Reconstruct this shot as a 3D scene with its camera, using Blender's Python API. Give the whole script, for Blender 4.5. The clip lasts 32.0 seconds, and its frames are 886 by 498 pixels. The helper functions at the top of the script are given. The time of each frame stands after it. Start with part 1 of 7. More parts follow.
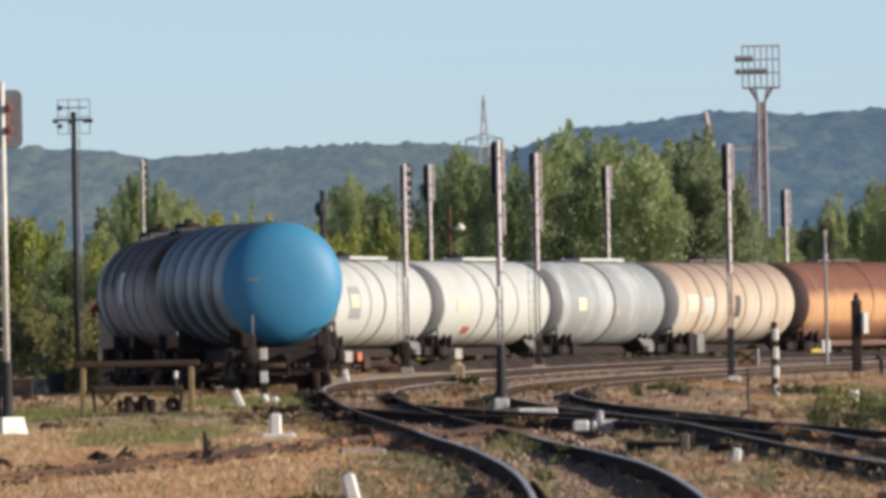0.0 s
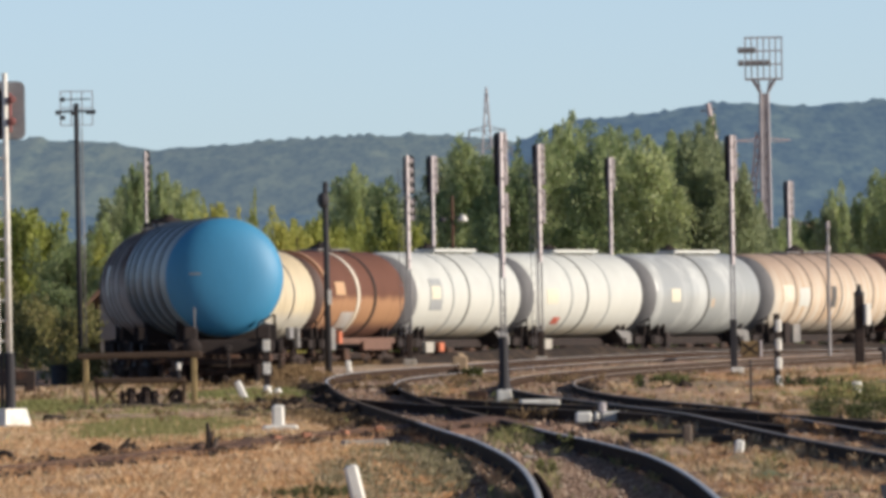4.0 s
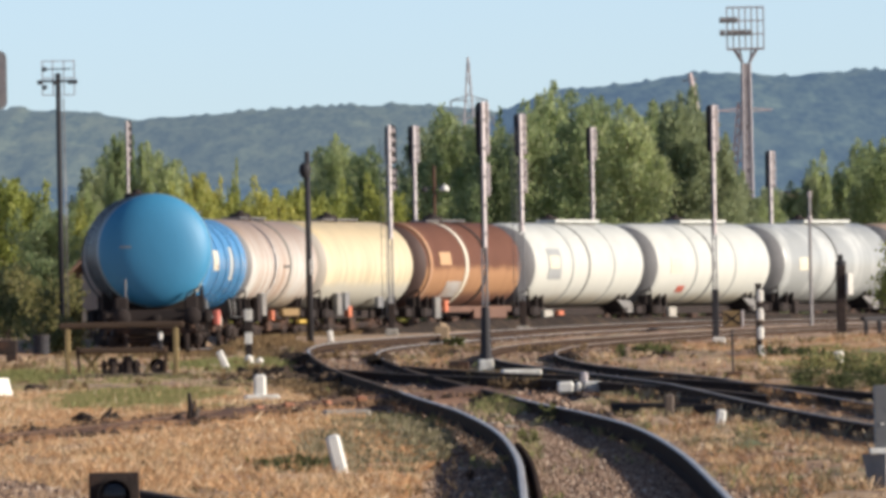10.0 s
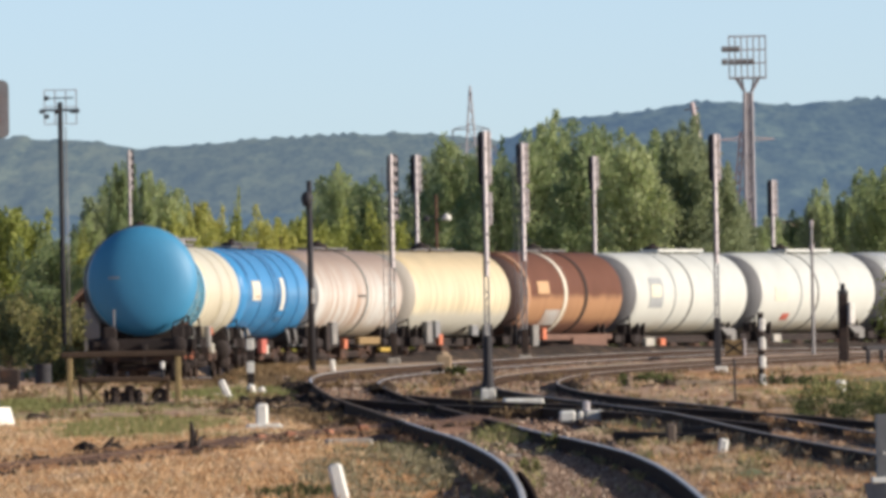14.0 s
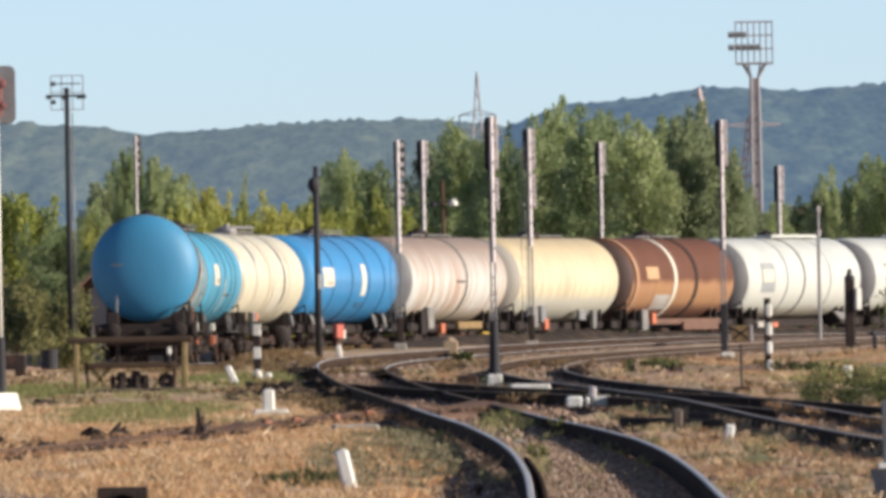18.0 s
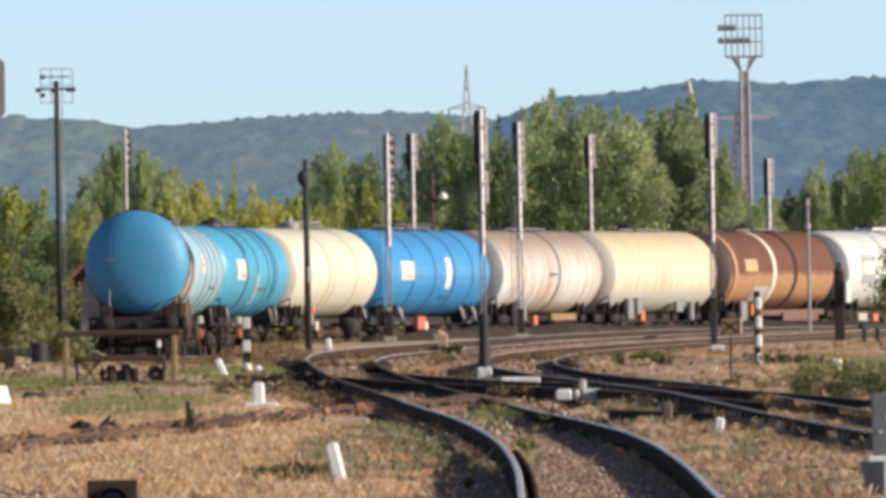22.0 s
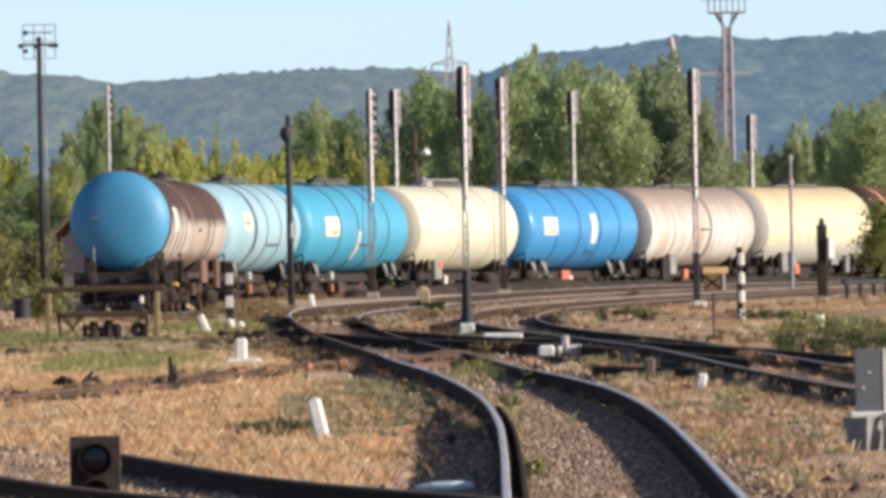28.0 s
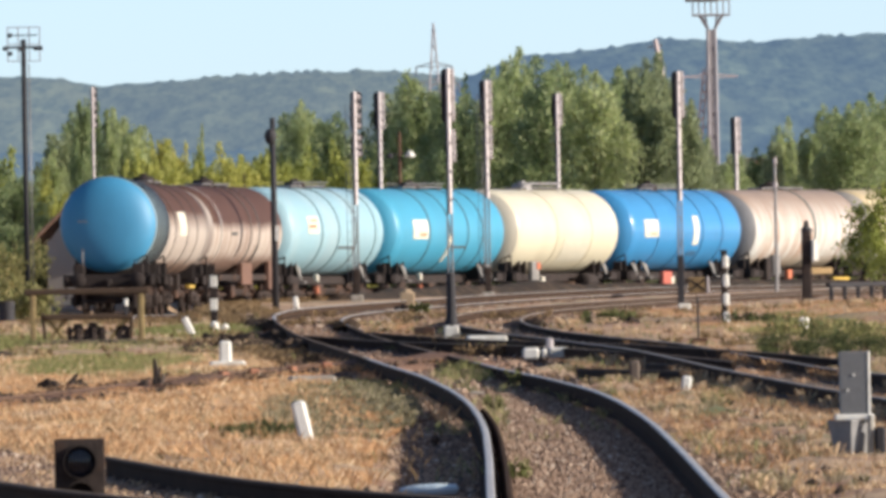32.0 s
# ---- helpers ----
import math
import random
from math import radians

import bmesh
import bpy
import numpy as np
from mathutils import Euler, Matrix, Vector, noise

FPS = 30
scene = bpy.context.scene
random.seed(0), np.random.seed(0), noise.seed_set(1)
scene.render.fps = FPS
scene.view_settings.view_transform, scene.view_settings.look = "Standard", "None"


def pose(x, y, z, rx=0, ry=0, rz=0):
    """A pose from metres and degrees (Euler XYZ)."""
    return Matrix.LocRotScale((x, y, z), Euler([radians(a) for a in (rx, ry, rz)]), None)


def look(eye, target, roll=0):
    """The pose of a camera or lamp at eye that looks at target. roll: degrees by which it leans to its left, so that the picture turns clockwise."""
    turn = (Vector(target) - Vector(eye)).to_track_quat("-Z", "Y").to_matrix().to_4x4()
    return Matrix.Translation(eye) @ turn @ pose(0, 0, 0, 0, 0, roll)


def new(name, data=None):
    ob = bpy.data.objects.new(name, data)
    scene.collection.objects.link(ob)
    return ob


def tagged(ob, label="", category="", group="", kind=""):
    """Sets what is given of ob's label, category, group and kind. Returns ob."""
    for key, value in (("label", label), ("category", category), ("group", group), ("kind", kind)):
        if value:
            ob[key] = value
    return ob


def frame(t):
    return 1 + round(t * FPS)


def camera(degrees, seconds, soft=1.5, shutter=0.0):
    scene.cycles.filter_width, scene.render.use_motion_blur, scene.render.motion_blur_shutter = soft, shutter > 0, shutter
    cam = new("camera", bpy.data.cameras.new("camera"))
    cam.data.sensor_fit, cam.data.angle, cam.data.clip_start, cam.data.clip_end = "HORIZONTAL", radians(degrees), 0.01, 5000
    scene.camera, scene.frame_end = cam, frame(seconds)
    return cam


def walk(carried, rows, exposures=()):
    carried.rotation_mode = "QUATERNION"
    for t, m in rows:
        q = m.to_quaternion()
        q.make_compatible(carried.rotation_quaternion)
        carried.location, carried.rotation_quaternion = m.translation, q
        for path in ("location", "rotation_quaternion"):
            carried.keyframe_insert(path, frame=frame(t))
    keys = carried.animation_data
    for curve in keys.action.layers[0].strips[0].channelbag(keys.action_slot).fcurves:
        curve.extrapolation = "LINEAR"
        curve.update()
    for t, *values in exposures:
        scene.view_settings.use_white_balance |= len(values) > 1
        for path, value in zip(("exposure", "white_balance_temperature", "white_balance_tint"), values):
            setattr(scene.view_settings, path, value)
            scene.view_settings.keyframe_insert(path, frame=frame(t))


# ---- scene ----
# ---------------------------------------------------------------- camera
cam = camera(3.8, 32.0, soft=3.9)
EYE_Z = 1.78
ROLL = 1.05
# seconds, pitch and yaw in degrees: a long lens on a tripod, panned and tilted
PAN = [(0, 0.257, 0.064), (0.5, 0.261, 0.087), (1, 0.266, 0.101), (1.5, 0.289, 0.107), (2, 0.328, 0.098), (2.5, 0.324, 0.09), (3, 0.287, 0.085), (3.5,
       0.22, 0.079), (5.5, 0.2464, 0.0683), (6, 0.3837, 0.0607), (6.5, 0.5246, 0.0459), (7, 0.5575, 0.0275), (7.5, 0.3495, 0.02), (8, 0.2047, 0.0125), (8.5,
       0.1117, 0.0052), (9, 0.0818, 0.0013), (9.5, 0.0857, -0.0023), (10, 0.0893, -0.0023), (10.5, 0.0891, -0.0098), (11, 0.0889, -0.0207), (11.5, 0.0889,
       -0.0246), (12, 0.0926, -0.0207), (12.5, 0.1077, -0.0171), (13, 0.156, -0.0135), (13.5, 0.212, 0.0089), (15.5, 0.2156, -0.0059), (16, 0.2162, 0.0312),
       (16.5, 0.217, 0.0719), (17, 0.2169, 0.0683), (17.5, 0.2016, 0.0532), (18, 0.153, 0.0348), (18.5, 0.1194, 0.0273), (19, 0.112, 0.02), (19.5, 0.1155,
       0.0164), (20, 0.1192, 0.0052), (20.5, 0.1191, -0.0023), (21, 0.1191, -0.0059), (21.5, 0.1226, -0.0062), (22, 0.1226, -0.0098), (22.5, 0.0594,
       -0.0173), (23, -0.0112, -0.021), (23.5, -0.0392, -0.0283), (24, -0.0338, -0.0376), (24.5, -0.0304, -0.0506), (25, -0.0305, -0.0542), (25.5, -0.0287,
       -0.0542), (27.5, -0.0756, -0.0877), (28, -0.068, -0.084), (28.5, -0.0609, -0.0877), (29, -0.0648, -0.1025), (29.5, -0.0687, -0.1175), (30, -0.0726,
       -0.1323), (30.5, -0.0727, -0.1378), (31, -0.0691, -0.1396), (31.5, -0.0655, -0.1434), (32, -0.0581, -0.1507)]
walk(cam, [(t, pose(0, 0, EYE_Z, 90 + p, ROLL, y)) for t, p, y in PAN],
     exposures=[(0.0, 0.18), (3.5, 0.18), (5.5, 0.20), (6.4, 0.04), (7.0, -0.13), (7.5, 0.00), (8.4, 0.36), (9.0, 0.39), (12.0, 0.36), (13.0, 0.33), (16.0, 0.32), (19.0, 0.42), (21.5, 0.42), (23.5, 0.55), (28.0, 0.58), (32.0, 0.60)])

# ---------------------------------------------------------------- sky and sun
SUN_EL, SUN_AZ = 19.0, 103.0          # degrees; azimuth clockwise from +y
world = bpy.data.worlds.new("sky")
scene.world = world
world.use_nodes = True
wn = world.node_tree.nodes
sky = wn.new("ShaderNodeTexSky")
sky.sky_type = 'NISHITA'
sky.sun_disc = False
sky.sun_elevation, sky.sun_rotation = radians(SUN_EL), radians(SUN_AZ)
sky.air_density, sky.dust_density, sky.ozone_density = 0.36, 0.36, 0.3
wn["Background"].inputs[1].default_value = 0.13
world.node_tree.links.new(sky.outputs[0], wn["Background"].inputs[0])
sun = new("sun", bpy.data.lights.new("sun", 'SUN'))
sun.data.energy, sun.data.angle, sun.data.color = 4.7, radians(0.5), (1.0, 0.91, 0.79)
az, el = radians(SUN_AZ), radians(SUN_EL)
sun.matrix_basis = look((300 * math.sin(az) * math.cos(el), 300 * math.cos(az) * math.cos(el) + 300, 300 * math.sin(el)), (0, 300, 0))


# ---------------------------------------------------------------- materials
def mat(name, c1, c2=None, rough=0.6, metal=0.0, scale=3.0, fine=40.0, bump=0.15, amount=0.6, stain=None, stain_amt=0.0, per_object=0.0, coat=0.0, streak=False, spec=0.5):
    """A surface of two tones at two scales, with an optional third tone of stains and per-object variety."""
    m = bpy.data.materials.new(name)
    m.use_nodes = True
    nt = m.node_tree
    N, K = nt.nodes, nt.links
    b = N["Principled BSDF"]
    b.inputs["Roughness"].default_value, b.inputs["Metallic"].default_value = rough, metal
    b.inputs["Coat Weight"].default_value, b.inputs["Specular IOR Level"].default_value = coat, spec
    c2 = c2 or tuple(v * 0.7 for v in c1)
    tc = N.new("ShaderNodeTexCoord")
    co = tc.outputs["Object"]
    if streak:
        mp = N.new("ShaderNodeMapping")
        mp.inputs["Scale"].default_value = (1, 1, 0.12)
        K.new(co, mp.inputs[0])
        co = mp.outputs[0]
    n1 = N.new("ShaderNodeTexNoise")
    n1.inputs["Scale"].default_value, n1.inputs["Detail"].default_value = scale, 6
    n2 = N.new("ShaderNodeTexNoise")
    n2.inputs["Scale"].default_value, n2.inputs["Detail"].default_value = fine, 4
    for n in (n1, n2):
        K.new(co, n.inputs["Vector"])
    add = N.new("ShaderNodeMath")
    add.operation = 'MULTIPLY_ADD'
    add.inputs[1].default_value = 0.5
    K.new(n2.outputs[0], add.inputs[0])
    half = N.new("ShaderNodeMath")
    half.operation = 'MULTIPLY'
    half.inputs[1].default_value = 0.5
    K.new(n1.outputs[0], half.inputs[0])
    K.new(half.outputs[0], add.inputs[2])
    ramp = N.new("ShaderNodeMapRange")
    ramp.inputs[1].default_value, ramp.inputs[2].default_value = 0.38, 0.62
    ramp.inputs[4].default_value = amount
    K.new(add.outputs[0], ramp.inputs[0])
    mix = N.new("ShaderNodeMix")
    mix.data_type = 'RGBA'
    mix.inputs[6].default_value, mix.inputs[7].default_value = (*c1, 1), (*c2, 1)
    K.new(ramp.outputs[0], mix.inputs[0])
    col = mix.outputs[2]
    if stain:
        n3 = N.new("ShaderNodeTexNoise")
        n3.inputs["Scale"].default_value, n3.inputs["Detail"].default_value = scale * 0.45, 8
        n3.inputs["Roughness"].default_value = 0.7
        K.new(co, n3.inputs["Vector"])
        r3 = N.new("ShaderNodeMapRange")
        r3.inputs[1].default_value, r3.inputs[2].default_value, r3.inputs[4].default_value = 0.5, 0.66, stain_amt
        K.new(n3.outputs[0], r3.inputs[0])
        mx = N.new("ShaderNodeMix")
        mx.data_type = 'RGBA'
        mx.inputs[7].default_value = (*stain, 1)
        K.new(col, mx.inputs[6])
        K.new(r3.outputs[0], mx.inputs[0])
        col = mx.outputs[2]
    if per_object:
        oi = N.new("ShaderNodeObjectInfo")
        hs = N.new("ShaderNodeHueSaturation")
        mr = N.new("ShaderNodeMapRange")
        mr.inputs[3].default_value, mr.inputs[4].default_value = 1 - per_object, 1 + per_object
        K.new(oi.outputs["Random"], mr.inputs[0])
        K.new(mr.outputs[0], hs.inputs["Value"])
        K.new(col, hs.inputs["Color"])
        col = hs.outputs[0]
    K.new(col, b.inputs["Base Color"])
    if bump:
        bp = N.new("ShaderNodeBump")
        bp.inputs["Strength"].default_value, bp.inputs["Distance"].default_value = bump, 0.02
        K.new(n2.outputs[0], bp.inputs["Height"])
        K.new(bp.outputs[0], b.inputs["Normal"])
    return m


def island_mat(name, stops, rough=0.9, transmit=0.0, vary=0.0):
    """Each loose piece takes its own tone."""
    m = bpy.data.materials.new(name)
    m.use_nodes = True
    N, K = m.node_tree.nodes, m.node_tree.links
    b = N["Principled BSDF"]
    b.inputs["Roughness"].default_value = rough
    b.inputs["Specular IOR Level"].default_value = 0.25
    geo = N.new("ShaderNodeNewGeometry")
    cr = N.new("ShaderNodeValToRGB")
    while len(cr.color_ramp.elements) < len(stops):
        cr.color_ramp.elements.new(0.5)
    for e, (p, c) in zip(cr.color_ramp.elements, stops):
        e.position, e.color = p, (*c, 1)
    K.new(geo.outputs["Random Per Island"], cr.inputs[0])
    col = cr.outputs[0]
    if vary:
        oi, hs, mr, mh = N.new("ShaderNodeObjectInfo"), N.new("ShaderNodeHueSaturation"), N.new("ShaderNodeMapRange"), N.new("ShaderNodeMapRange")
        mr.inputs[3].default_value, mr.inputs[4].default_value = 1 - vary, 1 + vary
        mh.inputs[3].default_value, mh.inputs[4].default_value = 0.515, 0.485
        K.new(oi.outputs["Random"], mr.inputs[0])
        K.new(oi.outputs["Random"], mh.inputs[0])
        K.new(mr.outputs[0], hs.inputs["Value"])
        K.new(mh.outputs[0], hs.inputs["Hue"])
        K.new(col, hs.inputs["Color"])
        col = hs.outputs[0]
    K.new(col, b.inputs["Base Color"])
    if transmit:
        tr = N.new("ShaderNodeBsdfTranslucent")
        K.new(col, tr.inputs[0])
        mx = N.new("ShaderNodeMixShader")
        mx.inputs[0].default_value = transmit
        K.new(b.outputs[0], mx.inputs[1])
        K.new(tr.outputs[0], mx.inputs[2])
        K.new(mx.outputs[0], N["Material Output"].inputs[0])
    return m


def ground_mat():
    """Dry grass, green patches and bare earth in uneven fields."""
    m = bpy.data.materials.new("dry_ground")
    m.use_nodes = True
    N, K = m.node_tree.nodes, m.node_tree.links
    b = N["Principled BSDF"]
    b.inputs["Roughness"].default_value = 0.95
    tc = N.new("ShaderNodeTexCoord")

    def noise_at(scale, detail=6):
        n = N.new("ShaderNodeTexNoise")
        n.inputs["Scale"].default_value, n.inputs["Detail"].default_value = scale, detail
        K.new(tc.outputs["Object"], n.inputs["Vector"])
        return n.outputs[0]

    def mixed(a, c, fac, lo, hi):
        mr = N.new("ShaderNodeMapRange")
        mr.inputs[1].default_value, mr.inputs[2].default_value = lo, hi
        K.new(fac, mr.inputs[0])
        mx = N.new("ShaderNodeMix")
        mx.data_type = 'RGBA'
        for sock, v in ((mx.inputs[6], a), (mx.inputs[7], c)):
            if isinstance(v, tuple):
                sock.default_value = (*v, 1)
            else:
                K.new(v, sock)
        K.new(mr.outputs[0], mx.inputs[0])
        return mx.outputs[2]
    big, mid, fine = noise_at(0.12), noise_at(0.9), noise_at(14, 8)
    col = mixed((0.41, 0.265, 0.155), (0.60, 0.415, 0.255), fine, 0.35, 0.65)
    earth = mixed((0.112, 0.072, 0.06), (0.255, 0.17, 0.136), fine, 0.35, 0.65)
    col = mixed(col, earth, mid, 0.54, 0.72)
    rust = mixed((0.214, 0.105, 0.066), (0.429, 0.235, 0.144), fine, 0.35, 0.65)
    col = mixed(col, rust, noise_at(0.35, 8), 0.5, 0.62)
    col = mixed(col, (0.166, 0.18, 0.072), big, 0.57, 0.70)
    K.new(col, b.inputs["Base Color"])
    bp = N.new("ShaderNodeBump")
    bp.inputs["Strength"].default_value, bp.inputs["Distance"].default_value = 0.6, 0.05
    K.new(fine, bp.inputs["Height"])
    K.new(bp.outputs[0], b.inputs["Normal"])
    return m


GROUND = ground_mat()
BALLAST = mat("ballast", (0.30, 0.20, 0.14), (0.155, 0.10, 0.074), 0.95, scale=6, fine=30, bump=0.8, amount=1.0, stain=(0.33, 0.245, 0.185), stain_amt=0.6, spec=0.15)
OILY = mat("oily_shaded_ballast", (0.045, 0.033, 0.026), (0.024, 0.019, 0.016), 0.95, scale=3, fine=25, bump=0.8, stain=(0.15, 0.10, 0.065), stain_amt=0.7, spec=0.15)
CLODS = island_mat("dark_clods", [(0.0, (0.03, 0.022, 0.018)), (0.6, (0.075, 0.05, 0.036)), (1.0, (0.17, 0.11, 0.07))])
STONES = island_mat("stones", [(0.0, (0.115, 0.072, 0.053)), (0.5, (0.276, 0.182, 0.129)), (0.9, (0.391, 0.282, 0.205)), (1.0, (0.575, 0.483, 0.391))])
RAIL = mat("rusty_rail_steel", (0.066, 0.042, 0.03), (0.036, 0.025, 0.02), 0.9, 0.0, scale=1.5, fine=40, bump=0.2, spec=0.03)
RAIL_HEAD = mat("rail_head_steel", (0.55, 0.54, 0.53), (0.26, 0.22, 0.19), 0.5, 0.12, scale=1.6, fine=14, bump=0.05)
RUST_EARTH = mat("rust_brown_earth", (0.175, 0.105, 0.074), (0.08, 0.05, 0.042), 0.95, scale=2, fine=18, bump=1.0, stain=(0.33, 0.19, 0.125), stain_amt=0.6, spec=0.1)
RUST_HEAD = mat("dull_rail_head", (0.24, 0.175, 0.125), (0.10, 0.065, 0.045), 0.8, 0.1, scale=2, fine=40, bump=0.2, spec=0.12)
DULL_HEAD = mat("weathered_rail_head", (0.38, 0.33, 0.29), (0.20, 0.15, 0.115), 0.65, 0.1, scale=1.8, fine=20, bump=0.1, spec=0.2)
RUST_RAIL = mat("rusty_rail", (0.13, 0.07, 0.042), (0.07, 0.038, 0.026), 0.9, 0.1, scale=2, fine=50, bump=0.3)
SLEEPER = mat("old_sleeper", (0.13, 0.10, 0.08), (0.07, 0.055, 0.045), 0.95, scale=3, fine=30, bump=0.5, per_object=0.2)
GRASS = island_mat("dry_grass", [(0.0, (0.38, 0.215, 0.1053)), (0.3, (0.58, 0.37, 0.2)), (0.65, (0.76, 0.53, 0.3106)), (0.95, (0.86, 0.69, 0.4738)), (1.0, (0.3, 0.25, 0.1053))], 0.9, 0.4)
GRASS_R = island_mat("rusty_straw", [(0.0, (0.33, 0.165, 0.079)), (0.5, (0.55, 0.31, 0.1579)), (0.9, (0.72, 0.46, 0.2474)), (1.0, (0.8, 0.6, 0.379))], 0.9, 0.4)
GREEN = island_mat("green_grass", [(0.0, (0.137, 0.15, 0.054)), (0.4, (0.234, 0.25, 0.096)), (0.7, (0.37, 0.33, 0.156)), (1.0, (0.507, 0.38, 0.216))], 0.9, 0.3)
STRAW_PALE = island_mat("pale_straw", [(0.0, (0.46, 0.315, 0.1842)), (0.6, (0.64, 0.47, 0.2948)), (1.0, (0.78, 0.64, 0.4632))], 0.9, 0.4)
STRAW_RUST = island_mat("orange_straw", [(0.0, (0.44, 0.24, 0.1105)), (0.6, (0.62, 0.36, 0.179)), (1.0, (0.74, 0.47, 0.2632))], 0.9, 0.4)
STRAW_DARK = island_mat("dark_withered_grass", [(0.0, (0.14, 0.095, 0.052)), (0.6, (0.24, 0.16, 0.085)), (1.0, (0.40, 0.28, 0.15))], 0.9, 0.35)
STRAW_OLIVE = island_mat("olive_withered_grass", [(0.0, (0.156, 0.14, 0.078)), (0.6, (0.273, 0.235, 0.138)), (1.0, (0.439, 0.37, 0.252))], 0.9, 0.35)
FRESH = island_mat("fresh_green_grass", [(0.0, (0.12, 0.135, 0.045)), (0.5, (0.225, 0.235, 0.085)), (1.0, (0.38, 0.355, 0.155))], 0.9, 0.35)
SCRUB = island_mat("dark_scrub_leaf", [(0.0, (0.08, 0.095, 0.04)), (0.6, (0.14, 0.155, 0.06)), (1.0, (0.24, 0.225, 0.10))], 0.9, 0.4)
LEAF = island_mat("leaf", [(0.0, (0.249, 0.305, 0.158)), (0.5, (0.356, 0.429, 0.209)), (0.85, (0.458, 0.508, 0.266)), (1.0, (0.565, 0.588, 0.362))], 0.75, 0.74, 0.18)
LEAF_Y = island_mat("leaf_yellowish", [(0.0, (0.26, 0.28, 0.075)), (0.5, (0.45, 0.465, 0.13)), (1.0, (0.62, 0.61, 0.21))], 0.8, 0.6, 0.14)
LEAF_D = island_mat("leaf_dark", [(0.0, (0.248, 0.292, 0.178)), (0.6, (0.346, 0.394, 0.227)), (1.0, (0.432, 0.47, 0.281))], 0.75, 0.76, 0.18)
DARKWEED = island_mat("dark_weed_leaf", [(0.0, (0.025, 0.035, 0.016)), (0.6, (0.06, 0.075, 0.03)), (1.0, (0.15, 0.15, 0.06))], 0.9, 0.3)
OLIVE = island_mat("olive_scrub_leaf", [(0.0, (0.16, 0.16, 0.06)), (0.6, (0.28, 0.27, 0.11)), (1.0, (0.44, 0.38, 0.18))], 0.9, 0.5)
BARK = mat("bark", (0.12, 0.09, 0.065), (0.06, 0.045, 0.035), 0.95, scale=4, fine=30, bump=0.6)
BLACK = mat("dark_frame", (0.028, 0.023, 0.022), (0.055, 0.038, 0.032), 0.85, 0.0, spec=0.2, scale=3, fine=30, bump=0.3)
GRIME = mat("oily_grime", (0.055, 0.04, 0.034), (0.026, 0.021, 0.02), 0.9, scale=2.2, fine=16, bump=0.4, amount=0.9, stain=(0.17, 0.085, 0.05), stain_amt=0.75, spec=0.2)
STEEL = mat("galvanised_steel", (0.30, 0.285, 0.28), (0.19, 0.18, 0.18), 0.55, 0.5, scale=3, fine=30, bump=0.1, stain=(0.2, 0.13, 0.09), stain_amt=0.5)
DARKMETAL = mat("dark_painted_metal", (0.042, 0.04, 0.044), (0.028, 0.026, 0.029), 0.7, 0.0, spec=0.25, scale=4, fine=40, bump=0.1)
MASTPALE = mat("pale_pinkish_mast_paint", (0.70, 0.63, 0.61), (0.46, 0.39, 0.38), 0.65, 0.0, scale=3, fine=9, bump=0.1, stain=(0.2, 0.13, 0.12), stain_amt=0.6, streak=True)
MASTGREY = mat("blue_grey_lattice_steel", (0.30, 0.295, 0.30), (0.17, 0.165, 0.17), 0.6, 0.3, scale=3, fine=30, bump=0.1)
SIGGREY = mat("signal_grey", (0.44, 0.39, 0.385), (0.26, 0.23, 0.23), 0.6, 0.1, scale=4, fine=30, bump=0.1)
WHITE = mat("white_paint", (0.78, 0.76, 0.70), (0.62, 0.58, 0.5), 0.7, scale=5, fine=40, bump=0.25, stain=(0.4, 0.33, 0.24), stain_amt=0.5)
CONCRETE = mat("concrete", (0.42, 0.39, 0.34), (0.29, 0.26, 0.22), 0.9, scale=4, fine=40, bump=0.4, stain=(0.2, 0.17, 0.13), stain_amt=0.6)
BOARD = mat("weathered_tan_board", (0.28, 0.185, 0.08), (0.16, 0.1, 0.05), 0.9, scale=6, fine=40, bump=0.2)
TAN = mat("tan_concrete", (0.40, 0.29, 0.18), (0.28, 0.2, 0.13), 0.9, scale=4, fine=40, bump=0.3)
DARKWOOD = mat("dark_old_wood", (0.08, 0.048, 0.028), (0.045, 0.028, 0.018), 0.9, scale=3, fine=30, bump=0.5)
WOOD = mat("old_wood", (0.33, 0.24, 0.105), (0.11, 0.08, 0.045), 0.9, scale=3, fine=30, bump=0.5)
YELLOW = mat("yellow_paint", (0.55, 0.36, 0.06), None, 0.6)
RED = mat("red_paint", (0.50, 0.12, 0.08), None, 0.6)
ORANGE = mat("orange_label", (0.58, 0.17, 0.08), None, 0.6)
LABEL = mat("pale_label", (0.66, 0.63, 0.54), (0.55, 0.46, 0.3), 0.55, scale=4, fine=20, bump=0.0)
GREYLABEL = mat("grey_label", (0.33, 0.34, 0.34), None, 0.6, bump=0.0)
YLABEL = mat("yellow_label", (0.60, 0.55, 0.40), (0.66, 0.64, 0.57), 0.6, scale=5, bump=0.0)
LENS = mat("signal_lens", (0.012, 0.012, 0.02), (0.02, 0.02, 0.03), 0.15, bump=0.0)
BAG = mat("pale_blue_plastic", (0.55, 0.68, 0.75), (0.7, 0.78, 0.8), 0.3, scale=8, bump=0.3)
PLASTER = mat("old_plaster", (0.38, 0.35, 0.32), (0.28, 0.25, 0.23), 0.9, scale=1.5, fine=20, bump=0.3)
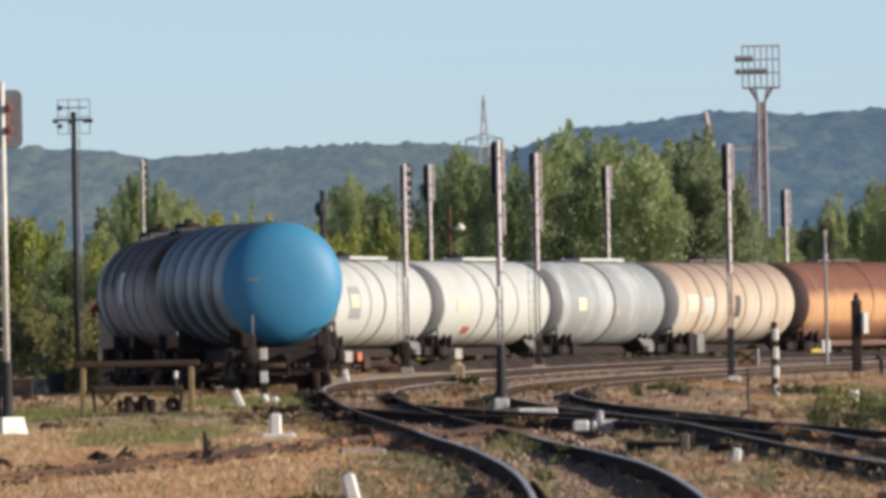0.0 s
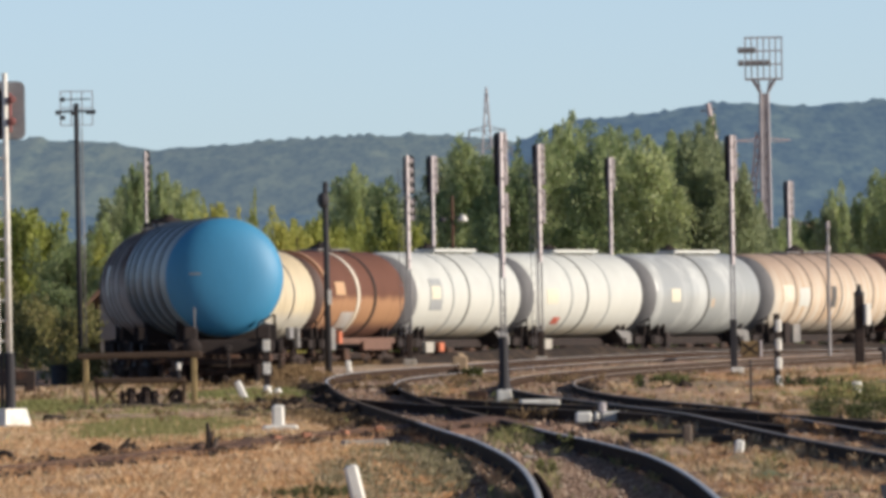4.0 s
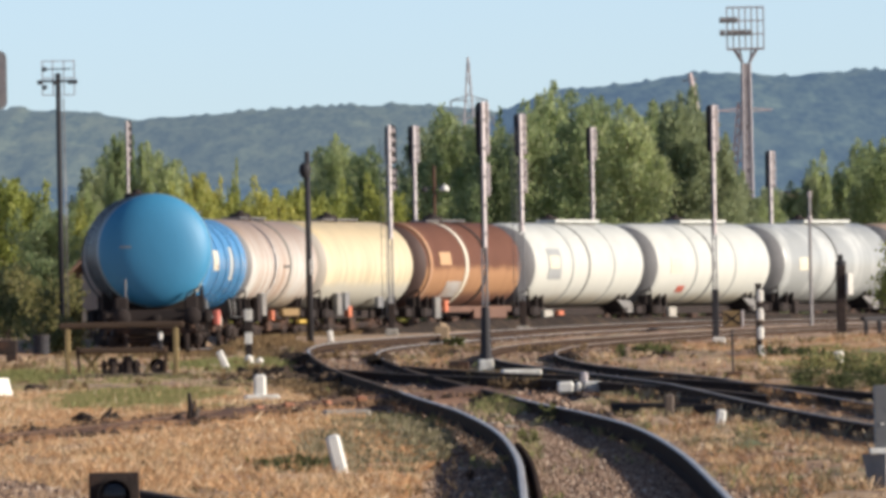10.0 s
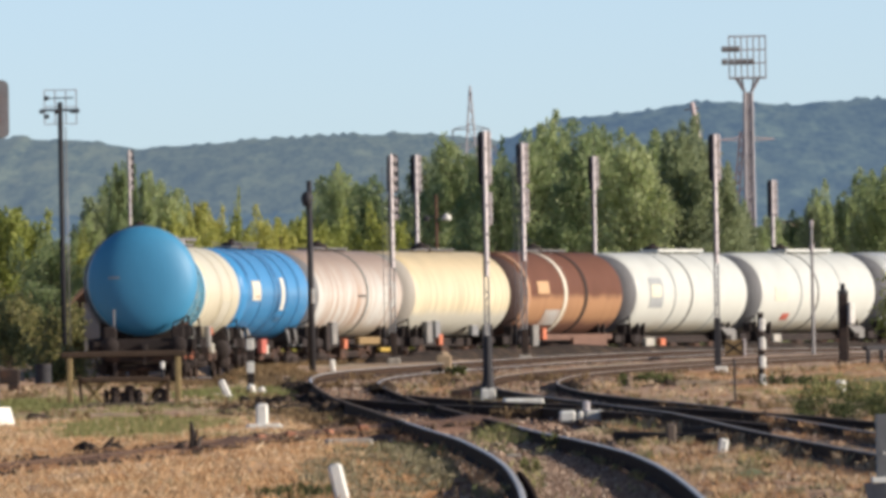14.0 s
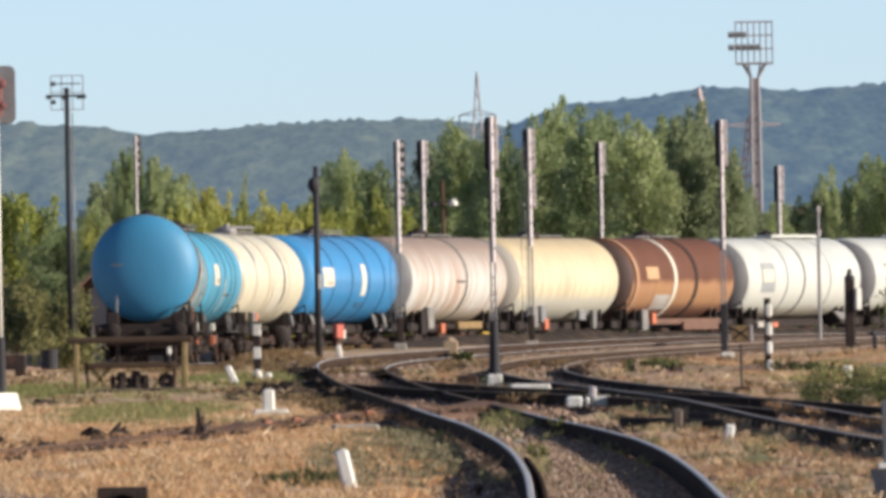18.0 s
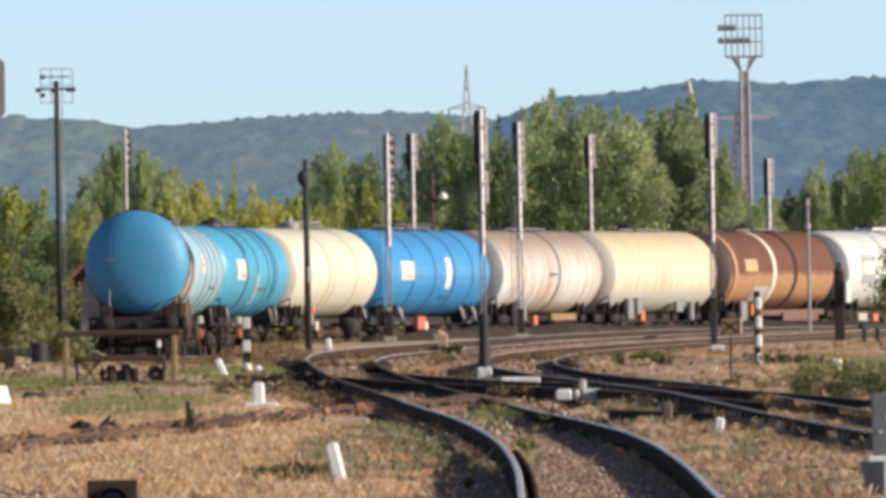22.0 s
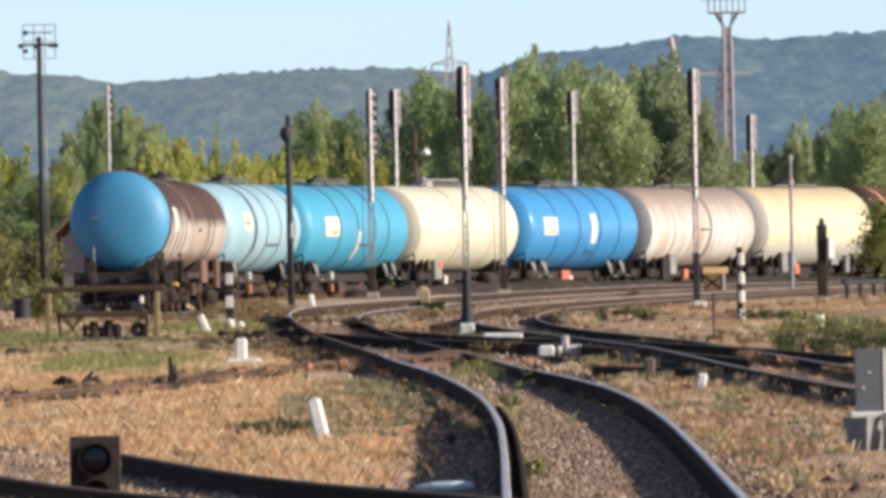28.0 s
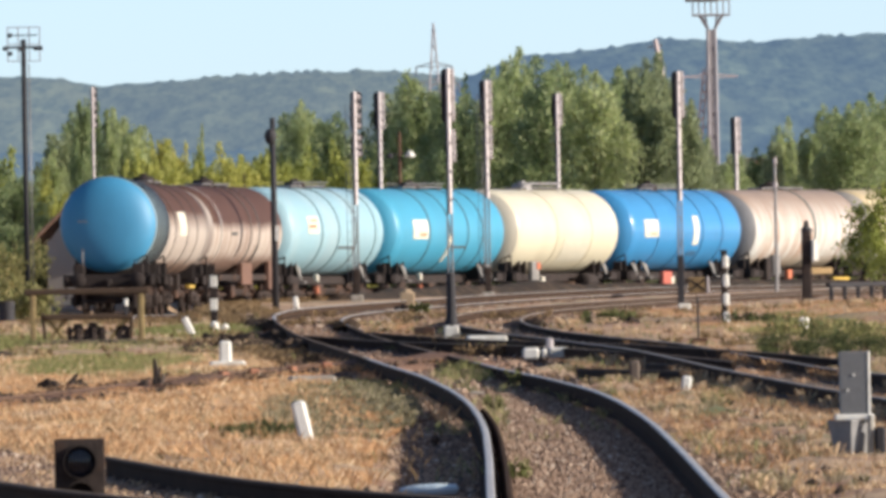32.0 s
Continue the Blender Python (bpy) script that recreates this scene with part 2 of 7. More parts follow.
TILE = mat("brown_roof_tile", (0.36, 0.21, 0.14), (0.25, 0.14, 0.095), 0.9, scale=3, fine=30, bump=0.5)
TOWER_STEEL = mat("hazy_steel", (0.36, 0.335, 0.35), (0.28, 0.26, 0.28), 0.7, 0.0, scale=1, fine=6, bump=0.0)
PINKISH = mat("bleached_pinkish_paint", (0.62, 0.5, 0.47), (0.5, 0.4, 0.38), 0.9, scale=1, fine=8, bump=0.0)
BRICK = mat("orange_brick", (0.42, 0.19, 0.11), (0.30, 0.13, 0.08), 0.9, scale=6, fine=40, bump=0.4)
RED_DARK = mat("dull_red_paint", (0.28, 0.09, 0.08), (0.12, 0.05, 0.05), 0.7)


# ---------------------------------------------------------------- mesh helpers
class Mesh:
    """Collects points and faces of one part."""

    def __init__(self):
        self.v, self.f = [], []

    def add(self, v, f):
        n = len(self.v)
        self.v += [tuple(p) for p in v]
        self.f += [tuple(i + n for i in q) for q in f]
        return self

    def box(self, c, s, m=None, bevel=0.0):
        x, y, z = (a / 2 for a in s)
        if bevel <= 0:
            p = [Vector((i * x, j * y, k * z)) for k in (-1, 1) for i, j in ((-1, -1), (1, -1), (1, 1), (-1, 1))]
            f = [(3, 2, 1, 0), (4, 5, 6, 7), (0, 1, 5, 4), (1, 2, 6, 5), (2, 3, 7, 6), (3, 0, 4, 7)]
        else:
            b = min(bevel, x * 0.9, y * 0.9, z * 0.9)
            p, f = [], []
            ring = [(-x + b, -y), (x - b, -y), (x, -y + b), (x, y - b), (x - b, y), (-x + b, y), (-x, y - b), (-x, -y + b)]
            for k, sh in ((-z, b), (-z + b, 0), (z - b, 0), (z, b)):
                p += [Vector((a * (x - sh) / x, d * (y - sh) / y, k)) for a, d in ring]
            for r in range(3):
                f += [(r * 8 + i, r * 8 + (i + 1) % 8, r * 8 + 8 + (i + 1) % 8, r * 8 + 8 + i) for i in range(8)]
            f += [tuple(range(7, -1, -1)), tuple(range(24, 32))]
        if m is not None:
            p = [m.to_3x3() @ q for q in p]
        return self.add([q + Vector(c) for q in p], f)

    def tube(self, a, b, r, r2=None, n=8, caps=True):
        a, b = Vector(a), Vector(b)
        r2 = r if r2 is None else r2
        d = (b - a).normalized()
        u = d.orthogonal().normalized()
        w = d.cross(u)
        p = []
        for q, rr in ((a, r), (b, r2)):
            p += [q + (u * math.cos(2 * math.pi * i / n) + w * math.sin(2 * math.pi * i / n)) * rr for i in range(n)]
        f = [(i, (i + 1) % n, n + (i + 1) % n, n + i) for i in range(n)]
        if caps:
            f += [tuple(range(n - 1, -1, -1)), tuple(range(n, 2 * n))]
        return self.add(p, f)

    def lathe_y(self, prof, c=(0, 0, 0), n=40, closed=False):
        """Rings of (y, radius) round the y axis."""
        p, f = [], []
        for y, r in prof:
            p += [(c[0] + r * math.sin(2 * math.pi * i / n), c[1] + y, c[2] + r * math.cos(2 * math.pi * i / n)) for i in range(n)]
        m = len(prof)
        for k in range(m if closed else m - 1):
            k2 = (k + 1) % m
            f += [(k * n + i, k * n + (i + 1) % n, k2 * n + (i + 1) % n, k2 * n + i) for i in range(n)]
        return self.add(p, f)

    def lathe_z(self, prof, c=(0, 0, 0), n=16):
        p, f = [], []
        for r, z in prof:
            p += [(c[0] + r * math.cos(2 * math.pi * i / n), c[1] + r * math.sin(2 * math.pi * i / n), c[2] + z) for i in range(n)]
        for k in range(len(prof) - 1):
            f += [(k * n + i, k * n + (i + 1) % n, k * n + n + (i + 1) % n, k * n + n + i) for i in range(n)]
        f += [tuple(range(n - 1, -1, -1)), tuple(range(len(p) - n, len(p)))]
        return self.add(p, f)

    def sweep(self, pts, prof, close=True):
        """A cross-section of (across, up) carried along a level line."""
        p, f, n = [], [], len(prof)
        for i, q in enumerate(pts):
            q = Vector(q)
            d = Vector(pts[min(i + 1, len(pts) - 1)]) - Vector(pts[max(i - 1, 0)])
            d = Vector((d.x, d.y, 0)).normalized()
            s = Vector((d.y, -d.x, 0))
            p += [q + s * a + Vector((0, 0, b)) for a, b in prof]
        for i in range(len(pts) - 1):
            f += [(i * n + k, (i + 1) * n + k, (i + 1) * n + (k + 1) % n, i * n + (k + 1) % n) for k in range(n if close else n - 1)]
        if close:
            f += [tuple(range(n)), tuple(range(len(p) - 1, len(p) - 1 - n, -1))]
        return self.add(p, f)

    def data(self, name, material, smooth=False):
        me = bpy.data.meshes.new(name)
        me.from_pydata(self.v, [], self.f)
        me.materials.append(material)
        if smooth:
            me.polygons.foreach_set("use_smooth", [True] * len(me.polygons))
        me.update()
        return me


def part(name, mesh, material, parent=None, label="", smooth=False, m=None):
    ob = new(name, mesh.data(name, material, smooth) if isinstance(mesh, Mesh) else mesh)
    if parent:
        ob.parent = parent
    if m is not None:
        ob.matrix_basis = m
    if label:
        tagged(ob, label)
    return ob


def thing(name, label, category, m, group="", kind=""):
    ob = new(name)
    ob.matrix_basis = m
    return tagged(ob, label, category, group, kind)


# ---------------------------------------------------------------- plan
def smooth_line(keys, step=2.0):
    """Points (x, y) along a gentle curve through the keys, evenly in y."""
    ky = np.array([k[1] for k in keys], float)
    kx = np.array([k[0] for k in keys], float)
    m = np.gradient(kx, ky)
    ys = np.arange(ky[0], ky[-1] + 1e-6, step)
    i = np.clip(np.searchsorted(ky, ys, side='right') - 1, 0, len(ky) - 2)
    h = ky[i + 1] - ky[i]
    u = (ys - ky[i]) / h
    x = (2 * u**3 - 3 * u**2 + 1) * kx[i] + (u**3 - 2 * u**2 + u) * h * m[i] + (-2 * u**3 + 3 * u**2) * kx[i + 1] + (u**3 - u**2) * h * m[i + 1]
    return np.stack([x, ys], 1)


# the line on which the train runs: heading in degrees at metres along it
TRAIN_S = np.array([-60, -20, 0, 25, 50, 75, 90, 105, 120, 135, 150, 165, 180, 200, 330], float)
TRAIN_H = np.radians(np.array([-17, -16.0, -11.06, -3.9, -0.9, -1.4, 0.2, 4.4, 11.35, 16.9, 19.1, 21.1, 22.7, 24.0, 24.0]))
ls = np.arange(-60, 330.01, 0.5)
lh = np.interp(ls, TRAIN_S, TRAIN_H)
lx, ly = np.cumsum(np.sin(lh)) * 0.5, np.cumsum(np.cos(lh)) * 0.5
i0 = int(np.argmin(abs(ls)))
lx, ly = lx - lx[i0] - 3.92, ly - ly[i0] + 308.0


def rail_z(y):
    """Height of the train's rails."""
    return np.interp(y, [250, 308, 394, 470, 560, 700], [-0.22, -0.27, -0.42, -0.80, -1.1, -1.3])


def line_at(s):
    x, y = float(np.interp(s, ls, lx)), float(np.interp(s, ls, ly))
    return Vector((x, y, float(rail_z(y))))


def front_z(y):
    return np.interp(y, [0, 200, 300, 430, 700, 5000], [0, 0, -0.08, -0.25, -1.4, -2.0])


def ground_z(x, y):
    """Height of the ground: level near the camera, falling away slowly, lower along the train's line."""
    x, y = np.asarray(x, float), np.asarray(y, float)
    d = x - np.interp(y, ly, lx)
    low = rail_z(y) - 0.22
    u = np.clip((abs(d) - 1.7) / 1.5, 0, 1)
    u = u * u * (3 - 2 * u)
    front = front_z(y)
    v = np.clip((y - 255) / 40, 0, 1)
    front = front + 0.2 * np.exp(-((x - 10.2) / 2.2) ** 2 - ((y - 296) / 24) ** 2)
    return np.where(v > 0, front + (np.minimum(low, front) * (1 - u) + front * u - front) * v, front)


def gz(x, y):
    return float(ground_z(x, y))


MAIN = smooth_line([(1.1, 60), (1.18, 81), (1.27, 99), (1.31, 113), (1.25, 127), (0.95, 145), (0.25, 171), (-0.22, 187), (-0.78, 206), (-1.22, 224), (-1.83, 256), (-2.13, 283), (-1.9, 308), (-1.1, 327), (0.2, 346), (4.0, 395), (11.0, 450), (22, 510)])
RIGHT = smooth_line([(6.6, 60), (5.8, 105), (4.98, 136), (4.38, 156), (3.9, 175), (3.45, 190), (2.85, 205), (2.2, 222), (1.63, 245), (1.55, 270), (2.0, 290), (2.95, 308), (4.5, 328), (6.4, 347), (10.5, 380), (18.5, 428), (31, 490)])
LEFT = smooth_line([(0.5, 76), (-0.42, 81.5), (-1.2, 85.3), (-2.0, 90.5), (-2.5, 95), (-2.96, 99.3), (-4.1, 110), (-6.2, 130), (-9.5, 160)])
CROSS = smooth_line([(4.75, 167), (4.0, 179), (3.3, 187), (2.36, 196), (1.54, 202), (0.3, 211), (-0.5, 221), (-1.5, 234)])
OLD = smooth_line([(-7.4, 118), (-5.2, 138), (-3.75, 151), (-2.95, 161), (-2.1, 169), (-1.5, 173.5), (-0.95, 178), (-0.15, 183), (0.3, 186.3)])

# ---------------------------------------------------------------- ground
gx = np.concatenate([np.linspace(-1500, -60, 14), np.arange(-40, -14, 3.0), np.arange(-14, 40, 0.5), np.arange(40, 70, 5.0), np.linspace(80, 1500, 14)])
gy = np.concatenate([np.linspace(-60, 60, 7), np.arange(62, 130, 0.5), np.arange(130, 300, 1.0), np.arange(300, 520, 2.0), np.linspace(530, 900, 30), np.linspace(1000, 4900, 26)])
GX, GY = np.meshgrid(gx, gy)
GZ = ground_z(GX, GY)
near = (abs(GX) < 40) & (GY > 60) & (GY < 520)
bumps = np.random.RandomState(3).rand(*GX.shape) - 0.5
bumps = (bumps + np.roll(bumps, 1, 0) + np.roll(bumps, 1, 1) + np.roll(bumps, (1, 1), (0, 1))) * 0.05
for line in (MAIN, RIGHT, LEFT, CROSS):
    dl = abs(GX - np.interp(GY, line[:, 1], line[:, 0]))
    bumps = bumps * np.clip((dl - 0.8) / 1.0, 0, 1) 
    inside = (dl < 1.7) & (GY < line[-1, 1] + 4) & (GY > line[0, 1] - 4)
    GZ = np.where(inside, GZ - 0.10, GZ)
GZ = GZ + np.where(near, bumps, 0)
ground = Mesh()
nx = len(gx)
ground.add(np.stack([GX.ravel(), GY.ravel(), GZ.ravel()], 1).tolist(),
           [(r * nx + c, r * nx + c + 1, r * nx + nx + c + 1, r * nx + nx + c) for r in range(len(gy) - 1) for c in range(nx - 1)])
tagged(part("ground", ground, GROUND, smooth=True), "dry grass and bare earth of a railway yard", "ground", kind="structure")

# ---------------------------------------------------------------- tracks
RAIL_PROF = [(-0.07, 0), (0.07, 0), (0.07, 0.012), (0.012, 0.03), (0.012, 0.125), (0.036, 0.135), (0.036, 0.16), (-0.036, 0.16), (-0.036, 0.135), (-0.012, 0.125), (-0.012, 0.03), (-0.07, 0.012)]
HEAD_PROF = [(-0.027, 0.158), (0.027, 0.158), (0.027, 0.166), (0.019, 0.172), (-0.019, 0.172), (-0.027, 0.166)]


def offset_line(line, off, zfun, dz=0.0):
    out = []
    for i, (x, y) in enumerate(line):
        d = line[min(i + 1, len(line) - 1)] - line[max(i - 1, 0)]
        d = d / np.hypot(*d)
        out.append((x + d[1] * off, y - d[0] * off, zfun(x, y) + dz))
    return out


def track(line, label, zfun, rails=(-0.753, 0.753), rail_mat=RAIL, head=True, bed=True, sleepers=0, low=0.0, bed_mat=BALLAST, head_mat=RAIL_HEAD, ends=(9e9, 9e9), cant=None, crown=0.0, dull=(), group="tracks of the yard"):
    root = thing("railway_track", label, "railway track", Matrix(), group, "structure")
    for off, end in zip(rails, ends):
        pts = [p for p in offset_line(line, off, zfun) if p[1] < end]
        if cant:     # rows of y and the lift of the left and of the right rail
            lift = [c[1 if off < 0 else 2] for c in cant]
            pts = [(x, y, z + float(np.interp(y, [c[0] for c in cant], lift))) for x, y, z in pts]
        r = part("rail", Mesh().sweep(pts, RAIL_PROF), rail_mat, root)
        if head:
            cuts = [0, *dull, 9e9]      # every second stretch has a duller head
            for k, (c0, c1) in enumerate(zip(cuts, cuts[1:])):
                seg = [p for p in pts if c0 - 2.5 <= p[1] < c1]
                if len(seg) > 1:
                    part("running_surface", Mesh().sweep(seg, HEAD_PROF), RUST_HEAD if k % 2 else head_mat, r, "dull worn rail head" if k % 2 else "worn bright rail head")
    if bed:
        pts = offset_line(line, 0, zfun, -low)
        part("ballast_bed", Mesh().sweep(pts, [(-1.75, -0.14), (-1.15, -0.03), (-0.62, -0.045), (-0.5, crown - 0.04), (0, crown - 0.03), (0.6, crown - 0.035), (0.68, -0.045), (1.15, -0.03), (1.75, -0.14)], close=False), bed_mat, root)
    if sleepers:
        me = Mesh().box((0, 0, 0), (2.5, 0.24, 0.16), bevel=0.02).data("sleeper", SLEEPER)
        dist = np.concatenate([[0], np.cumsum(np.hypot(*np.diff(line, axis=0).T))])
        for k in range(sleepers):
            d = 8 + k * 0.62
            if d > dist[-1]:
                break
            x, y = float(np.interp(d, dist, line[:, 0])), float(np.interp(d, dist, line[:, 1]))
            x2, y2 = float(np.interp(d + 1, dist, line[:, 0])), float(np.interp(d + 1, dist, line[:, 1]))
            part("sleeper", me, None, root, m=pose(x, y, zfun(x, y) - 0.085 - max(low, 0), 0, 0, -math.degrees(math.atan2(x2 - x, y2 - y))))
    return root


def flat_z(x, y):
    return float(front_z(y))


main_track = track(MAIN, "curving steel railway track in gravel", flat_z, rails=(-0.705, 0.705), sleepers=230, low=0.06, crown=0.065, dull=(176, 262), cant=[(60, 0, 0), (120, 0.01, 0.015), (135, 0.03, 0.02), (150, 0.035, -0.015), (165, 0.02, -0.05), (225, 0.035, -0.06), (250, 0.065, -0.045), (300, 0.06, -0.08)])
check = [p for p in offset_line(MAIN, -0.585, flat_z, 0.012) if 80 < p[1] < 126]
part("check_rail", Mesh().sweep(check, [(-0.04, 0), (0.04, 0), (0.03, 0.02), (0.018, 0.12), (0.014, 0.135), (-0.014, 0.135), (-0.018, 0.12), (-0.03, 0.02)]), RAIL, main_track, "rusty check rail inside the curve")
track(RIGHT, "curving steel railway track in weedy gravel", flat_z, head_mat=DULL_HEAD, rails=(-0.705, 0.705), sleepers=150, cant=[(100, 0, 0), (140, -0.03, 0), (160, -0.01, -0.06), (180, 0.02, -0.06), (195, 0, -0.03), (230, 0, -0.055), (300, 0, -0.05)])
track(LEFT, "dull steel railway track branching off in dry grass", flat_z, sleepers=80, low=-0.05, head_mat=RUST_HEAD, rails=(-0.8, 0.753), ends=(9e9, 100.4))
track(CROSS, "crossover track between two lines", lambda x, y: flat_z(x, y) - 0.03, rails=(-0.705, 0.705), bed=False, head_mat=RUST_HEAD)
track(OLD, "rusty half-buried rail in dry grass", lambda x, y: flat_z(x, y) - 0.04, rails=(0.0,), rail_mat=RUST_RAIL, head=False, bed=False)
# the bank rises to the rail heads where it crosses the main track
ridge = [(x, y, z + 0.03 * math.sin(i * 1.7) + 0.02 * math.sin(i * 0.61) + float(np.interp(y, [140, 150, 170, 180], [-0.05, 0, 0.0, 0.03]))) for i, (x, y, z) in enumerate(offset_line(OLD, 0.1, flat_z, -0.04))]
tagged(part("earth_ridge", Mesh().sweep(ridge, [(-1.05, -0.06), (-0.7, 0.05), (-0.4, 0.06), (-0.1, 0.13), (0.12, 0.12), (0.45, 0.06), (0.95, -0.06)]), RUST_EARTH, smooth=True), "low ridge of rust-brown earth along a buried rail", "bank", kind="structure")
tl = np.stack([lx[::4], ly[::4]], 1)
# Bed colour holds dark soil and also the shade under the wagons.
track(tl, "steel track under a train of tank wagons", lambda x, y: float(rail_z(y)) - 0.172, bed_mat=OILY)


# ---------------------------------------------------------------- tank wagons
TR, TZ = 1.45, 2.62   # radius of the tank, height of its axis


def two_tone(name, top, low, edge=0.0, blur=0.16, foot=None, foot_edge=-0.9, rough=0.6, spec=0.12, runs=None):
    """Upper paint, lower flank of another tone with an uneven edge, and an optional dirty foot; edges in metres above the tank's axis."""
    m = mat(name, top, tuple(v * 0.75 for v in top), rough, scale=1.2, fine=25, bump=0.05, spec=spec)
    N, K = m.node_tree.nodes, m.node_tree.links
    b = N["Principled BSDF"]
    tc = N.new("ShaderNodeTexCoord")
    sp = N.new("ShaderNodeSeparateXYZ")
    K.new(tc.outputs["Object"], sp.inputs[0])
    n = N.new("ShaderNodeTexNoise")
    n.inputs["Scale"].default_value, n.inputs["Detail"].default_value = 1.3, 6
    K.new(tc.outputs["Object"], n.inputs["Vector"])
    ad = N.new("ShaderNodeMath")
    ad.operation = 'MULTIPLY_ADD'
    ad.inputs[1].default_value = 0.3
    K.new(n.outputs[0], ad.inputs[0])
    K.new(sp.outputs["Z"], ad.inputs[2])
    # rusty runs down the flank
    mp = N.new("ShaderNodeMapping")
    mp.inputs["Scale"].default_value = (0.6, 5.0, 0.35)
    K.new(tc.outputs["Object"], mp.inputs[0])
    n2 = N.new("ShaderNodeTexNoise")
    n2.inputs["Scale"].default_value, n2.inputs["Detail"].default_value = 1.0, 5
    K.new(mp.outputs[0], n2.inputs["Vector"])
    run = N.new("ShaderNodeMapRange")
    run.inputs[1].default_value, run.inputs[2].default_value, run.inputs[4].default_value = (0.45, 0.62, runs[1]) if runs else (0.5, 0.74, 0.4)
    K.new(n2.outputs[0], run.inputs[0])
    mr0 = N.new("ShaderNodeMix")
    mr0.data_type = 'RGBA'
    mr0.inputs[6].default_value, mr0.inputs[7].default_value = (*low, 1), (*(runs[0] if runs else (a * 0.35 + c * 0.5 for a, c in zip(low, top))), 1)
    K.new(run.outputs[0], mr0.inputs[0])
    col = mr0.outputs[2]
    for tone, at, bl in ((None, edge, blur),) + (((foot, foot_edge, 0.14),) if foot else ()):
        mr = N.new("ShaderNodeMapRange")
        mr.inputs[1].default_value, mr.inputs[2].default_value = TZ + 0.15 + at - bl, TZ + 0.15 + at + bl
        K.new(ad.outputs[0], mr.inputs[0])
        mx = N.new("ShaderNodeMix")
        mx.data_type = 'RGBA'
        if tone is None:
            K.new(col, mx.inputs[6])
            K.new(b.inputs["Base Color"].links[0].from_socket, mx.inputs[7])
        else:
            mx.inputs[6].default_value = (*tone, 1)
            K.new(col, mx.inputs[7])
        K.new(mr.outputs[0], mx.inputs[0])
        col = mx.outputs[2]
    K.new(col, b.inputs["Base Color"])
    return m


def paint(name, c, stain, amt, rough=0.38, coat=0.0):
    return mat(name, c, tuple(v * 0.82 for v in c), rough, scale=1.1, fine=18, bump=0.03, amount=0.5, stain=stain, stain_amt=amt, coat=coat, streak=True)


DIRT = (0.16, 0.11, 0.08)
P_TAILHEAD = paint("sky_blue_enamel", (0.047, 0.245, 0.43), (0.045, 0.21, 0.37), 0.4, 0.55)
P_TAIL = paint("faded_blue_grey_enamel", (0.19, 0.25, 0.26), (0.05, 0.042, 0.038), 0.95, 0.5)
P_RIB = paint("dark_blue_hoop", (0.022, 0.035, 0.045), (0.03, 0.026, 0.024), 0.75, 0.5)
P_BROWN_A = two_tone("brown_over_white", (0.085, 0.042, 0.028), (0.40, 0.345, 0.30), 0.25, 0.3, (0.20, 0.13, 0.10), -1.0)
P_BROWN_B = two_tone("brown_over_dusty_white", (0.088, 0.046, 0.035), (0.43, 0.37, 0.32), 0.12, 0.16, (0.19, 0.125, 0.098), -0.85, runs=((0.2, 0.13, 0.1), 0.7))
P_PALEBLUE = paint("pale_blue_enamel", (0.285, 0.45, 0.51), (0.38, 0.46, 0.48), 0.6)
P_TEAL = paint("cyan_blue_enamel", (0.065, 0.31, 0.46), (0.06, 0.25, 0.37), 0.5)
P_CREAM = paint("cream_enamel", (0.64, 0.585, 0.44), (0.5, 0.43, 0.31), 0.5)
P_BLUE = paint("bright_blue_enamel", (0.058, 0.255, 0.51), (0.05, 0.21, 0.42), 0.5, 0.24)
P_DUSTY = paint("dusty_light_grey", (0.48, 0.465, 0.435), (0.33, 0.19, 0.115), 1.0)
P_BUFF = two_tone("yellowish_cream_over_dirty_white", (0.55, 0.44, 0.27), (0.66, 0.575, 0.40), 0.55, 0.6, (0.50, 0.475, 0.40), -0.62, rough=0.45, spec=0.3, runs=((0.40, 0.33, 0.22), 0.7))
P_RUST = two_tone("rust_brown_over_tan", (0.145, 0.066, 0.043), (0.355, 0.195, 0.105), -0.1, 0.12, (0.17, 0.085, 0.06), -0.95)
P_DUSTY_TANK = two_tone("dusty_brown_over_grey_white", (0.31, 0.235, 0.19), (0.57, 0.56, 0.52), 0.55, 0.55, (0.42, 0.35, 0.27), -1.05, rough=0.5, spec=0.25, runs=((0.37, 0.22, 0.14), 0.85))
P_WHITE = two_tone("off_white_over_dirty_flank", (0.55, 0.555, 0.515), (0.57, 0.565, 0.51), 0.0, 0.5, (0.42, 0.38, 0.30), -1.1, rough=0.45, spec=0.3)
P_LGREY = paint("light_grey_enamel", (0.345, 0.355, 0.345), (0.58, 0.59, 0.56), 1.0)
P_BEIGE = two_tone("grey_brown_over_beige", (0.36, 0.27, 0.21), (0.58, 0.52, 0.43), 0.5, 0.6, (0.38, 0.33, 0.27), -1.05, runs=((0.48, 0.31, 0.18), 0.8))
P_ORANGE = two_tone("brown_over_rusty_orange", (0.20, 0.095, 0.065), (0.57, 0.32, 0.16), 0.28, 0.22, (0.30, 0.15, 0.095), -0.75)
TAN_RUST = mat("pinkish_rust_panel", (0.17, 0.09, 0.062), (0.09, 0.05, 0.038), 0.85, scale=2, fine=20, bump=0.2)
GREEN_BAND = mat("dull_green_hoop", (0.10, 0.125, 0.12), (0.06, 0.08, 0.08), 0.7)
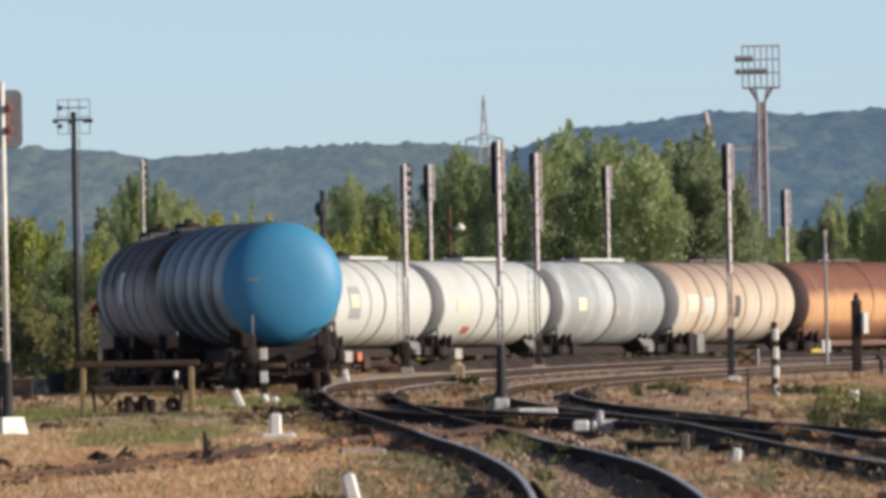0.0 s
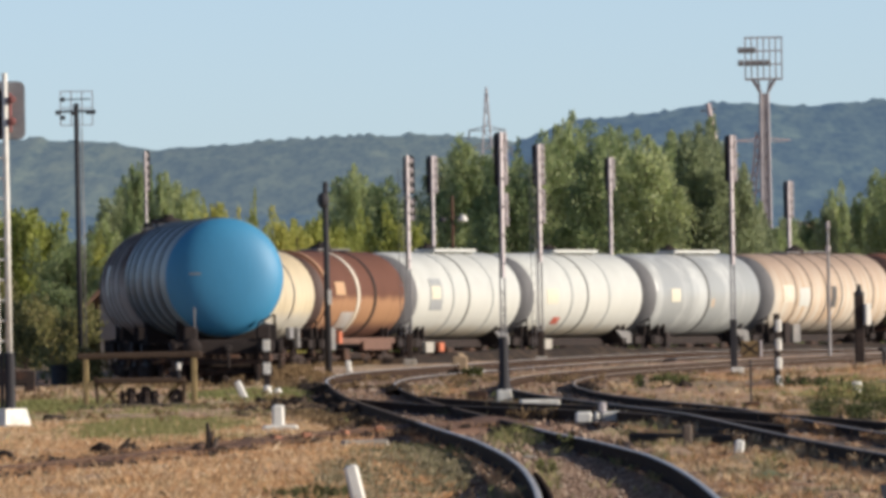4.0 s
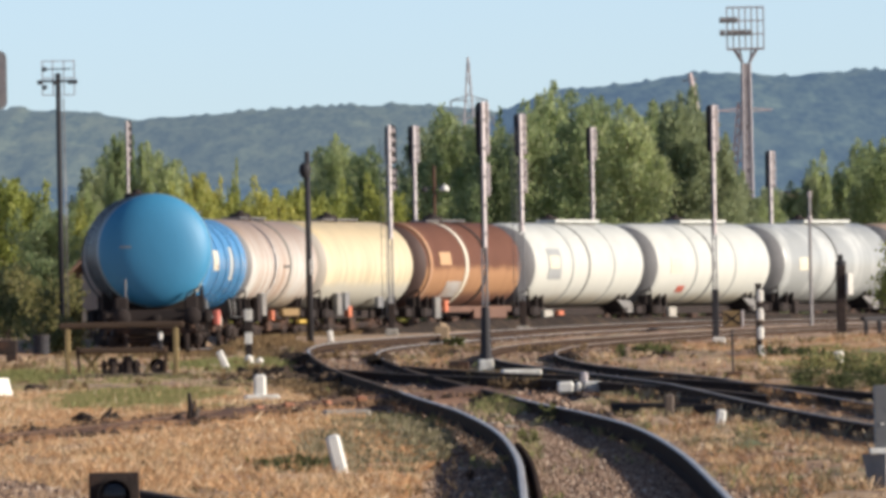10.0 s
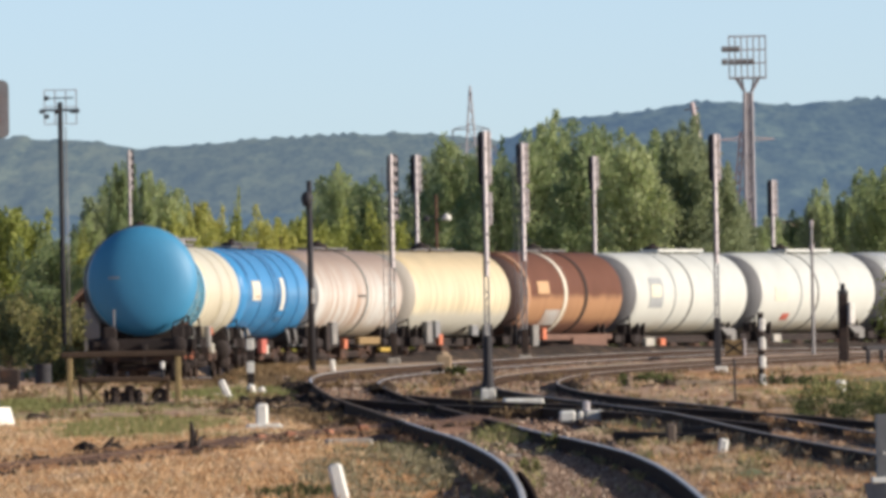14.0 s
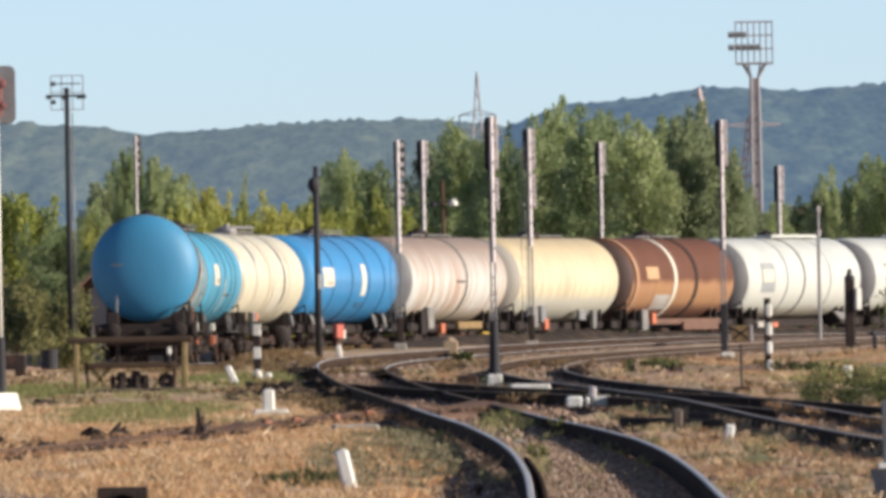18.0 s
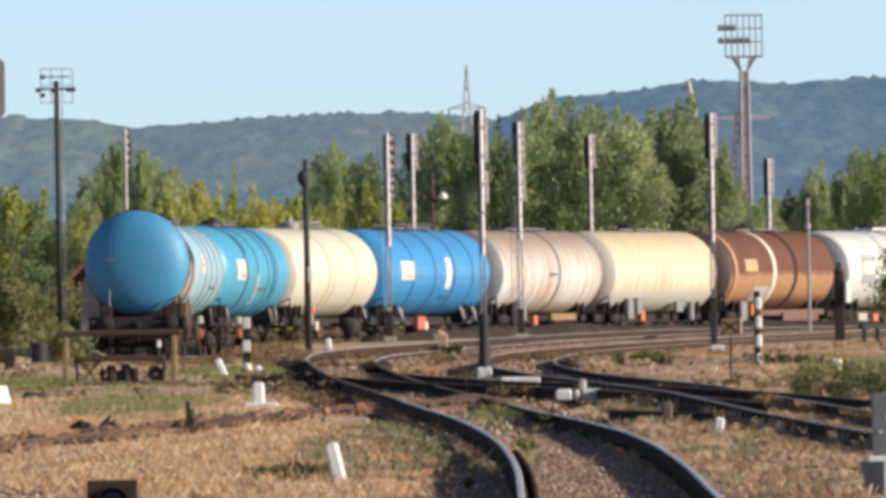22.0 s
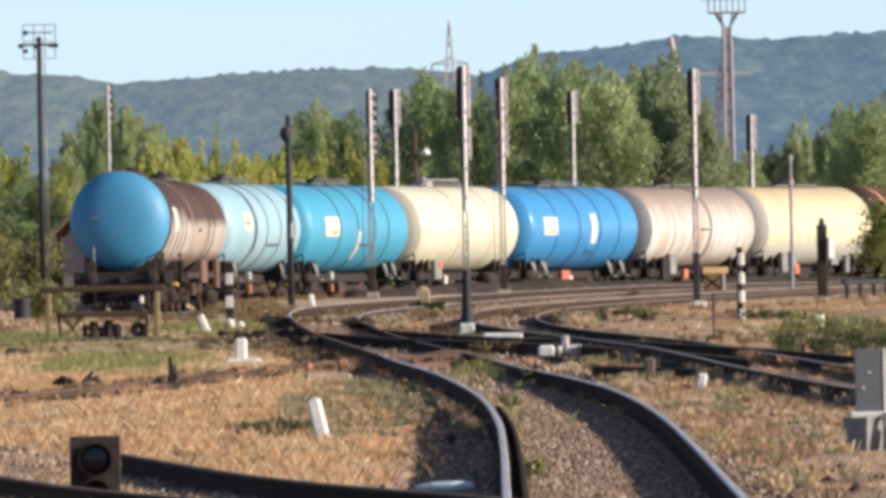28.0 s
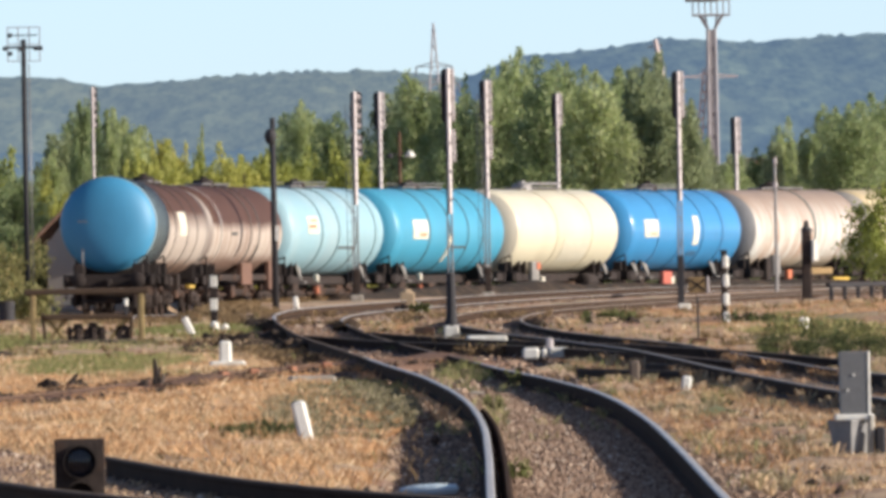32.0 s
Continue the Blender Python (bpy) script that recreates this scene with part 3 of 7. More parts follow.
P_BLUE_BAND = mat("dull_blue_hoop", (0.04, 0.13, 0.25), (0.03, 0.08, 0.15), 0.6)
LABEL_GREY = mat("grey_white_box", (0.21, 0.20, 0.19), (0.11, 0.10, 0.095), 0.8, scale=3, fine=20, bump=0.1, stain=(0.30, 0.27, 0.23), stain_amt=0.7)
RUST_SPOT = mat("orange_rust", (0.40, 0.20, 0.10), (0.34, 0.25, 0.18), 0.8, scale=3, fine=12)
GREY_BROWN = mat("grey_brown_hoop", (0.17, 0.135, 0.115), (0.1, 0.08, 0.07), 0.7)
BAND = mat("dark_band", (0.09, 0.085, 0.08), (0.05, 0.05, 0.05), 0.6)
# Puts the shade on near heads into paint; plain grey on boxes and stands.
GREYHEAD = mat("shade_and_plain_grey", (0.23, 0.225, 0.225), (0.15, 0.145, 0.145), 0.6, scale=1.5, fine=15, bump=0.05)

WHEEL = Mesh().lathe_y([(-0.07, 0.10), (-0.07, 0.36), (-0.075, 0.40), (-0.075, 0.485), (-0.045, 0.485), (-0.04, 0.46), (0.065, 0.45), (0.065, 0.38), (0.03, 0.35), (0.05, 0.10)], n=20)


def turned(mesh):
    """The same mesh with its axis across instead of along."""
    out = Mesh()
    return out.add([(y, -x, z) for x, y, z in mesh.v], mesh.f)


def wheelset_mesh():
    m = Mesh()
    for s in (-1, 1):
        w = turned(WHEEL)
        m.add([(x * s * -1 + s * 0.75, y, z) for x, y, z in w.v], w.f)
    m.tube((-1.0, 0, 0), (1.0, 0, 0), 0.08, n=10)
    # bolts on the wheel faces
    for s in (-1, 1):
        for k in range(4):
            a = k * math.pi / 2
            m.box((s * 0.83, 0.25 * math.cos(a), 0.25 * math.sin(a)), (0.03, 0.07, 0.07))
    return m


WHEELSET = wheelset_mesh().data("wheelset", GRIME)


def bogie_pieces():
    """Bolster with end beams, one side frame, one axle box, one spring nest, one brake block."""
    bolster = Mesh().box((0, 0, 0.66), (2.1, 0.4, 0.2), bevel=0.03).box((0, 1.3, 0.7), (2.0, 0.1, 0.12), bevel=0.02).box((0, -1.3, 0.7), (2.0, 0.1, 0.12), bevel=0.02)
    side = Mesh().box((0, 0, 0.62), (0.12, 1.5, 0.16), bevel=0.02).box((0, 0, 0.46), (0.14, 0.5, 0.34), bevel=0.03)
    for y in (-0.74, 0.74):
        side.box((0, y, 0.62), (0.12, 0.4, 0.12), bevel=0.02)
    axle_box = Mesh().box((0, 0, 0.47), (0.2, 0.3, 0.3), bevel=0.04).tube((0.09, 0, 0.47), (0.13, 0, 0.47), 0.1, n=10)
    spring = Mesh()
    for y in (-0.25, 0, 0.25):
        spring.tube((0, y, 0.36), (0, y, 0.60), 0.09, n=8)
    brake = Mesh().box((0, 0, 0.42), (0.1, 0.08, 0.4), bevel=0.02)
    return [m.data(n, GRIME) for n, m in (("bogie", bolster), ("side_frame", side), ("axle_box", axle_box), ("spring_nest", spring), ("brake_block", brake))]


BOGIE, SIDE_FRAME, AXLE_BOX, SPRINGS, BRAKE = bogie_pieces()


def buffer_mesh(end):
    m = Mesh()
    m.lathe_y([(0, 0.0), (0, 0.15), (0.04 * end, 0.15), (0.05 * end, 0.1), (0.30 * end, 0.1), (0.31 * end, 0.08), (0.5 * end, 0.08), (0.51 * end, 0.2), (0.54 * end, 0.22), (0.58 * end, 0.17), (0.59 * end, 0.0)], n=16)
    return m


FOOTSTEP = Mesh().box((0, -0.15, 0.75), (0.03, 0.04, 0.5)).box((0, 0.15, 0.75), (0.03, 0.04, 0.5)).box((0, 0, 0.55), (0.2, 0.34, 0.03)).box((0, 0, 0.8), (0.2, 0.34, 0.03)).data("footstep", BLACK)
BUFFERS = {e: buffer_mesh(e).data("buffer", BLACK, True) for e in (-1, 1)}


def tank_profile(r, h):
    prof = []
    for k in range(9):
        a = k / 8 * math.pi / 2
        prof.append((-h - 0.62 * math.cos(a), max(r * math.sin(a) ** 0.8, 0.001) if k else 0.001))
    prof += [(y, r) for y in np.linspace(-h + 0.6, h - 0.6, 8)]
    return prof + [(-y, rr) for y, rr in reversed(prof[:9])]


def band_mesh(y, w=0.06, r=TR, t=0.022, z=TZ):
    return Mesh().lathe_y([(y - w / 2, r - 0.01), (y - w / 2, r + t), (y + w / 2, r + t), (y + w / 2, r - 0.01)], (0, 0, z), n=48, closed=True)


def patch(y0, y1, a0, a1, r=TR + 0.006, n=6, t=0.012):
    """A plate on the tank's flank, from angle a0 to a1 above the middle (degrees), side +x."""
    m = Mesh()
    p, q = [], []
    for k in range(n + 1):
        a = radians(a0 + (a1 - a0) * k / n)
        for rr, lst in ((r, p), (r + t, q)):
            lst += [(rr * math.cos(a), y0, TZ + rr * math.sin(a)), (rr * math.cos(a), y1, TZ + rr * math.sin(a))]
    c = len(p)
    f = [(c + 2 * k, c + 2 * k + 1, c + 2 * k + 3, c + 2 * k + 2) for k in range(n)]
    f += [(2 * k, c + 2 * k, c + 2 * k + 2, 2 * k + 2) for k in range(n)] + [(2 * k + 1, 2 * k + 3, c + 2 * k + 3, c + 2 * k + 1) for k in range(n)]
    f += [(0, 1, c + 1, c), (2 * n, c + 2 * n, c + 2 * n + 1, 2 * n + 1)]
    return m.add(p + q, f)


WAGONS = []      # each wagon and its length over the buffers


def tank_wagon(label, length, shell, head=None, near_head=None, bands=(), band_mat=BAND, plates=(), walkway=True, rail=False, dome="hatch", ladder=0.4, skirt=None, boxes=(), barrel=None, stairs=(), band_w=0.06, tr=TR, tz=TZ, rim=6, marks=(), high_walk=False, fin=False, head_mark=False):
    """A four-axle tank wagon, built round its middle at the rails, running towards +y."""
    w = thing("tank_wagon", label, "tank wagon", Matrix(), "wagons of the train")
    half = length / 2 - 1.05
    sh = length / 2 - 6.25
    prof = tank_profile(tr, half)
    tank = part("tank", Mesh().lathe_y(prof[rim:-rim], (0, 0, tz), n=64), shell, w, smooth=True)
    # Most near heads get a darker paint, with that end's shade in it.
    for name, pr, mt in (("near_head", prof[:rim + 1], near_head or head or shell), ("far_head", prof[-rim - 1:], head or shell)):
        part("tank_head", Mesh().lathe_y(pr, (0, 0, tz), n=64), mt, w, smooth=True)
    for b in bands:
        y, bm_ = b if isinstance(b, tuple) else (b, band_mat)
        part("band", band_mesh(y, band_w, tr, z=tz), bm_, tank)
    for name, y0, y1, a0, a1, pm, lab in plates:
        part(name, patch(y0, y1, a0, a1), pm, tank, lab)
    for y0, y1, a0, a1, pm in marks:
        part("mark", patch(y0, y1, a0, a1, TR + 0.02, 3, 0.006), pm, tank)
    if head_mark:
        p, q = [], []
        for kx in range(5):
            for kz in range(2):
                x, z = (-0.62 + 0.05 * kx) * tr, (0.05 + 0.035 * kz) * tr
                sa = (math.hypot(x, z) / tr) ** 1.25
                y = -half - 0.62 * math.sqrt(1 - sa * sa)
                p.append((x, y - 0.004, tz + z))
                q.append((x, y - 0.012, tz + z))
        part("faded_mark", Mesh().add(q + p, [(2 * i, 2 * i + 2, 2 * i + 3, 2 * i + 1) for i in range(4)]), GREYLABEL, w, "small faded grey mark")
    # underframe
    u = part("underframe", Mesh().box((0.45, 0, 1.02), (0.12, 11.2 + 2 * sh, 0.28), bevel=0.02).box((-0.45, 0, 1.02), (0.12, 11.2 + 2 * sh, 0.28), bevel=0.02), BLACK, w)
    for e in (-1, 1):
        part("headstock", Mesh().box((0, e * (5.62 + sh), 1.05), (2.7, 0.12, 0.36), bevel=0.02), BLACK, u)
        part("cross_beam", Mesh().box((0, e * (4.15 + sh), 1.05), (2.3, 0.5, 0.2), bevel=0.02), BLACK, u)
        for s in (-1, 1):
            part("corner_beam", Mesh().box((s * 1.25, e * (5.35 + sh), 1.05), (0.1, 0.9, 0.26), bevel=0.02), BLACK, u)
    for e in (-1, 1):
        sd = Mesh()
        n = 10
        for yy in (3.85, 4.45):
            pts = [((tr + 0.01) * math.sin(radians(a)), e * (yy + sh), tz - (tr + 0.02) * math.cos(radians(a))) for a in np.linspace(-46, 46, n)]
            base = [(x, y, 1.1) for x, y, z in pts]
            k0 = len(sd.v)
            th = 0.05
            for dy in (-th, th):
                sd.v += [(x, y + dy, z) for x, y, z in pts] + [(x, y + dy, z) for x, y, z in base]
            for off in (0, 2 * n):
                sd.f += [(k0 + off + i, k0 + off + i + 1, k0 + off + n + i + 1, k0 + off + n + i) for i in range(n - 1)]
            sd.f += [(k0 + i, k0 + 2 * n + i, k0 + 2 * n + i + 1, k0 + i + 1) for i in range(n - 1)]
            for i in (0, n - 1):
                sd.f += [(k0 + i, k0 + n + i, k0 + 3 * n + i, k0 + 2 * n + i)]
        part("saddle", sd, BLACK, w)
        bg = part("bogie", BOGIE, None, w, m=pose(0, e * (4.1 + sh), 0))
        for yy in (-0.9, 0.9):
            part("wheelset", WHEELSET, None, bg, m=pose(0, yy, 0.46))
            for s in (-1, 1):
                part("axle_box", AXLE_BOX, None, bg, m=pose(s * 1.02, yy, 0, 0, 0, 0 if s > 0 else 180))
                part("brake_block", BRAKE, None, bg, m=pose(s * 0.75, yy * 1.58, 0))
        for s in (-1, 1):
            part("side_frame", SIDE_FRAME, None, bg, m=pose(s * 1.02, 0, 0))
            part("spring_nest", SPRINGS, None, bg, m=pose(s * 1.1, 0, 0))
        for s in (-1, 1):
            part("buffer", BUFFERS[e], None, w, m=pose(s * 0.875, e * (5.66 + sh), 1.06))
        c = Mesh().box((0, e * (5.78 + sh), 1.02), (0.2, 0.2, 0.16), bevel=0.03)
        c.tube((0, e * (5.85 + sh), 1.0), (0, e * (6.05 + sh), 0.8), 0.04).tube((0, e * (6.05 + sh), 0.8), (0, e * (6.0 + sh), 0.55), 0.035)
        part("coupling", c, BLACK, w)
        for s in (-1, 1):
            part("footstep", FOOTSTEP, None, w, m=pose(s * 1.28, e * (5.4 + sh), 0))
    for s in (-1, 1):
        r = Mesh().tube((s * 0.76, -5.66 - sh, 1.2), (s * 0.76, -5.66 - sh, 2.0 if s < 0 else 1.62), 0.018, n=6)
        if s > 0:
            r.tube((0.76, -5.66 - sh, 1.62), (1.15, -5.66 - sh, 1.8), 0.022, n=6).tube((1.15, -5.66 - sh, 1.2), (1.15, -5.66 - sh, 1.8), 0.03, n=6).box((1.05, -5.66 - sh, 1.4), (0.3, 0.05, 0.36), bevel=0.02)
        part("end_handrail", r, STEEL if s < 0 else BLACK, w)
        part("lamp_bracket", Mesh().box((s * 0.87, -5.70 - sh, 1.38), (0.34, 0.12, 0.34), bevel=0.04), BLACK, w)
    if high_walk:
        t = Mesh().box((0.1, 1.4, TZ + TR + 0.05), (0.7, 4.6, 0.05)).box((0.44, 1.4, TZ + TR + 0.07), (0.04, 4.6, 0.1)).box((-0.24, 1.4, TZ + TR + 0.07), (0.04, 4.6, 0.1))
        for y in (-0.8, 0.6, 2.0, 3.4):
            t.box((0.1, y, TZ + TR + 0.03), (0.6, 0.06, 0.16))
        part("walkway", t, P_WHITE, w, "pale raised walkway")
    if walkway:
        t = Mesh().box((0, 0.3, TZ + TR + 0.06), (0.6, 4.2, 0.04))
        for y in (-1.7, -0.6, 0.8, 2.2):
            t.box((0, y, TZ + TR + 0.02), (0.56, 0.06, 0.1))
        if rail:
            for s in (-0.36, 0.36):
                t.tube((s, -1.8, TZ + TR + 0.17), (s, 2.4, TZ + TR + 0.17), 0.016, n=6)
        part("walkway", t, STEEL, w)
    if dome:
        d = Mesh().lathe_z([(0.34, -0.06), (0.34, 0.14), (0.30, 0.2), (0.12, 0.23), (0.12, 0.3), (0.02, 0.31)], (0, -0.3 if dome == "hatch" else -0.9, TZ + TR), n=18)
        if dome == "valve":
            d.tube((0, -0.9, TZ + TR + 0.2), (0.4, 1.6, TZ + TR + 0.2), 0.05)
        part("manhole", d, STEEL if dome == "valve" else BLACK, w)
    if ladder is not None:
        for dy in (-0.2, 0.2):
            part("ladder_stile", patch(ladder + dy - 0.018, ladder + dy + 0.018, -50, 85, TR + 0.06, 18, 0.035), STEEL, w)
        for a in range(-50, 86, 12):
            part("rung", Mesh().tube(((TR + 0.08) * math.cos(radians(a)), ladder - 0.2, TZ + (TR + 0.08) * math.sin(radians(a))), ((TR + 0.08) * math.cos(radians(a)), ladder + 0.2, TZ + (TR + 0.08) * math.sin(radians(a))), 0.014, n=5), STEEL, w)
    if skirt:
        part("side_sill", Mesh().box((1.16, 0.4, 1.14), (0.06, 8.4, 0.2), bevel=0.02), skirt, w, "rust-brown side sill")
    for y, z, sx, sz, bm_, nm in boxes:
        k = 0.6 if bm_ in (ORANGE, RED, LABEL) else 0.72 if bm_ in (LABEL_GREY, GREYHEAD, CONCRETE) else 1.0
        part(nm, Mesh().box((1.24 if k < 0.7 else 1.2, y, z), (0.16, sx * k, sz * k), bevel=0.02), bm_, w)
    if barrel is not None:
        part("air_tank", Mesh().lathe_y([(-0.5, 0.02), (-0.5, 0.26), (-0.42, 0.3), (0.42, 0.3), (0.5, 0.26), (0.5, 0.02)], (1.0, barrel, 0.85), n=18), BLACK, w, smooth=True)
    for y, sm in stairs:
        # a raking bracket under the tank with a footboard at its end
        s_ = Mesh().add([(x, y + a, z) for x in (1.08, 1.13) for a, z in ((-0.12, 1.54), (0.42, 1.42), (0.62, 1.04), (0.5, 1.04))], [(3, 2, 1, 0), (4, 5, 6, 7), (0, 1, 5, 4), (1, 2, 6, 5), (2, 3, 7, 6), (3, 0, 4, 7)])
        part("bracket", s_.box((1.18, y + 0.5, 0.97), (0.2, 0.36, 0.04)), sm, w)
    if fin:
        y1 = 4.3 + sh
        f_ = Mesh().add([(x, y, z) for x in (1.1, 1.15) for y, z in ((y1 - 1.1, 1.42), (y1 + 0.4, 1.36), (y1 + 0.95, 0.94), (y1 + 0.1, 0.94))], [(3, 2, 1, 0), (4, 5, 6, 7), (0, 1, 5, 4), (1, 2, 6, 5), (2, 3, 7, 6), (3, 0, 4, 7)])
        part("side_fin", f_, LABEL_GREY, w, "grey slanting side plate")
    # brake gear under the tank
    g = Mesh().box((0.3, 0.2, 0.72), (1.4, 3.4, 0.1)).tube((0.9, -2.4, 0.6), (0.9, 2.4, 0.62), 0.05).box((0.95, -1.2, 0.7), (0.3, 0.7, 0.4), bevel=0.04).box((0.8, 1.5, 0.68), (0.4, 0.5, 0.35), bevel=0.04)
    part("brake_gear", g, GRIME, w)
    WAGONS.append((w, length))
    return w


tank_wagon("last tank wagon with sky-blue head and ribbed grey-blue barrel", 12.65, P_TAIL, P_TAILHEAD, bands=[-3.5, -1.3, 0.85, 2.95, 4.5], band_mat=P_RIB, band_w=0.95, ladder=None, walkway=False, dome=None, tr=1.43, tz=2.71, rim=7, head_mark=True)
tank_wagon("brown tank wagon with white lower flank and label", 12.65, P_BROWN_A, bands=[-4.9, (-1.2, BAND), 1.7, (4.7, STEEL)], plates=[("label_plate", -3.8, -1.5, -8, 21, LABEL, "large white label"), ("label_plate", 2.2, 3.4, 160, 190, LABEL, "white label on the far flank")], boxes=[(-2.6, 1.0, 0.5, 0.5, GRIME, "valve_box"), (1.6, 0.86, 1.5, 0.1, YELLOW, "yellow_step")], ladder=None)
tank_wagon("brown tank wagon with dusty white flank and dark bands", 12.65, P_BROWN_B, near_head=mat("silvery_grey_head", (0.30, 0.25, 0.22), (0.2, 0.15, 0.13), 0.55, scale=1.4, fine=14, bump=0.05), bands=[(-4.7, P_DUSTY), 0.1, 1.45], plates=[("label_plate", -3.1, -2.1, -6, -2, BAND, ""), ("hose", 1.3, 1.6, -75, -18, BLACK, "black hose along a band")], skirt=GRIME, ladder=None, boxes=[(0.2, 1.25, 1.6, 0.7, TAN_RUST, "rusty_panel"), (4.2, 1.2, 0.7, 0.9, TAN_RUST, "rusty_panel")], band_w=0.1)
tank_wagon("pale blue tank wagon with thin dark hoops", 12.56, P_PALEBLUE, bands=[-2.15, -0.15, 2.0, 4.3], band_mat=GREEN_BAND, plates=[("label_plate", -3.85, -2.6, -3, 19, YLABEL, "faded orange label"), ("bracket_bar", 0.0, 2.1, -23, -20, BAND, "dark bracket bar")], marks=[(-3.7, -2.9, 4, 8, ORANGE), (-3.5, -2.75, 12, 15, TAN)], boxes=[(-2.3, 1.1, 0.26, 0.4, LABEL, "valve_box"), (-2.3, 0.7, 0.22, 0.4, ORANGE, "orange_plate")], stairs=[(3.4, LABEL_GREY), (-4.2, LABEL_GREY)], rail=True, ladder=None)
tank_wagon("cyan-blue tank wagon with white label and hoops", 13.2, P_TEAL, bands=[-2.5, -0.4, 1.65, 3.25], band_mat=GREEN_BAND, plates=[("label_plate", -4.3, -2.7, -10, 15, LABEL, "white label"), ("label_plate", -0.45, -0.15, -44, -3, LABEL, "narrow white mark"), ("bracket_bar", -0.2, 1.6, -23, -20, BAND, "dark bracket bar")], marks=[(-4.1, -3.3, 6, 10, YLABEL), (-3.6, -2.9, -7, -2, TAN)], boxes=[(-3.1, 1.1, 0.26, 0.4, LABEL, "valve_box"), (-3.1, 0.7, 0.22, 0.45, ORANGE, "orange_plate")], stairs=[(-4.7, LABEL_GREY), (3.6, LABEL_GREY), (4.6, LABEL_GREY)], rail=True, ladder=None)
tank_wagon("cream tank wagon with dome and grey patch", 12.01, P_CREAM, near_head=paint("shaded_cream_head", (0.5, 0.45, 0.36), (0.4, 0.35, 0.27), 0.5), bands=[(-1.3, P_CREAM), (2.3, P_CREAM)], plates=[("repair_patch", -0.6, 2.1, -46, -10, mat("grey_cream_patch", (0.58, 0.54, 0.43), None, 0.5, bump=0.0), "greyish rectangular patch")], dome="valve", ladder=None, boxes=[(-3.2, 1.25, 1.0, 0.9, LABEL_GREY, "valve_box"), (-2.95, 1.42, 0.5, 0.4, ORANGE, "orange_plate"), (-2.5, 0.9, 0.4, 0.5, LABEL, "white_plate")], barrel=2.9, stairs=[(4.2, LABEL_GREY)])
tank_wagon("bright blue tank wagon with white markings", 12.62, P_BLUE, bands=[-3.1, -0.75, 1.4, 3.4], band_mat=P_BLUE_BAND, plates=[("label_plate", -4.5, -3.05, -9, 15, LABEL, "white label"), ("label_plate", 0.45, 1.0, -21, 20, LABEL, "white vertical stripe"), ("label_plate", 0.3, 1.2, -38, -30, P_BLUE_BAND, "faded mark")], marks=[(-4.2, -3.4, 2, 5, YLABEL), (-4.0, -3.3, -6, -3, TAN)], boxes=[(-1.9, 0.95, 1.4, 0.75, RED, "red_box"), (-1.4, 0.85, 0.5, 0.5, LABEL, "white_plate")], stairs=[(-5.0, LABEL_GREY), (-3.9, LABEL_GREY), (2.9, LABEL_GREY), (4.2, LABEL_GREY)], rail=True, ladder=None)
tank_wagon("dusty light grey tank wagon with rust streaks", 11.97, P_DUSTY_TANK, near_head=GREYHEAD, bands=[(0.55, GREEN_BAND)], plates=[("label_plate", -0.6, 0.3, -4, -1, BAND, "")], boxes=[(-3.7, 1.2, 0.5, 0.8, BLACK, "valve_box"), (-2.9, 1.35, 0.9, 1.0, LABEL_GREY, "grey_box"), (-1.7, 1.0, 0.6, 0.55, ORANGE, "orange_plate"), (3.6, 0.8, 1.6, 0.12, YELLOW, "yellow_step"), (1.4, 1.1, 2.6, 0.24, BOARD, "tan_panel")], ladder=None, band_w=0.14)
tank_wagon("yellowish cream tank wagon with dirty lower flank", 11.91, P_BUFF, near_head=paint("greyish_white", (0.52, 0.47, 0.40), (0.4, 0.34, 0.27), 0.6), boxes=[(-3.4, 1.35, 0.8, 1.0, LABEL_GREY, "grey_box"), (-2.5, 1.45, 0.7, 0.8, GREYHEAD, "valve_box"), (-2.3, 1.1, 0.6, 0.6, ORANGE, "orange_plate"), (2.9, 1.25, 0.5, 0.9, LABEL_GREY, "grey_box"), (1.6, 1.4, 0.9, 0.5, GREYHEAD, "valve_box")], ladder=None)
tank_wagon("rust-brown tank wagon with one white hoop", 11.94, P_RUST, near_head=mat("dark_brown_head", (0.10, 0.06, 0.05), None, 0.6), bands=[(-4.9, RUST_SPOT), (-1.05, LABEL), (1.1, BLACK)], plates=[("label_plate", -3.95, -2.75, 0, 17, paint("tan_label", (0.55, 0.33, 0.16), DIRT, 0.3), "tan label"), ("label_plate", -2.9, -1.3, -46, -22, P_DUSTY, "pale spill")], skirt=TAN_RUST, boxes=[(-3.7, 1.2, 0.8, 1.0, LABEL_GREY, "white_plate"), (-2.9, 1.25, 0.6, 0.65, ORANGE, "orange_plate"), (2.0, 0.98, 3.6, 0.3, TAN_RUST, "side_panel")], ladder=None, band_w=0.3)
tank_wagon("white tank wagon with grey label frame and dark band", 12.89, P_WHITE, near_head=GREYHEAD, bands=[(-1.95, P_LGREY), (-0.25, BAND), (2.4, P_LGREY)], plates=[("label_frame", -4.5, -3.2, -20, 22, GREYLABEL, "grey label frame")], marks=[(-4.4, -3.4, -5, 12, YLABEL)], boxes=[(-4.1, 0.9, 1.2, 0.5, CONCRETE, "valve_box"), (-2.9, 0.9, 0.8, 0.5, ORANGE, "orange_plate")], ladder=None, band_w=0.11, walkway=False, high_walk=True, fin=True)
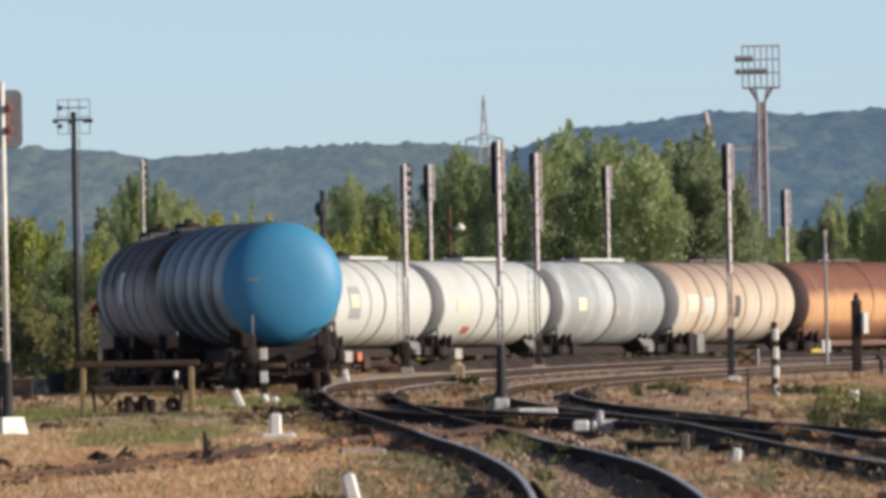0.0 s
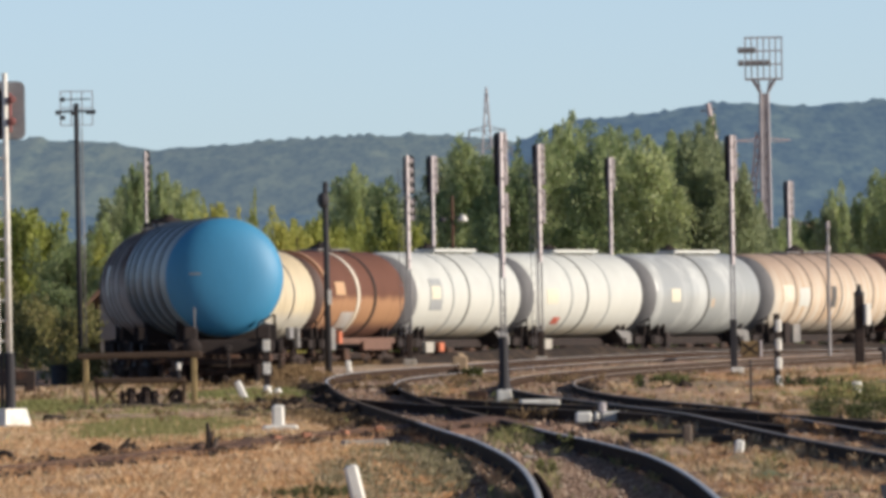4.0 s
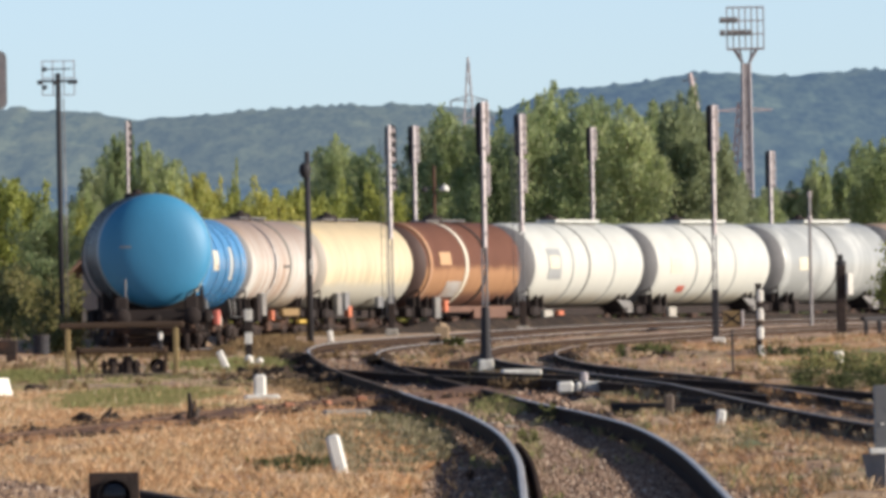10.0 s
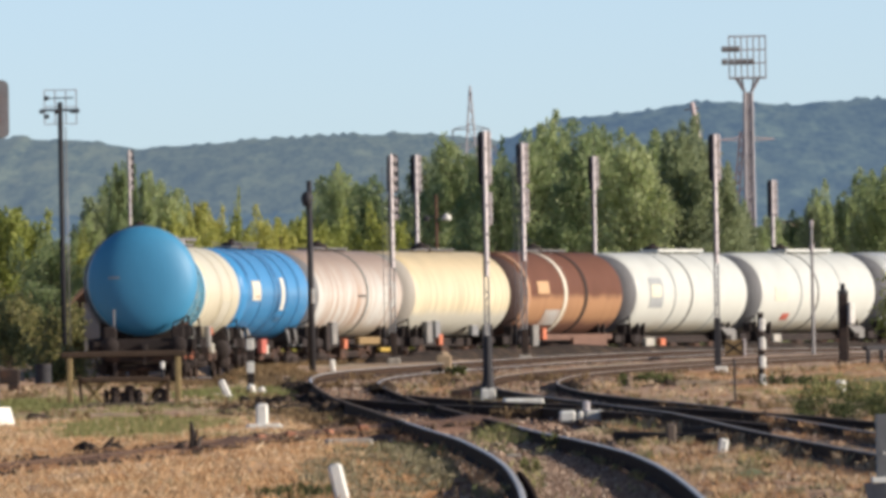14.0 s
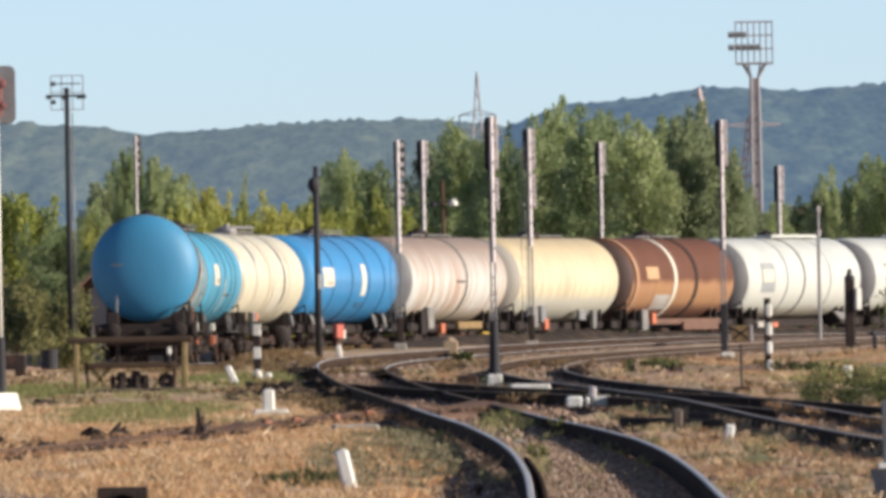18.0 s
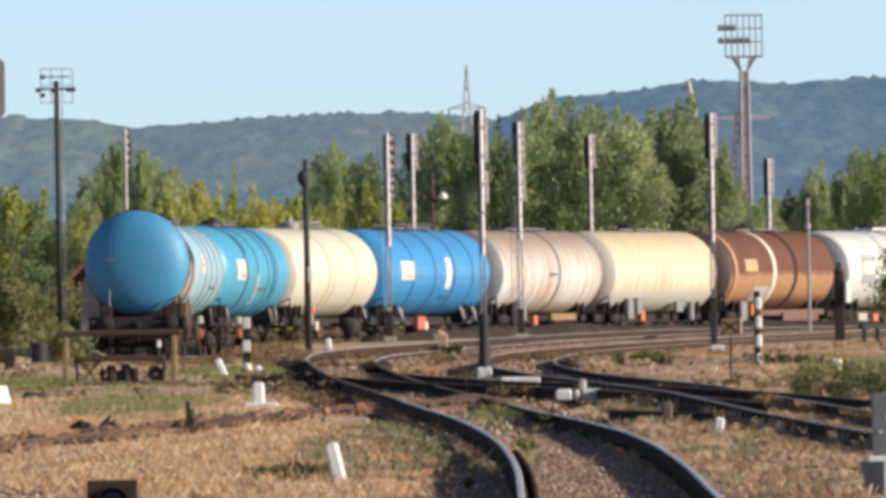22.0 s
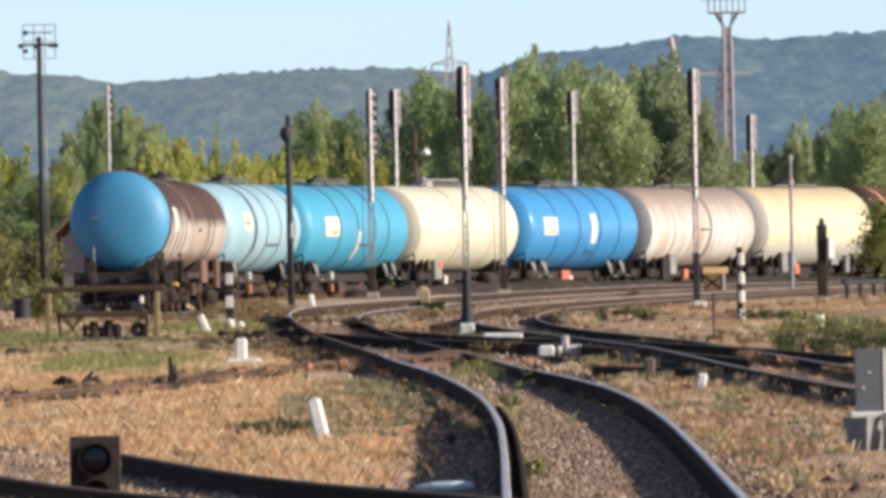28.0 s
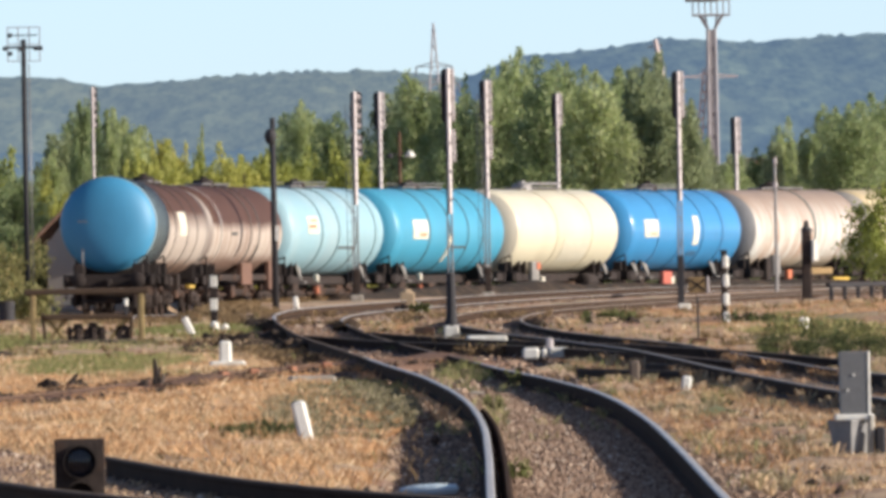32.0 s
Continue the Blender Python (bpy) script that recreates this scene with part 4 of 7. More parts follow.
tank_wagon("white tank wagon with a small red mark", 12.97, P_WHITE, near_head=GREYHEAD, bands=[(-1.95, P_LGREY), (-0.3, BAND), (2.0, P_LGREY)], plates=[("label_plate", -4.6, -3.4, -12, 8, YLABEL, "yellowish label"), ("label_plate", -3.4, -2.7, -42, -31, RED, "small red mark")], boxes=[(-4.0, 0.95, 1.0, 0.5, CONCRETE, "valve_box")], ladder=None, band_w=0.11, walkway=False, high_walk=True, fin=True)
tank_wagon("light grey patchy tank wagon with dark band", 12.13, P_LGREY, near_head=GREYHEAD, bands=[(-0.2, BAND)], plates=[("label_plate", -4.0, -3.1, -10, 8, YLABEL, "bleached label"), ("label_plate", 0.1, 0.4, -18, -6, P_BEIGE, "")], boxes=[(-3.9, 0.95, 0.4, 0.7, BLACK, "valve_box")], ladder=None, band_w=0.14, walkway=False, high_walk=True, fin=True)
tank_wagon("beige-grey tank wagon with many hoops", 13.33, P_BEIGE, near_head=GREYHEAD, bands=[-3.95, -2.4, -0.9, 0.65, 2.2, 3.85], band_mat=GREY_BROWN, plates=[("label_plate", -5.2, -4.15, -12, 12, LABEL, "white label"), ("label_plate", -3.6, -2.6, -18, 8, P_WHITE, "pale patch"), ("label_plate", -0.4, 0.1, -20, 10, BAND, "")], boxes=[(-4.4, 1.2, 0.5, 0.8, BLACK, "valve_box"), (-3.5, 1.2, 1.0, 0.9, LABEL_GREY, "grey_box")], barrel=3.0, ladder=None, band_w=0.09)
tank_wagon("rusty orange tank wagon with dark brown top", 12.5, P_ORANGE, near_head=mat("shaded_brown_head", (0.085, 0.05, 0.042), None, 0.6), bands=[(-4.8, P_BEIGE), (0.75, P_RUST)], boxes=[(-3.6, 0.95, 0.8, 0.6, P_DUSTY, "grey_box"), (-4.6, 0.8, 1.0, 0.3, YELLOW, "yellow_step")], skirt=TAN_RUST, ladder=None)


# ---------------------------------------------------------------- signals and masts
def on_ground(x, y, rz=0.0, dz=0.0):
    return pose(x, y, gz(x, y) + dz, 0, 0, rz)


def signal_mast(x, y, h, head_h=1.2, base="cone", lower=0.0, screen_w=0.28, slim=1.0, ladder=False, dark=False, shift=-0.045, label="tall grey railway colour-light signal on a slim mast"):
    """A colour-light signal seen from behind: a laced mast below, a solid one above, a dark screen and lamp cases beyond it. lower: height of a second set of lamps."""
    t = thing("railway_signal", label, "railway signal", on_ground(x, y) @ Matrix.Diagonal((slim, slim, 1, 1)), "colour-light signals")
    zm = h * 0.46
    for s in (-1, 1):
        part("mast_channel", Mesh().box((s * 0.062, 0, zm / 2 + 0.1), (0.05, 0.08, zm - 0.2), bevel=0.008), MASTGREY, t)
    lace = Mesh()
    n_ = int((zm - 0.6) / 0.28)
    for k in range(n_):
        z = 0.6 + k * 0.28
        lace.tube((-0.06, -0.03, z), (0.06, -0.03, z + 0.14), 0.012, n=4).tube((0.06, -0.03, z + 0.14), (-0.06, -0.03, z + 0.28), 0.012, n=4)
    part("lacing", lace, MASTGREY, t)
    part("mast", Mesh().box((0.025, 0, (zm + h) / 2), (0.095, 0.095, h - zm), pose(0, 0, 0, 0, 0, 42), bevel=0.01), MASTPALE, t, "pale upper mast")
    # Dark strip added for the shaded left side of the upper mast.
    part("cable_trunk", Mesh().box((-0.06, 0.02, (zm + h) / 2 - 0.1), (0.04, 0.06, h - zm - 0.1), bevel=0.01), DARKMETAL, t)
    for k in range(int((h - zm) / 0.5)):
        part("mast_clamp", Mesh().box((0.03, 0, zm + 0.25 + k * 0.5), (0.15, 0.12, 0.04), bevel=0.006), SIGGREY, t)
    if base == "cone":
        part("mast_foot", Mesh().lathe_z([(0.2, 0.0), (0.17, 0.1), (0.14, 0.35), (0.12, 0.9), (0.11, 0.95)], (0, 0, 0.2), n=12), DARKMETAL, t)
        part("foundation", Mesh().box((0, 0, 0.06), (0.42, 0.42, 0.32), bevel=0.03), WHITE, t)
    elif base == "tall":
        part("mast_foot", Mesh().box((0, 0, 0.75), (0.22, 0.2, 1.1), bevel=0.02), DARKMETAL, t)
        part("foundation", Mesh().box((0.1, 0, 0.0), (0.42, 0.42, 0.36), bevel=0.03), WHITE, t)
    else:
        part("mast_foot", Mesh().box((0, 0, 0.55), (0.2, 0.2, 0.9), bevel=0.02), GRIME, t)
        part("foundation", Mesh().box((0, 0, 0.05), (0.4, 0.4, 0.3), bevel=0.03), CONCRETE, t)
    lx0 = -0.27 if ladder else -0.06
    l = Mesh()
    for s in (0, 0.14):
        l.tube((lx0 + s, 0.12, 0.5), (lx0 + s, 0.12, h - 0.4), 0.011, n=5)
    z = 0.7
    while z < h - 0.5:
        l.tube((lx0, 0.12, z), (lx0 + 0.14, 0.12, z), 0.01, n=4)
        z += 0.3
    part("ladder", l, MASTGREY, t)
    for hz, hh in ((h - head_h / 2, head_h),) + (((h - head_h - 0.12 - lower / 2, lower),) if lower else ()):
        hd = part("signal_head", Mesh().box((0.13, 0.16, hz), (0.15, 0.16, hh), bevel=0.03), DARKMETAL if dark else SIGGREY, t)
        w = screen_w / 2
        c = w * 0.5
        out = [(-w, -hh / 2 + c), (-w + c * 0.4, -hh / 2 + c * 0.35), (-w + c, -hh / 2), (w - c, -hh / 2), (w - c * 0.4, -hh / 2 + c * 0.35), (w, -hh / 2 + c), (w, hh / 2 - c), (w - c * 0.4, hh / 2 - c * 0.35), (w - c, hh / 2), (-w + c, hh / 2), (-w + c * 0.4, hh / 2 - c * 0.35), (-w, hh / 2 - c)]
        sw = shift if hz > h - head_h else 0.08
        out = [(p + sw, q) for p, q in out]
        n = len(out)
        sc = Mesh().add([(p, 0.26, hz + q) for p, q in out] + [(p, 0.285, hz + q) for p, q in out],
                        [tuple(range(n)), tuple(range(2 * n - 1, n - 1, -1))] + [(i, n + i, n + (i + 1) % n, (i + 1) % n) for i in range(n)])
        part("screen", sc, DARKMETAL, t, "dark screen")
        cnt = max(2, int(round(hh / 0.28)))
        for i in range(cnt):
            zz = hz + hh / 2 - (i + 0.5) * hh / cnt
            hood = Mesh().tube((0.13, 0.12, zz), (0.17, 0.0, zz - 0.04), 0.085, 0.06, n=10)
            part("lamp_case", hood, SIGGREY, hd)
    return t


def lamp_array(root, zc, w, hgt, mt, rows=3, t=0.032, d=0.8):
    """A cage of thin bars for floodlights."""
    for k in range(rows + 1):
        z = zc + hgt * k / rows
        for y in (0, d):
            part("gantry_bar", Mesh().box((0, y, z), (w, t, t)), mt, root)
    for s in (-0.5, -0.17, 0.17, 0.5):
        for y in (0, d):
            part("gantry_upright", Mesh().box((s * w, y, zc + hgt / 2), (t, t, hgt)), mt, root)
    for s in (-0.5, 0.5):
        for z in (zc, zc + hgt):
            part("gantry_tie", Mesh().box((s * w, d / 2, z), (t, d, t)), mt, root)


signal_mast(0.74, 235.0, 4.75, 0.95, lower=0.6, slim=0.62, label="tall grey railway signal on a black foot")
signal_mast(6.35, 311.5, 5.6, 1.1, slim=0.72, base="tall", label="tall grey railway signal with long dark foot")
signal_mast(2.52, 422.0, 6.9, 1.3, base="plain", lower=1.1, ladder=True)
signal_mast(-1.62, 418.0, 6.57, 1.2, base="plain", lower=0.75, ladder=True, dark=True, shift=0.07, screen_w=0.36, label="tall grey railway signal with dark lamp cases")
signal_mast(-0.95, 475.0, 7.37, 1.35, base="plain")
signal_mast(5.65, 500.0, 7.57, 1.25, base="plain", screen_w=0.28)
signal_mast(12.4, 503.0, 6.6, 1.4, base="plain", screen_w=0.3, shift=-0.02)
signal_mast(-10.6, 452.0, 7.37, 1.4, base="plain", screen_w=0.36, slim=0.6, dark=True, shift=0.1)


def screen_signal(x, y, h):
    """A signal with a broad rounded screen seen from behind, its white mast and a ladder beside it."""
    t = thing("railway_signal", "white-masted railway signal with broad rounded grey screen", "railway signal", on_ground(x, y), "colour-light signals")
    part("foundation", Mesh().lathe_z([(0.38, -0.1), (0.36, 0.05), (0.3, 0.3)], (-0.06, 0, 0), n=4), WHITE, t)
    part("mast", Mesh().tube((0, 0, 1.12), (0, 0, h), 0.048, 0.042, n=12), WHITE, t, smooth=True)
    part("mast_foot", Mesh().tube((0, 0, 0.2), (0, 0, 1.12), 0.085, 0.075, n=12).box((-0.12, 0, 0.7), (0.06, 0.06, 0.9)), DARKMETAL, t)
    for s in (-0.16,):
        part("ladder_rail", Mesh().tube((s, -0.02, 1.12), (s, -0.02, h - 1.0), 0.026, n=6), WHITE, t)
    for k in range(int((h - 2.2) / 0.3)):
        part("rung", Mesh().tube((-0.16, -0.02, 1.3 + 0.3 * k), (0.0, -0.02, 1.3 + 0.3 * k), 0.016, n=5), WHITE, t)
    w, c, hh, zc = 0.27, 0.1, 0.86, h - 0.55
    out = []
    for sx, sz, a0 in ((1, -1, -90), (1, 1, 0), (-1, 1, 90), (-1, -1, 180)):
        out += [(sx * (w - c) + c * math.cos(radians(a0 + d)), sz * (hh / 2 - c) + c * math.sin(radians(a0 + d))) for d in (0, 30, 60, 90)]
    n = len(out)
    for nm, k, y0, mt in (("screen", 0.95, 0.14, MASTGREY), ("screen_rim", 1.0, 0.16, GREYHEAD)):
        part(nm, Mesh().add([(0.02 + p * k, y0, zc + q * k) for p, q in out] + [(0.02 + p * k, y0 + 0.02, zc + q * k) for p, q in out], [tuple(range(n)), tuple(range(2 * n - 1, n - 1, -1))] + [(i, n + i, n + (i + 1) % n, (i + 1) % n) for i in range(n)]), mt, t)
    part("lamp_case", Mesh().box((-0.1, 0.06, zc - 0.05), (0.18, 0.12, 0.72), bevel=0.03), DARKMETAL, t)
    part("lamp_case", Mesh().box((0.075, 0.06, zc - 0.03), (0.04, 0.12, 0.6), bevel=0.015), RED_DARK, t, "dull red lamp case")
    for z in (0.16, -0.16):
        part("lamp_cap", Mesh().lathe_y([(-0.06, 0.02), (-0.05, 0.055), (0.02, 0.06)], (0.1, -0.02, zc + z), n=12), RED_DARK, t)
    return t


screen_signal(-6.67, 197.0, 5.25)


def thin_post(x, y, h):
    t = thing("marker_post", "thin grey metal post with small lamp on top", "post", on_ground(x, y))
    part("pole", Mesh().tube((0, 0, -0.1), (0, 0, h), 0.06, 0.045, n=8), STEEL, t)
    part("lamp", Mesh().box((0, 0, h + 0.1), (0.12, 0.14, 0.24), bevel=0.03), SIGGREY, t)
    part("collar", Mesh().tube((0, 0, h * 0.82), (0, 0, h * 0.82 + 0.18), 0.08, n=8), SIGGREY, t)


thin_post(11.73, 425.5, 4.1)


def black_post(x, y, h):
    t = thing("lamp_post", "black metal post with round lamp head near its top", "lamp post", on_ground(x, y))
    part("pole", Mesh().tube((0, 0, -0.1), (0, 0, h), 0.10, 0.07, n=10), DARKMETAL, t, smooth=True)
    part("lamp_head", Mesh().lathe_z([(0.05, -0.22), (0.13, -0.15), (0.17, 0.0), (0.14, 0.13), (0.06, 0.2)], (-0.06, -0.06, h - 0.5), n=14), DARKMETAL, t, smooth=True)
    part("number_plate", Mesh().box((0.07, -0.1, h * 0.4), (0.1, 0.02, 0.4)), WHITE, t)


black_post(-3.6, 360.5, 5.2)


def street_lamp(x, y, h):
    t = thing("yard_lamp", "dark post with white yard lamp on a short arm", "lamp post", on_ground(x, y))
    part("pole", Mesh().tube((0, 0, -0.1), (0, 0, h + 0.8), 0.07, 0.055, n=8), RUST_RAIL, t, "rusty brown pole")
    part("arm", Mesh().tube((0, 0, h), (0.4, 0, h + 0.05), 0.035, n=6).tube((0, 0, h + 0.02), (-0.35, 0, h - 0.02), 0.03, n=6), DARKMETAL, t)
    part("lamp_head", Mesh().lathe_z([(0.05, 0.12), (0.16, 0.0), (0.18, -0.1), (0.14, -0.13)], (0.38, 0, h), n=14), WHITE, t, "white lamp shade", smooth=True)
    part("lamp_head", Mesh().lathe_z([(0.05, 0.1), (0.12, 0.0), (0.13, -0.08), (0.1, -0.1)], (-0.36, 0, h - 0.05), n=14), DARKMETAL, t, smooth=True)


street_lamp(-0.25, 490.0, 5.3)


def flood_mast(x, y, h):
    """A dark post with a light cage of floodlights."""
    t = thing("floodlight_mast", "dark wooden floodlight mast with lamp cage", "floodlight mast", on_ground(x, y))
    part("pole", Mesh().tube((0, 0, -0.2), (0, 0, h - 0.6), 0.1, 0.085, n=12), DARKMETAL, t, smooth=True)
    part("conduit", Mesh().tube((0.19, 0.06, -0.2), (0.17, 0.06, h - 1.3), 0.024, 0.02, n=10), STEEL, t, "grey conduit pipe", smooth=True)
    lamp_array(t, h - 1.2, 1.05, 1.12, TOWER_STEEL, rows=2, t=0.018)
    part("cross_arm", Mesh().box((0, -0.05, h - 0.75), (1.25, 0.07, 0.07)).box((0, -0.05, h - 0.35), (0.9, 0.04, 0.04)), DARKMETAL, t)
    for sx, z in ((-0.45, -0.35), (-0.45, -0.95), (0.4, -0.78), (0.0, -0.55), (-0.1, -0.8), (0.55, -0.78), (-0.6, -0.78)):
        part("floodlight", Mesh().box((sx, -0.06, h + z), (0.17, 0.16, 0.11), pose(0, 0, 0, 20, 0, 0), bevel=0.02), DARKMETAL, t)
    return t


flood_mast(-12.55, 440.0, 9.27)


def flood_tower(x, y, h):
    """A far steel lattice tower with a two-deck lamp platform and a raking leg."""
    t = thing("floodlight_tower", "tall steel lattice floodlight tower", "floodlight tower", on_ground(x, y))
    w0, w1 = 0.42, 0.3
    for si in (-1, 1):
        for sj in (-1, 1):
            part("tower_leg", Mesh().tube((si * w0, sj * w0, -0.3), (si * w1, sj * w1, h - 4.6), 0.13, n=6), TOWER_STEEL, t)
    br = Mesh()
    z, k = 0.0, 1
    while z < h - 5.5:
        a = w0 + (w1 - w0) * z / (h - 4.6)
        for s in (-1, 1):
            br.tube((-k * a, s * a, z), (k * a, s * a, z + 0.9), 0.08, n=5).tube((s * a, -k * a, z), (s * a, k * a, z + 0.9), 0.08, n=5)
            br.tube((-a, s * a, z), (a, s * a, z), 0.05, n=5)
        z, k = z + 0.9, -k
    part("bracing", br, TOWER_STEEL, t)
    part("ladder_core", Mesh().box((0, 0, (h - 4.6) / 2), (0.6, 0.12, h - 4.6)), TOWER_STEEL, t)
    for si in (-1, 1):
        for sj in (-1, 1):
            part("strut", Mesh().tube((si * w1, sj * w1, h - 4.5), (si * 0.9, sj * 0.9, h - 3.45), 0.13, n=6), TOWER_STEEL, t)
            part("strut", Mesh().tube((si * w1, sj * w1, h - 4.6), (si * 0.5, sj * 0.45, h - 3.4), 0.07, n=6), TOWER_STEEL, t)
    for z in (h - 3.4, h - 2.2, h - 1.1, h):
        for s in (-1, 1):
            part("deck_rail", Mesh().box((0, s * 1.2, z), (3.1, 0.1, 0.1 if z in (h, h - 3.4) else 0.07)), TOWER_STEEL, t)
            part("deck_rail", Mesh().box((s * 1.5, 0, z), (0.1, 2.4, 0.1)), TOWER_STEEL, t)
    for x_ in (-1.5, -1.0, -0.5, 0, 0.5, 1.0, 1.5):
        for s in (-1, 1):
            part("upright", Mesh().box((x_, s * 1.2, h - 1.7), (0.06, 0.06, 3.4)), TOWER_STEEL, t)
    part("platform", Mesh().box((0, 0, h - 3.45), (3.0, 2.4, 0.1)), TOWER_STEEL, t)
    part("platform", Mesh().box((-0.45, 0, h - 2.25), (2.2, 2.4, 0.1)), TOWER_STEEL, t)
    for z, xs in ((h - 1.05, (-1.9, -1.4, -0.9)), (h - 2.1, (-1.9, -1.35, -0.8, -0.25, 0.3))):
        for x_ in xs:
            part("floodlight", Mesh().box((x_, -1.45, z), (0.5, 0.5, 0.36), pose(0, 0, 0, 25, 0, 0), bevel=0.05), GREYHEAD, t)
    top, foot = Vector((-0.52, 0, h * 0.68)), Vector((-2.3, 0.2, -0.3))
    rk = Mesh()
    for dx in (-0.17, 0.17):
        rk.tube(foot + Vector((dx * 1.5, 0, 0)), top + Vector((dx, 0, 0)), 0.1, 0.08, n=6)
    for k in range(22):
        p, q = foot.lerp(top, k / 22), foot.lerp(top, (k + 1) / 22)
        d = 0.2 if k % 2 else -0.2
        rk.tube(p + Vector((d, 0, 0)), q - Vector((d, 0, 0)), 0.06, n=5)
    part("raking_leg", rk, PINKISH, t, "bleached raking lattice leg")
    part("leg_tie", Mesh().tube(top, (0, 0, h * 0.66), 0.09, n=6).tube(foot.lerp(top, 0.7), (0, 0, h * 0.5), 0.07, n=6), TOWER_STEEL, t)
    return t


flood_tower(25.3, 1100.0, 24.4)


def pylon(x, y, h):
    t = thing("power_pylon", "far steel lattice power pylon", "pylon", on_ground(x, y))
    m = Mesh()
    for si in (-1, 1):
        for sj in (-1, 1):
            m.tube((si * 2.6, sj * 2.6, 0), (si * 0.75, sj * 0.75, h * 0.72), 0.17, n=5).tube((si * 0.75, sj * 0.75, h * 0.72), (0, 0, h), 0.14, n=5)
    part("tower_leg", m, TOWER_STEEL, t)
    br = Mesh()
    z, k = 0.0, 1
    while z < h * 0.95:
        a = 2.6 - 1.85 * z / (h * 0.72) if z < h * 0.72 else 0.75 * (h - z) / (h * 0.28)
        for s in (-1, 1):
            br.tube((-k * a, s * a, z), (k * a * 0.9, s * a * 0.9, z + 1.8), 0.09, n=4).tube((s * a, -k * a, z), (s * a * 0.9, k * a * 0.9, z + 1.8), 0.09, n=4)
        z, k = z + 1.8, -k
    part("bracing", br, TOWER_STEEL, t)
    ar = Mesh()
    for z, w in ((h * 0.815, 2.7), (h * 0.74, 3.6), (h * 0.66, 3.0)):
        for s in (-1, 1):
            ar.tube((0, 0, z + 0.7), (s * w, 0, z), 0.1, n=4).tube((0, 0, z), (s * w, 0, z), 0.1, n=4)
            ar.tube((s * w, 0, z), (s * w, 0, z - 1.2), 0.12, n=5)
    part("cross_arm", ar, STEEL, t)


pylon(4.4, 2000.0, 35.2)


def far_pole(x, y, h, lean):
    t = thing("concrete_pole", "pale leaning concrete pole behind trees", "pole", on_ground(x, y, 0))
    part("shaft", Mesh().tube((0, 0, -0.3), (-lean, 0, h), 0.34, 0.16, n=12), PINKISH, t, smooth=True)
    part("insulator", Mesh().tube((-lean - 0.5, 0, h - 0.5), (-lean + 0.5, 0, h - 0.4), 0.05, n=6), STEEL, t)


far_pole(19.8, 900.0, 16.15, 2.9)


def cross_mast(x, y, h):
    t = thing("power_mast", "far pinkish mast with a long cross-arm", "pylon", on_ground(x, y, 0))
    part("shaft", Mesh().tube((0, 0, -0.3), (0, 0, h + 1), 0.3, 0.2, n=8), PINKISH, t)
    for s in (-1, 1):
        part("cross_arm", Mesh().tube((0, 0, h + 0.4), (s * 4.4, 0, h), 0.11, 0.07, n=6).tube((0, 0, h - 0.3), (s * 4.4, 0, h), 0.08, 0.07, n=6), PINKISH, t)


cross_mast(48.0, 2100.0, 27.6)


def far_house(x, y, w, h, rz):
    """A plain house far behind the trees."""
    t = thing("house", "far pinkish rendered house with tiled roof", "house", on_ground(x, y, rz), "houses beyond the trees")
    part("wall", Mesh().box((0, 0, h / 2 - 0.5), (w, 9, h + 1)), PINKISH, t)
    r = Mesh()
    for s in (-1, 1):
        p = [(s * (w / 2 + 0.5), -5, h - 0.2), (s * (w / 2 + 0.5), 5, h - 0.2), (0, 5, h + 3.2), (0, -5, h + 3.2)]
        r.add([Vector(q) for q in p] + [Vector(q) + Vector((0, 0, 0.3)) for q in p], [(0, 1, 2, 3), (7, 6, 5, 4), (0, 4, 5, 1), (1, 5, 6, 2), (2, 6, 7, 3), (3, 7, 4, 0)])
    part("roof", r, TILE, t)
    part("gable", Mesh().add([(-w / 2, -4.52, h - 0.1), (w / 2, -4.52, h - 0.1), (0, -4.52, h + 3.1)], [(0, 1, 2)]), PINKISH, t)
    for k in (-1, 0, 1):
        for z in (h - 1.8, h - 4.8):
            wd = part("window", Mesh().box((k * w * 0.3, -4.55, z), (1.2, 0.12, 1.5), bevel=0.02), LENS, t)
            part("sill", Mesh().box((k * w * 0.3, -4.62, z - 0.85), (1.4, 0.2, 0.12)), WHITE, wd)


far_house(41.4, 1600.0, 8.0, 8.5, 12)
far_house(48.2, 1620.0, 7.0, 8.1, -8)

# ---------------------------------------------------------------- trackside things


def painted_post(x, y, h, w, tilt, label, name="marker_stone", side=0.0):
    t = thing(name, label, "marker post", on_ground(x, y) @ pose(0, 0, 0, side, tilt, 0), "white marker stones")
    part("stone", Mesh().box((0, 0, h / 2 - 0.06), (w, w * 0.8, h + 0.12), bevel=w * 0.2), WHITE, t, smooth=False)
    return t


painted_post(-0.905, 116.2, 0.37, 0.125, -13, "white-painted leaning concrete marker stone in dry grass")
painted_post(-4.03, 249.0, 0.42, 0.13, -24, "white-painted leaning board by the track")
tagged(part("flat_stone", Mesh().box((0, 0, 0), (0.32, 0.3, 0.1), bevel=0.03), WHITE, m=on_ground(-4.36, 257.0, 5, 0.04)), "flat whitewashed stone in green grass", "stone")
painted_post(-3.05, 362.0, 0.36, 0.15, -6, "small white marker stone by the curve")
painted_post(3.10, 150.5, 0.15, 0.11, 8, "small rounded white marker stone")
painted_post(6.97, 235.8, 0.25, 0.17, 0, "white stone in green weeds")
painted_post(2.64, 157.2, 0.27, 0.12, 0, "short dark weathered wooden peg").children[0].data.materials[0] = SLEEPER


